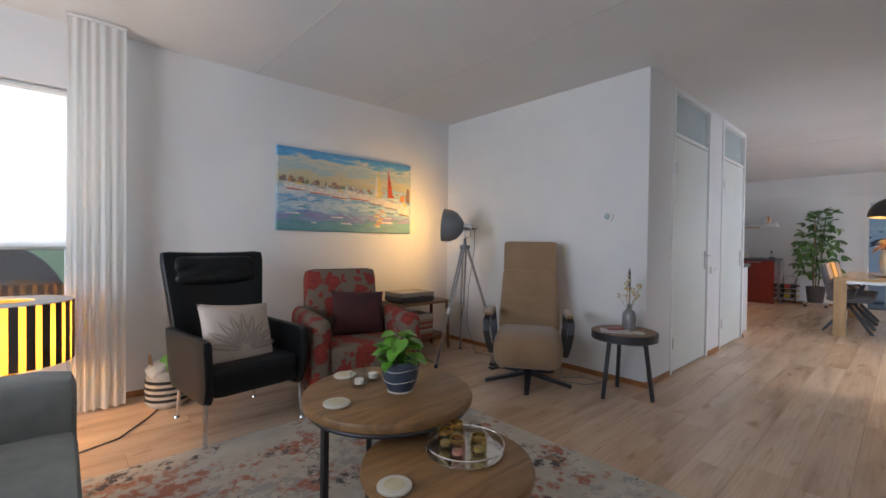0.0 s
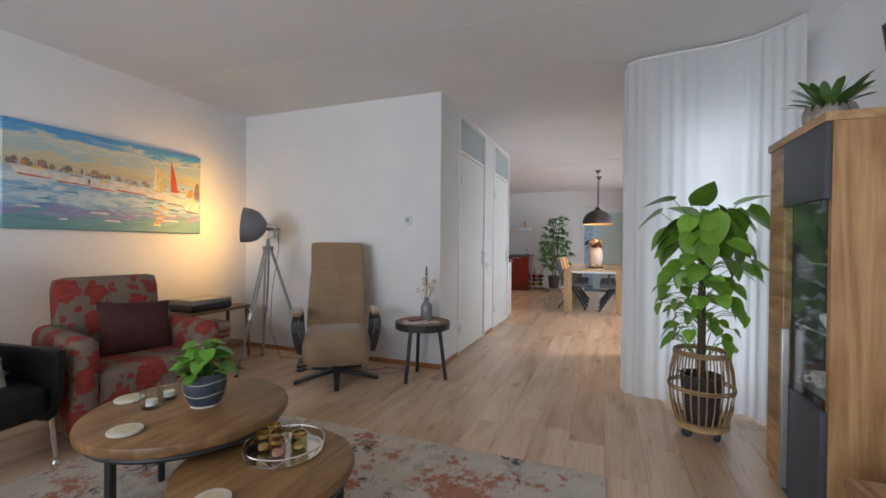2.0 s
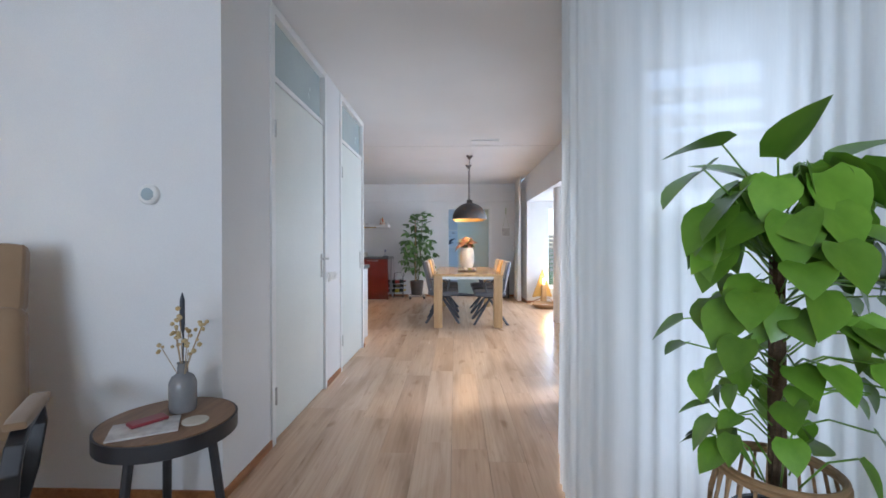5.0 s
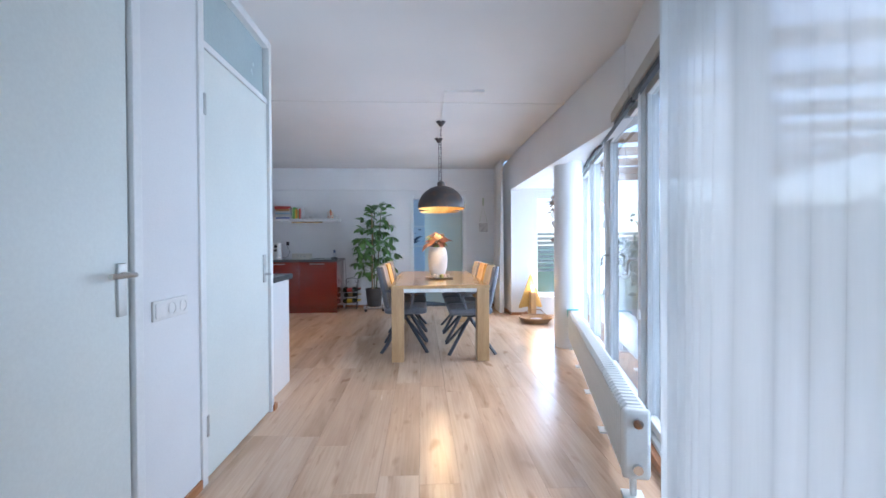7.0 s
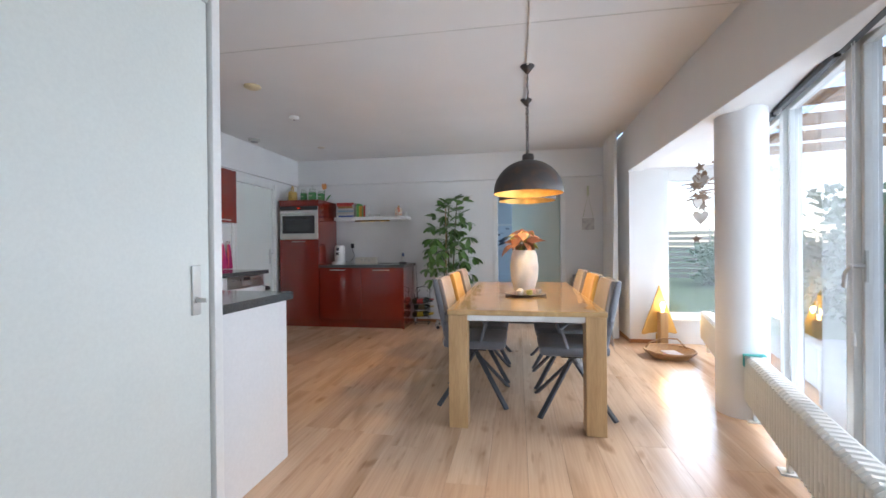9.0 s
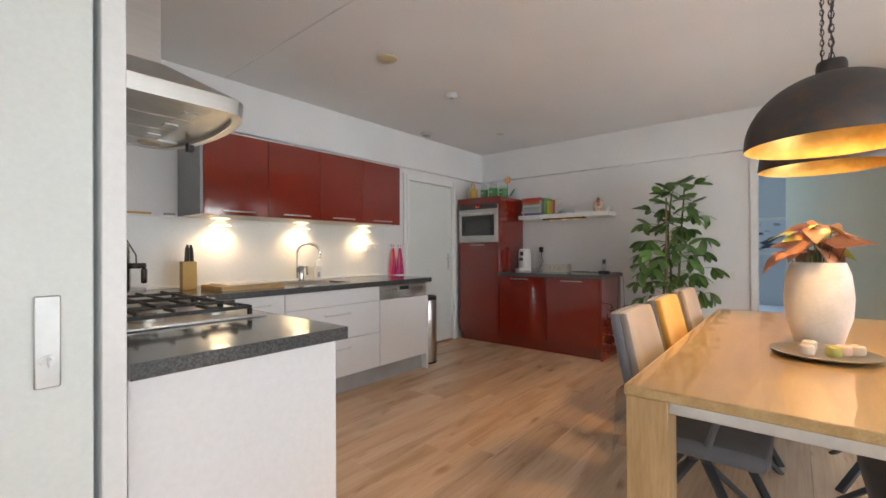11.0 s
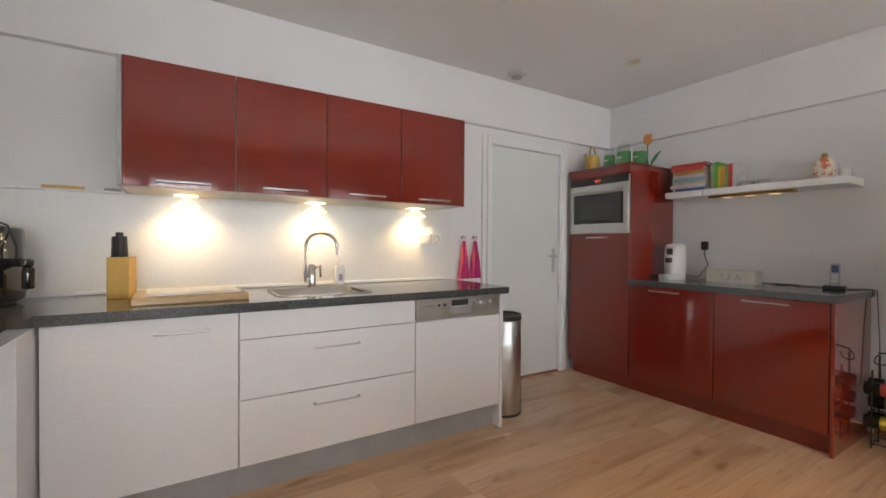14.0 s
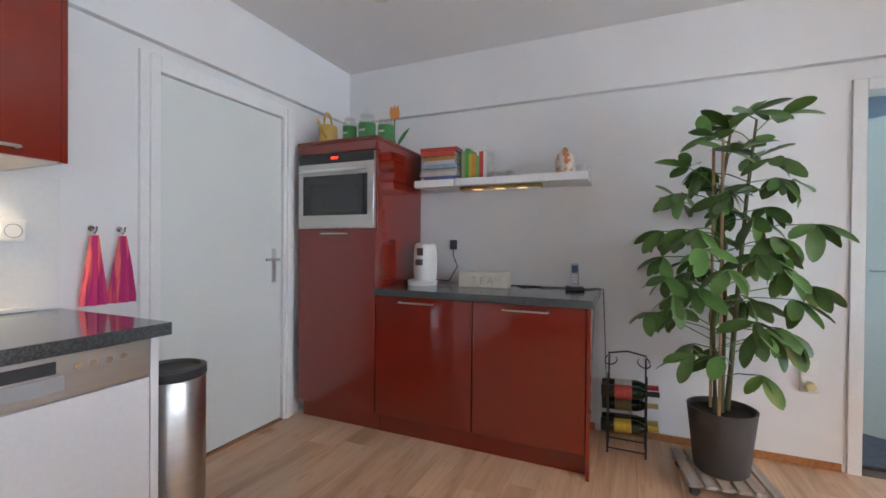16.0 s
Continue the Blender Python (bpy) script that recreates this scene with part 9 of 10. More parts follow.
tube(bm, [(-0.145, 0.0, 0.02), (-0.20, -0.04, 0.015), (-0.235, 0.0, 0.08), (-0.20, 0.02, 0.23), (-0.14, 0.02, 0.335), (-0.05, 0.02, 0.372), (0.05, 0.0, 0.372), (0.13, -0.02, 0.340), (0.175, -0.05, 0.25), (0.178, -0.06, 0.185)], 0.0045, 7)
part("cable", bm, M_BLACK, af, "black cable draped over the top")
hd = thing("cooker_hood", pose(6.482, 2.47, 1.70), "stainless steel chimney cooker hood with rounded front", "cooker hood")
bm = bmesh.new()
out_ = [(0.0, -0.43), (0.40, -0.43)] + [(0.40 + 0.14 * math.sin(a) ** 0.8, -0.43 + 0.86 * (1 - math.cos(a)) / 2) for a in [math.pi * i / 14 for i in range(1, 14)]] + [(0.40, 0.43), (0.0, 0.43)]
b0 = [bm.verts.new((x, y, 0.0)) for x, y in out_]
b1 = [bm.verts.new((x * 1.01, y * 1.01, 0.055)) for x, y in out_]
b2 = [bm.verts.new((x * 0.62, y * 0.45, 0.20)) for x, y in out_]
ins = [bm.verts.new((0.02 + x * 0.90, y * 0.93, 0.0)) for x, y in out_]
up_ = [bm.verts.new((0.02 + x * 0.90, y * 0.93, 0.018)) for x, y in out_]
for a, b in ((b0, b1), (b1, b2), (ins, b0), (up_, ins)):
    for k in range(len(a)):
        j = (k + 1) % len(a)
        bm.faces.new((a[k], a[j], b[j], b[k]))
bm.faces.new(b2)
bm.faces.new(up_[::-1])
part("canopy", bm, M_STEEL, hd, smooth=30)
for k in range(3):
    y0 = -0.385 + k * 0.215
    f_ = boxpart("grease_filter", (0.03, 0.37, y0, y0 + 0.208, 0.006, 0.017), M_ALU, hd, 0.002, "aluminium grease filter")
    boxpart("latch", (0.30, 0.35, y0 + 0.085, y0 + 0.135, 0.001, 0.006), M_STEEL, f_, 0.001)
boxpart("light_panel", (0.03, 0.46, 0.265, 0.385, 0.006, 0.017), M_ALU, hd, 0.002)
bm = bmesh.new()
lathe(bm, [(0, 0.0), (0.045, 0.0), (0.05, 0.006), (0, 0.007)], (0.36, 0.325, 0), 24)
part("hood_light", bm, mat("hood_lens", (0.62, 0.54, 0.38), rough=0.25), hd, "round lamp lens")
boxpart("switch_knob", (0.485, 0.515, 0.205, 0.240, -0.032, 0.010), M_BLACK, hd, 0.004, "black control knob")
boxpart("chimney", (0.0, 0.27, -0.15, 0.15, 0.19, H - 1.70), M_STEEL, hd, 0.003)
bm = bmesh.new()
box(bm, 6.4915, 6.4975, 2.12, 3.0, 0.93, 1.16)
tagged(part("splash_glass", bm, mat("yellowed_glass_panel", (0.50, 0.46, 0.26), (0.54, 0.50, 0.30), 0.08, scale=3)), "yellowish glass splash panel behind the hob", "panel")
for y in (3.28, 3.62):
    s_ = thing("wall_socket", pose(6.491, y, 1.22), "white wall socket beside the cooker", "socket")
    boxpart("plate", (0, 0.012, -0.035, 0.035, -0.045, 0.045), M_WHITEPL, s_, 0.004)
    boxpart("slot", (0.012, 0.0145, -0.02, 0.02, -0.02, 0.02), M_GREYPL, s_, 0.002)

# red tall unit, base units and worktop
tu = thing("tall_cabinet", pose(10.665, 3.24, 0), "glossy dark red tall cabinet housing an oven", "cabinet")
boxpart("body", (0.022, 0.62, 0.001, 0.62, 0.12, 1.842), M_RED, tu, 0.0015)
boxpart("top_panel", (-0.004, 0.62, -0.003, 0.623, 1.843, 1.862), M_RED, tu, 0.0015)
boxpart("plinth", (0.06, 0.075, 0, 0.62, 0, 0.119), M_RED, tu, 0)
f = boxpart("door", (0, 0.02, 0.003, 0.617, 0.125, 1.282), M_RED, tu, 0.0015)
bar_handle("handle", (0, 0.21, 1.25), (0, 0.41, 1.25), (-0.024, 0, 0), M_STEEL, f)
boxpart("top_strip", (0, 0.02, 0.003, 0.617, 1.78, 1.84), M_RED, tu, 0.0015)
ov = thing("oven", pose(10.665, 3.24, 1.285), "built-in stainless steel compact oven with digital clock", "oven")
boxpart("body", (-0.004, 0.021, 0.012, 0.608, 0.0, 0.485), M_STEEL, ov, 0.003)
boxpart("control_strip", (-0.008, -0.004, 0.012, 0.608, 0.425, 0.485), M_BLACK, ov, 0.001, "black control strip")
dr_ = boxpart("oven_door", (-0.012, -0.004, 0.012, 0.608, 0.01, 0.42), M_STEEL, ov, 0.003)
boxpart("window", (-0.015, -0.0122, 0.055, 0.565, 0.085, 0.345), mat("dark_oven_glass", (0.02, 0.02, 0.022), rough=0.05, coat=0.5, rvar=0.02), dr_, 0.002, "dark oven window")
boxpart("inner_window", (-0.0165, -0.0152, 0.12, 0.50, 0.115, 0.285), mat("grey_oven_glass", (0.055, 0.056, 0.058), rough=0.10), dr_, 0.001)
boxpart("handle", (-0.052, -0.036, 0.04, 0.58, 0.362, 0.382), M_CHROME, dr_, 0.004, "polished bar handle")
for y in (0.07, 0.55):
    boxpart("handle_stud", (-0.037, -0.011, y - 0.008, y + 0.008, 0.366, 0.378), M_CHROME, dr_, 0.002)
words("00:21", 0.028, pose(-0.0088, 0.31, 0.456, 90, 0, -90), glow("red_clock", (1, 0.06, 0.02), 1.2), ov, "clock_digits", 0.0003)
for k, (y0, y1, hy) in enumerate(((1.99, 2.60, (2.18, 2.42)), (2.60, 3.238, (2.84, 3.06)))):
    ob = thing("base_cabinet", pose(10.665, 0, 0), "glossy dark red base cabinet", "cabinet", "red base cabinets")
    boxpart("body", (0.022, 0.62, y0 + 0.001, y1 - 0.001, 0.12, 0.868), M_RED, ob, 0.0015)
    boxpart("plinth", (0.06, 0.075, y0, y1, 0, 0.119), M_RED, ob, 0)
    f = boxpart("door", (0, 0.02, y0 + 0.003, y1 - 0.003, 0.125, 0.864), M_RED, ob, 0.0015)
    bar_handle("handle", (0, hy[0], 0.835), (0, hy[1], 0.835), (-0.024, 0, 0), M_STEEL, f)
bm = bmesh.new()
box(bm, 10.660, 11.29, 1.968, 1.988, 0, 0.868)
tagged(part("end_panel", bm, M_RED, bevel=0.0015), "glossy red end panel of the base units", "panel")
bm = bmesh.new()
box(bm, 10.64, EAST - 0.001, 1.955, 3.237, 0.869, 0.911)
tagged(part("worktop", bm, M_GRAN, bevel=0.003), "dark speckled worktop on the red cabinets", "worktop")

# wall shelf with books
ws = thing("wall_shelf", pose(0, 0, 1.575), "white floating wall shelf with a brass strip lamp below", "shelf")
boxpart("board", (11.02, EAST, 2.02, 2.86, 0, 0.048), M_TRIM, ws, 0.002)
boxpart("board", (11.02, EAST, 2.866, 3.16, 0, 0.048), M_TRIM, ws, 0.002)
boxpart("light_strip", (11.06, 11.13, 2.30, 2.84, -0.022, -0.001), M_GOLD, ws, 0.004, "slim brass strip lamp")
for y in (2.42, 2.57, 2.72):
    boxpart("spot", (11.07, 11.12, y - 0.03, y + 0.03, -0.0245, -0.0222), glow("shelf_light_glow", (1, 0.75, 0.35), 0.35) if y == 2.42 else bpy.data.materials["shelf_light_glow"], ws, 0)
cols = [(0.45, 0.05, 0.04), (0.55, 0.08, 0.05), (0.50, 0.30, 0.10), (0.60, 0.58, 0.54), (0.30, 0.42, 0.50), (0.55, 0.50, 0.42), (0.62, 0.60, 0.56), (0.12, 0.16, 0.42)]
covers = [mat("book_cover_%d" % i, c, tuple(v * 0.8 for v in c), 0.5, scale=20) for i, c in enumerate(cols)]
rnd = random.Random(6)
z = 1.6235
for i in range(8):
    h = rnd.uniform(0.018, 0.032)
    b_ = thing("book", pose(11.155 + rnd.uniform(-0.025, 0.025), 2.99 + rnd.uniform(-0.012, 0.012), z, 0, 0, rnd.uniform(-6, 6)), "hardback cookery book in a flat pile", "book", "piled books")
    hw = rnd.uniform(0.12, 0.145)
    bm = bmesh.new()
    box(bm, -0.095, 0.095, -hw, hw, 0, 0.003)
    box(bm, -0.095, 0.095, -hw, hw, h - 0.003, h)
    box(bm, -0.095, -0.091, -hw, hw, 0.003, h - 0.003)
    part("cover", bm, covers[7 - i] if i < 8 else covers[0], b_)
    boxpart("pages", (-0.0905, 0.09, -hw + 0.005, hw - 0.005, 0.0031, h - 0.0031), M_PAPER, b_, 0)
    z += h + 0.0006
cols2 = [(0.30, 0.38, 0.20), (0.10, 0.38, 0.08), (0.62, 0.48, 0.05), (0.65, 0.28, 0.04), (0.20, 0.40, 0.12), (0.55, 0.06, 0.05), (0.62, 0.60, 0.56)]
y = 2.84
for i, c in enumerate(cols2):
    w_ = rnd.uniform(0.018, 0.030)
    hh = rnd.uniform(0.15, 0.21)
    b_ = thing("book", pose(11.17, y - w_, 1.6235), "upright cookery book on the wall shelf", "book", "upright books")
    mt = mat("spine_%d" % i, c, tuple(v * 0.8 for v in c), 0.5, scale=20)
    bm = bmesh.new()
    box(bm, -0.08, 0.08, 0, 0.002, 0, hh)
    box(bm, -0.08, 0.08, w_ - 0.002, w_, 0, hh)
    box(bm, -0.08, -0.077, 0.002, w_ - 0.002, 0, hh)
    part("cover", bm, mt, b_)
    boxpart("pages", (-0.0765, 0.076, 0.0021, w_ - 0.0021, 0.003, hh - 0.004), M_PAPER, b_, 0)
    y -= w_ + 0.001
for yy in (2.60, 2.50):
    bm = bmesh.new()
    lathe(bm, [(0, 0), (0.04, 0), (0.046, 0.012), (0.04, 0.04), (0.034, 0.042), (0, 0.036)], seg=22)
    tagged(part("tin", bm, M_STEEL, m=pose(11.13, yy, 1.6235)), "small round steel tin on the shelf", "tin", "shelf tins")
tpot = thing("jar", pose(11.15, 2.17, 1.6235), "flowered porcelain jar with a gilt knob", "jar")
bm = bmesh.new()
lathe(bm, [(0, 0), (0.05, 0), (0.055, 0.01), (0.058, 0.10), (0.045, 0.13), (0.03, 0.138), (0, 0.14)], seg=28)
part("body", bm, mat("flowered_porcelain", (0.68, 0.62, 0.50), (0.60, 0.16, 0.08), 0.2, scale=32, spread=(0.52, 0.6)), tpot)
bm = bmesh.new()
lathe(bm, [(0, 0.139), (0.012, 0.14), (0.02, 0.155), (0.01, 0.172), (0, 0.175)], seg=16)
part("knob", bm, M_GOLD, tpot, "gilt knob")
bm = bmesh.new()
lathe(bm, [(0, 0), (0.03, 0), (0.034, 0.06), (0.030, 0.06), (0.027, 0.01), (0, 0.008)], seg=20)
tube(bm, [(0, -0.033, 0.05), (0, -0.055, 0.045), (0, -0.05, 0.02), (0, -0.031, 0.015)], 0.004, 6)
tagged(part("cup", bm, M_CHINA, m=pose(11.17, 2.07, 1.6235)), "small white cup beside the flowered jar", "cup")

# on the red worktop
cm = thing("coffee_maker", pose(11.02, 3.08, 0.911), "white pod coffee maker with two dark displays", "coffee maker")
bm = bmesh.new()
lathe(bm, [(0, 0), (0.095, 0), (0.10, 0.01), (0.10, 0.03), (0.09, 0.036), (0, 0.036)], (-0.02, 0, 0), 32)
part("drip_tray", bm, M_WHITEPL, cm)
bm = bmesh.new()
lathe(bm, [(0, 0.034), (0.075, 0.034), (0.08, 0.10), (0.078, 0.22), (0.072, 0.272), (0.055, 0.285), (0, 0.288)], (0.02, 0, 0), 32)
part("body", bm, M_WHITEPL, cm)
boxpart("display", (-0.0665, -0.055, -0.022, 0.022, 0.20, 0.25), M_BLACK, cm, 0.002, "dark display window")
boxpart("spout", (-0.09, -0.055, -0.02, 0.02, 0.135, 0.175), M_DKGREY, cm, 0.004)
boxpart("drip_grid", (-0.11, -0.045, -0.05, 0.05, 0.0362, 0.039), M_STEEL, cm, 0.001)
bm = bmesh.new()
tube(bm, [(0.09, -0.02, 0.03), (0.16, -0.12, 0.02), (0.22, -0.16, 0.12), (0.28, -0.10, 0.20), (0.298, -0.10, 0.26)], 0.004, 6)
part("cable", bm, M_BLACK, cm)
boxpart("wall_plug", (0.27, 0.30, -0.125, -0.075, 0.24, 0.31), M_DKGREY, cm, 0.006)
te = thing("tea_box", pose(11.07, 2.66, 0.911, 0, 0, 2), "white wooden tea box lettered in relief", "box")
boxpart("box", (-0.06, 0.06, -0.16, 0.16, 0, 0.085), M_CREAM, te, 0.003)
boxpart("lid", (-0.062, 0.062, -0.162, 0.162, 0.086, 0.096), M_CREAM, te, 0.002)
words("T E A", 0.062, pose(-0.0612, 0, 0.044, 90, 0, -90), M_GREYPL, te, "lettering", 0.0012)
bm = bmesh.new()
box(bm, -0.012, 0.012, -0.05, 0.05, 0, 0.02)
for k in range(3):
    box(bm, -0.03, 0.03, 0.06 + k * 0.05, 0.10 + k * 0.05, 0, 0.035)
tagged(part("power_strip", bm, M_WHITEPL, bevel=0.004, m=pose(11.24, 2.62, 0.911)), "white power strip with plugs behind the tea box", "power strip")
ph = thing("telephone", pose(11.12, 2.10, 0.911, 0, 0, 10), "silver cordless telephone standing in its black base", "telephone")
boxpart("base", (-0.05, 0.05, -0.055, 0.055, 0, 0.025), M_BLACK, ph, 0.008)
bm = bmesh.new()
box(bm, -0.013, 0.013, -0.024, 0.024, 0, 0.15)
hs_ = part("handset", bm, mat("silver_plastic", (0.45, 0.46, 0.48), rough=0.35), ph, bevel=0.008, m=pose(0, 0, 0.018, 0, 10, 0))
boxpart("screen", (-0.0145, -0.0132, -0.017, 0.017, 0.09, 0.135), mat("blue_screen", (0.08, 0.12, 0.25), rough=0.2), hs_, 0.001)
for k in range(9):
    boxpart("key", (-0.0145, -0.0132, -0.016 + (k % 3) * 0.0115, -0.007 + (k % 3) * 0.0115, 0.03 + (k // 3) * 0.018, 0.041 + (k // 3) * 0.018), M_WHITEPL, hs_, 0.001)
bm = bmesh.new()
tube(bm, [(11.16, 2.14, 0.915), (11.22, 2.22, 0.915), (11.15, 2.30, 0.915), (11.24, 2.36, 0.915), (11.14, 2.42, 0.915), (11.22, 2.48, 0.915), (11.18, 2.40, 0.916), (11.25, 2.32, 0.915), (11.24, 2.56, 0.915)], 0.0028, 6)
tagged(part("cable", bm, M_DKGREY), "thin dark cable curled on the worktop", "cable")
bm = bmesh.new()
tube(bm, [(11.17, 2.06, 0.915), (11.28, 1.99, 0.916), (11.30, 1.945, 0.91), (11.30, 1.935, 0.7), (11.31, 1.92, 0.3), (11.31, 1.75, 0.12)], 0.0028, 6)
tagged(part("cable", bm, M_DKGREY), "telephone cable running down the wall", "cable")

# on the tall cabinet
TOPZ = 1.8625
wc = thing("watering_can", pose(10.80, 3.72, TOPZ, 0, 0, 200), "yellow watering can with a round handle", "watering can")
M_YEL = mat("yellow_enamel", (0.62, 0.40, 0.08), (0.56, 0.35, 0.06), 0.35, scale=6)
bm = bmesh.new()
lathe(bm, [(0, 0), (0.06, 0), (0.065, 0.01), (0.062, 0.13), (0.05, 0.14), (0, 0.14)], seg=28)
part("body", bm, M_YEL, wc)
bm = bmesh.new()
tube(bm, [(0.055, 0, 0.05), (0.11, 0, 0.06), (0.17, 0, 0.11), (0.20, 0, 0.12)], [0.012, 0.010, 0.008, 0.011], 10)
part("spout", bm, M_YEL, wc)
bm = bmesh.new()
tube(bm, [(0.03 + 0.08 * math.cos(a) - 0.03, 0, 0.14 + 0.085 * math.sin(a)) for a in [math.pi * (i / 12 * 1.15 - 0.05) for i in range(13)]], 0.008, 8)
part("handle", bm, M_YEL, wc)
M_GRN = mat("green_label", (0.06, 0.24, 0.07), (0.05, 0.20, 0.06), 0.45, scale=8)
for x, y, r, h, top in ((10.80, 3.54, 0.045, 0.16, "lid"), (10.80, 3.40, 0.055, 0.17, "spire"), (10.84, 3.28, 0.05, 0.15, "open")):
    j = thing("storage_jar", pose(x, y, TOPZ), "glass storage jar with a green lettered band", "jar", "jars on the cabinet")
    bm = bmesh.new()
    lathe(bm, [(0, 0), (r, 0), (r, h * 0.78), (r * 0.8, h * 0.86), (r * 0.8, h), (r * 0.74, h), (r * 0.74, h * 0.86), (r * 0.93, h * 0.77), (r * 0.93, 0.008), (0, 0.008)], seg=26)
    part("glass", bm, M_JAR, j)
    bm = bmesh.new()
    lathe(bm, [(r + 0.0008, 0.004), (r + 0.0025, 0.006), (r + 0.0025, h * 0.68), (r + 0.0008, h * 0.70)], seg=26)
    part("label_band", bm, M_GRN, j, "green printed band")
    boxpart("label_text", (-r - 0.0042, -r - 0.0026, -r * 0.4, r * 0.4, h * 0.36, h * 0.44), M_CREAM, j, 0, "unreadable white line of text")
    if top != "open":
        bm = bmesh.new()
        lathe(bm, [(0, h + 0.001), (r * 0.85, h + 0.001), (r * 0.85, h + 0.012), (r * 0.3, h + 0.02), (r * 0.22, h + (0.05 if top == "spire" else 0.028)), (0, h + (0.055 if top == "spire" else 0.03))], seg=22)
        part("lid", bm, M_JAR, j)
tul = thing("tulip_ornament", pose(10.98, 3.30, TOPZ), "painted wooden tulip with green leaves", "ornament")
bm = bmesh.new()
plate(bm, [(-0.035, 0.20), (-0.04, 0.235), (-0.03, 0.285), (-0.012, 0.265), (0, 0.29), (0.012, 0.265), (0.03, 0.285), (0.04, 0.235), (0.025, 0.195), (0, 0.185)], 0.012, axis=0)
part("flower", bm, mat("orange_paint", (0.70, 0.28, 0.08), (0.62, 0.24, 0.06), 0.45), tul, bevel=0.003)
bm = bmesh.new()
rod(bm, (0.006, 0, 0), (0.006, 0, 0.19), 0.005, seg=8)
part("stem", bm, M_GRN, tul)
for s in (-1, 1):
    bm = bmesh.new()
    plate(bm, [(s * 0.005, 0.0), (s * 0.05, 0.05), (s * 0.10, 0.12), (s * 0.05, 0.09), (s * 0.012, 0.04)], 0.01, axis=0)
    part("leaf", bm, M_GRN, tul, bevel=0.002, m=pose(0.002, -0.02, 0))

# bin, wine rack
bn_ = thing("waste_bin", pose(9.52, 3.44, 0), "tall brushed steel waste bin with black rim", "bin")
bm = bmesh.new()
lathe(bm, [(0, 0.015), (0.118, 0.015), (0.12, 0.02), (0.12, 0.655), (0.117, 0.66), (0, 0.66)], seg=40)
part("body", bm, M_STEEL, bn_)
bm = bmesh.new()
lathe(bm, [(0.121, 0.66), (0.124, 0.665), (0.122, 0.695), (0.105, 0.70), (0.10, 0.685), (0, 0.672)], seg=40)
part("rim", bm, M_BLACK, bn_)
bm = bmesh.new()
lathe(bm, [(0, 0), (0.122, 0), (0.122, 0.016), (0, 0.016)], seg=40)
part("base", bm, M_BLACK, bn_)
wr = thing("wine_rack", pose(11.10, 1.80, 0), "black wrought-iron wine rack with scrolled top", "wine rack")
for y in (-0.10, 0.10):
    for x in (-0.07, 0.07):
        bm = bmesh.new()
        rod(bm, (x, y, 0), (x, y, 0.46 if x < 0 else 0.50), 0.005, seg=8)
        part("upright", bm, M_IRON, wr)
bm = bmesh.new()
tube(bm, [(0.07, -0.10, 0.50), (0.07, -0.105, 0.54), (0.07, 0, 0.56), (0.07, 0.105, 0.54), (0.07, 0.10, 0.50)], 0.005, 8)
for s in (-1, 1):
    tube(bm, [(0.07, s * (0.10 - 0.05 * t * math.cos(t * 7)), 0.50 + 0.03 * math.sin(t * 7)) for t in [i / 12 for i in range(13)]], 0.004, 6)
part("scroll", bm, M_IRON, wr)
for z in (0.03, 0.13, 0.23, 0.33):
    bm = bmesh.new()
    for y in (-0.10, 0.10):
        tube(bm, [(-0.085, y, z), (-0.042, y, z - 0.02), (0, y, z), (0.042, y, z - 0.02), (0.085, y, z)], 0.004, 6)
    for x in (-0.07, 0.07):
        rod(bm, (x, -0.10, z), (x, 0.10, z), 0.004, seg=6)
    part("cradle", bm, M_IRON, wr)
M_BOTG = mat("dark_green_glass", (0.008, 0.02, 0.008), rough=0.06, coat=0.6, rvar=0.02)
for k, (y, z, lab, cap) in enumerate(((0.045, 0.36, (0.60, 0.58, 0.54), (0.35, 0.03, 0.03)), (-0.05, 0.35, (0.55, 0.08, 0.06), (0.03, 0.03, 0.03)), (0.045, 0.255, (0.25, 0.18, 0.08), (0.5, 0.4, 0.2)), (-0.05, 0.155, (0.65, 0.5, 0.05), (0.66, 0.48, 0.06)), (0.045, 0.155, (0.06, 0.06, 0.06), (0.6, 0.45, 0.08)))):
    wb = thing("wine_bottle", pose(11.10 + y * 0.9, 1.935, z - 0.005, 87, 0, 0), "dark green wine bottle lying in the rack", "bottle", "wine bottles")
    bm = bmesh.new()
    lathe(bm, [(0, 0), (0.036, 0), (0.038, 0.006), (0.038, 0.19), (0.03, 0.215), (0.014, 0.245), (0.014, 0.30), (0, 0.30)], seg=22)
    part("glass", bm, M_BOTG, wb)
    bm = bmesh.new()
    lathe(bm, [(0.0384, 0.07), (0.0388, 0.071), (0.0388, 0.16), (0.0384, 0.161)], seg=22)
    part("label", bm, mat("wine_label_%d" % k, lab, tuple(v * 0.7 for v in lab), 0.6, scale=30), wb, "paper bottle label")
    bm = bmesh.new()
    lathe(bm, [(0.0146, 0.245), (0.015, 0.25), (0.015, 0.301), (0, 0.302)], seg=16)
    part("capsule", bm, mat("capsule_%d" % k, cap, rough=0.35), wb, "foil capsule")

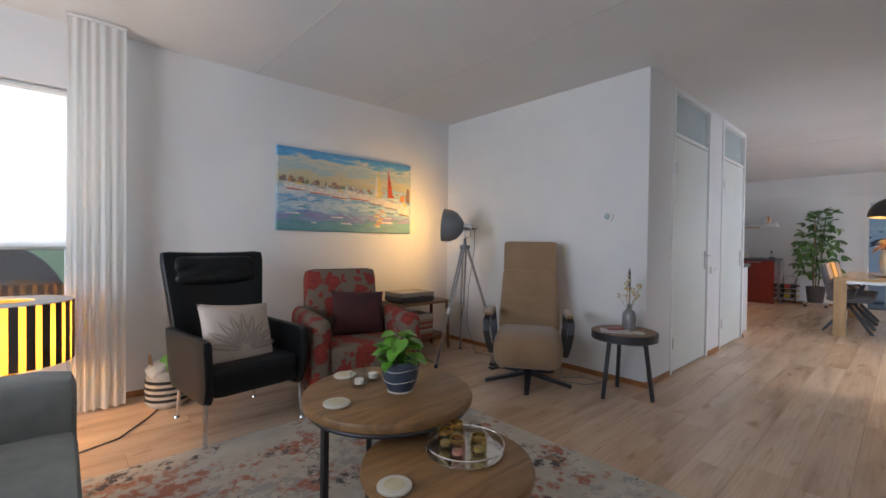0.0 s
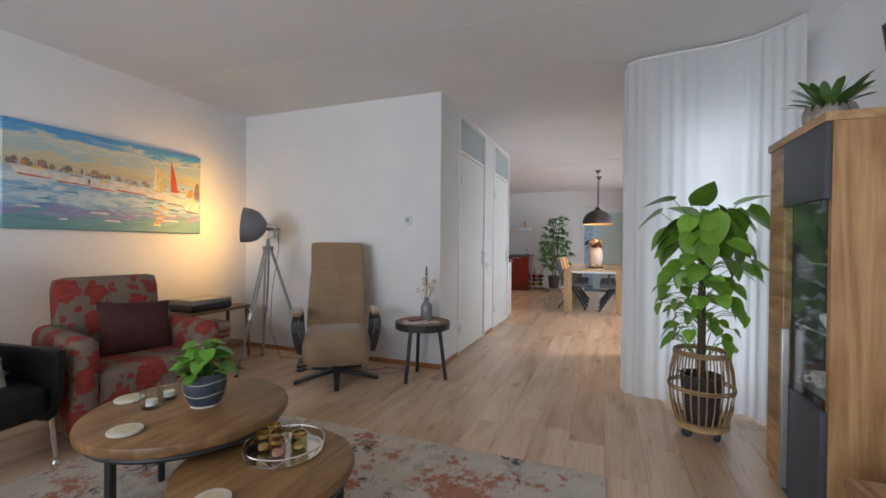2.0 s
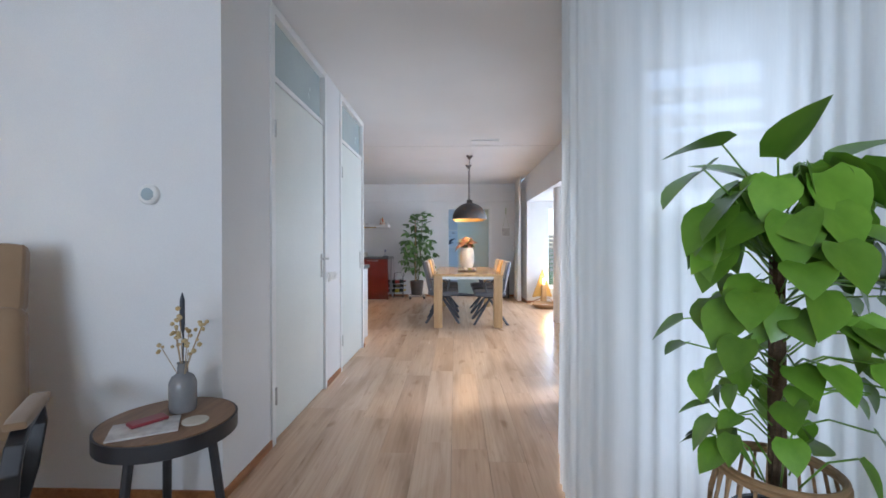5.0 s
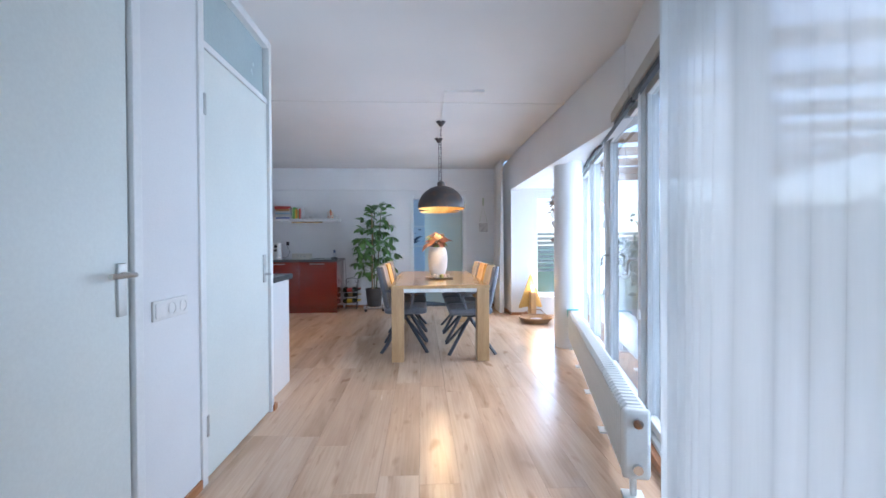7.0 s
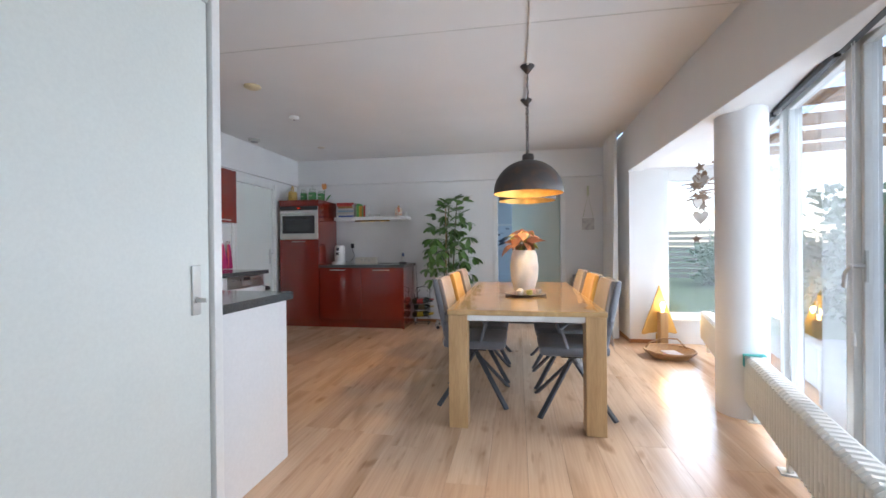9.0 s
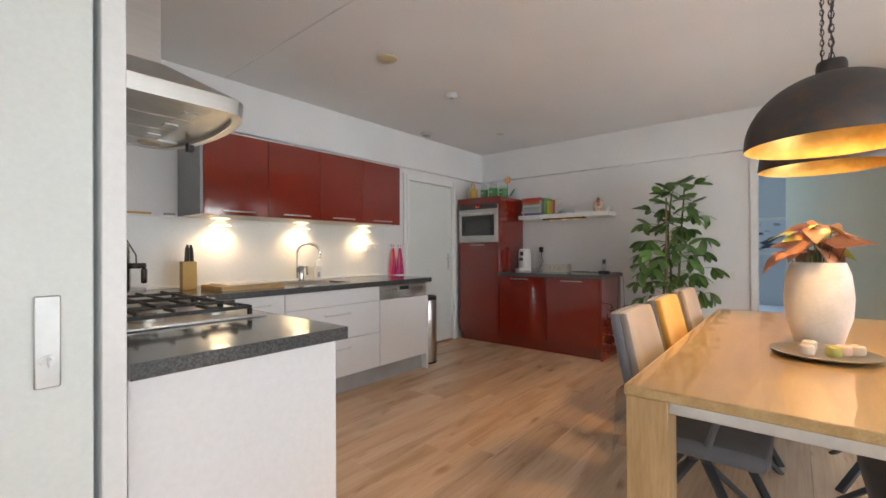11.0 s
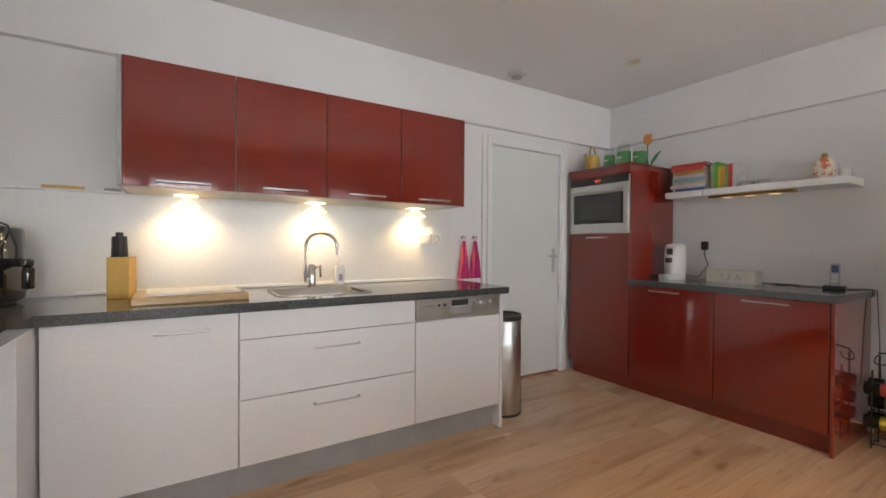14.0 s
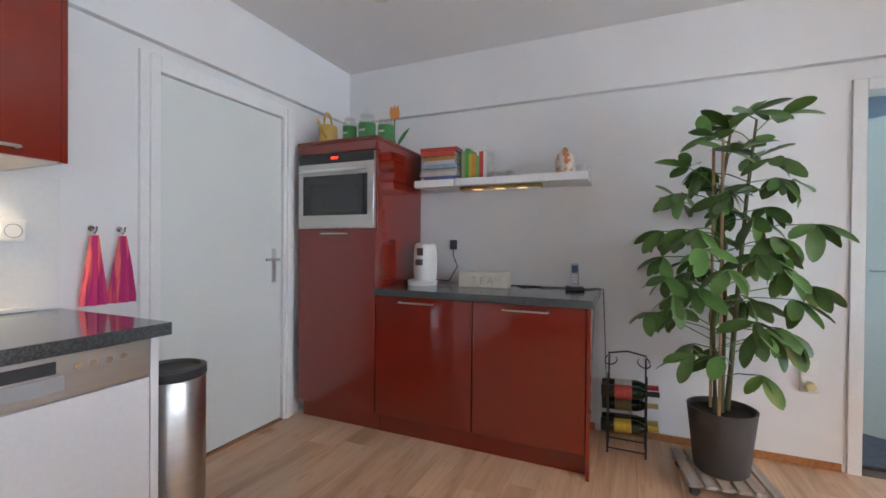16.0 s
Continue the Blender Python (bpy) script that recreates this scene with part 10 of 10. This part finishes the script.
# ceiling pieces
for nm, x, y, r, h, c, lab in (("ceiling_rosette", 8.25, 2.64, 0.07, 0.02, (0.62, 0.52, 0.32), "yellowed round ceiling rosette"), ("smoke_detector", 9.10, 2.73, 0.05, 0.035, (0.72, 0.72, 0.72), "white round smoke detector on the ceiling"), ("ceiling_vent", 9.865, 3.715, 0.075, 0.025, (0.55, 0.54, 0.50), "round white ventilation valve in the ceiling"), ("ceiling_rosette", 10.445, 3.08, 0.05, 0.012, (0.68, 0.62, 0.52), "small cream blanking plate on the ceiling")):
    ob = thing(nm, pose(x, y, H), lab, nm.replace("_", " "))
    bm = bmesh.new()
    lathe(bm, [(0, -h), (r * 0.8, -h), (r, -h * 0.6), (r, 0), (0, 0)], seg=30)
    part("cover", bm, mat(nm + "_paint", c, tuple(v * 0.92 for v in c), 0.5, scale=9), ob)
    if nm == "ceiling_vent":
        bm = bmesh.new()
        lathe(bm, [(0, -h - 0.018), (r * 0.55, -h - 0.016), (r * 0.6, -h - 0.006), (0, -h - 0.001)], seg=26)
        part("disc", bm, M_GREYPL, ob)
    if nm == "smoke_detector":
        bm = bmesh.new()
        lathe(bm, [(0, -h - 0.006), (r * 0.3, -h - 0.005), (r * 0.3, -h + 0.001)], seg=20)
        part("test_button", bm, M_GREYPL, ob)


# ---- floor planks ----
def planks():
    length, width, gap = 1.40, 0.20, 0.0012
    bm = bmesh.new()
    box(bm, 0, length - gap, 0, width - gap, 0, 0.008)
    whole = mesh_of("plank", bm, M_OAKFLOOR, 0)
    u = Vector((math.cos(radians(FA)), math.sin(radians(FA)), 0))
    nrm = Vector((-u.y, u.x, 0))
    rnd = random.Random(4)
    row, y = 0, -2.05
    while y < NORTH:
        x = WEST - rnd.random() * 1.3
        while x < EAST + 0.05:
            cx, cy = x + length / 2, y + width / 2
            keep = not (3.7 < x and x + length < 6.4 and y > 1.7)
            d = [nrm.dot(Vector((px, py, 0)) - Vector((FX, FY, 0))) for px in (x, x + length) for py in (y, y + width)]
            below = max(d) < -0.05
            if x > 3.66 and below:
                keep = False
            if x <= 3.66 and y + width < SOUTH + 0.02:
                keep = False
            if keep and x < EAST - 0.03 and x + length > WEST + 0.03:
                cut = x < WEST or x + length > EAST or (x > 3.66 and min(d) < -0.05) or (x <= 3.66 < x + length and y < -0.2)
                if cut:
                    b2 = bmesh.new()
                    box(b2, 0, length - gap, 0, width - gap, 0, 0.008)
                    if x < WEST or x + length > EAST:
                        side = WEST if x < WEST else EAST
                        bmesh.ops.bisect_plane(b2, geom=b2.verts[:] + b2.edges[:] + b2.faces[:], plane_co=(side - x, 0, 0), plane_no=(1, 0, 0), clear_inner=x < WEST, clear_outer=x >= WEST)
                    if 3.66 - length < x <= 3.66 and y < -0.2:
                        bmesh.ops.bisect_plane(b2, geom=b2.verts[:] + b2.edges[:] + b2.faces[:], plane_co=(3.70 - x, 0, 0), plane_no=(1, 0, 0), clear_outer=True)
                    elif x > 3.66 and min(d) < -0.05:
                        p = Vector((FX, FY, 0)) - 0.05 * nrm - Vector((x, y, 0))
                        bmesh.ops.bisect_plane(b2, geom=b2.verts[:] + b2.edges[:] + b2.faces[:], plane_co=p, plane_no=nrm, clear_inner=True)
                    me = mesh_of("plank", b2, M_OAKFLOOR, 0)
                else:
                    me = whole
                ob = new("plank", me)
                ob.parent = floor
                ob.matrix_parent_inverse = Matrix.Translation((0, 0, 0.158))
                ob.matrix_basis = pose(x, y, -0.008)
            x += length
        y += width
        row += 1


planks()
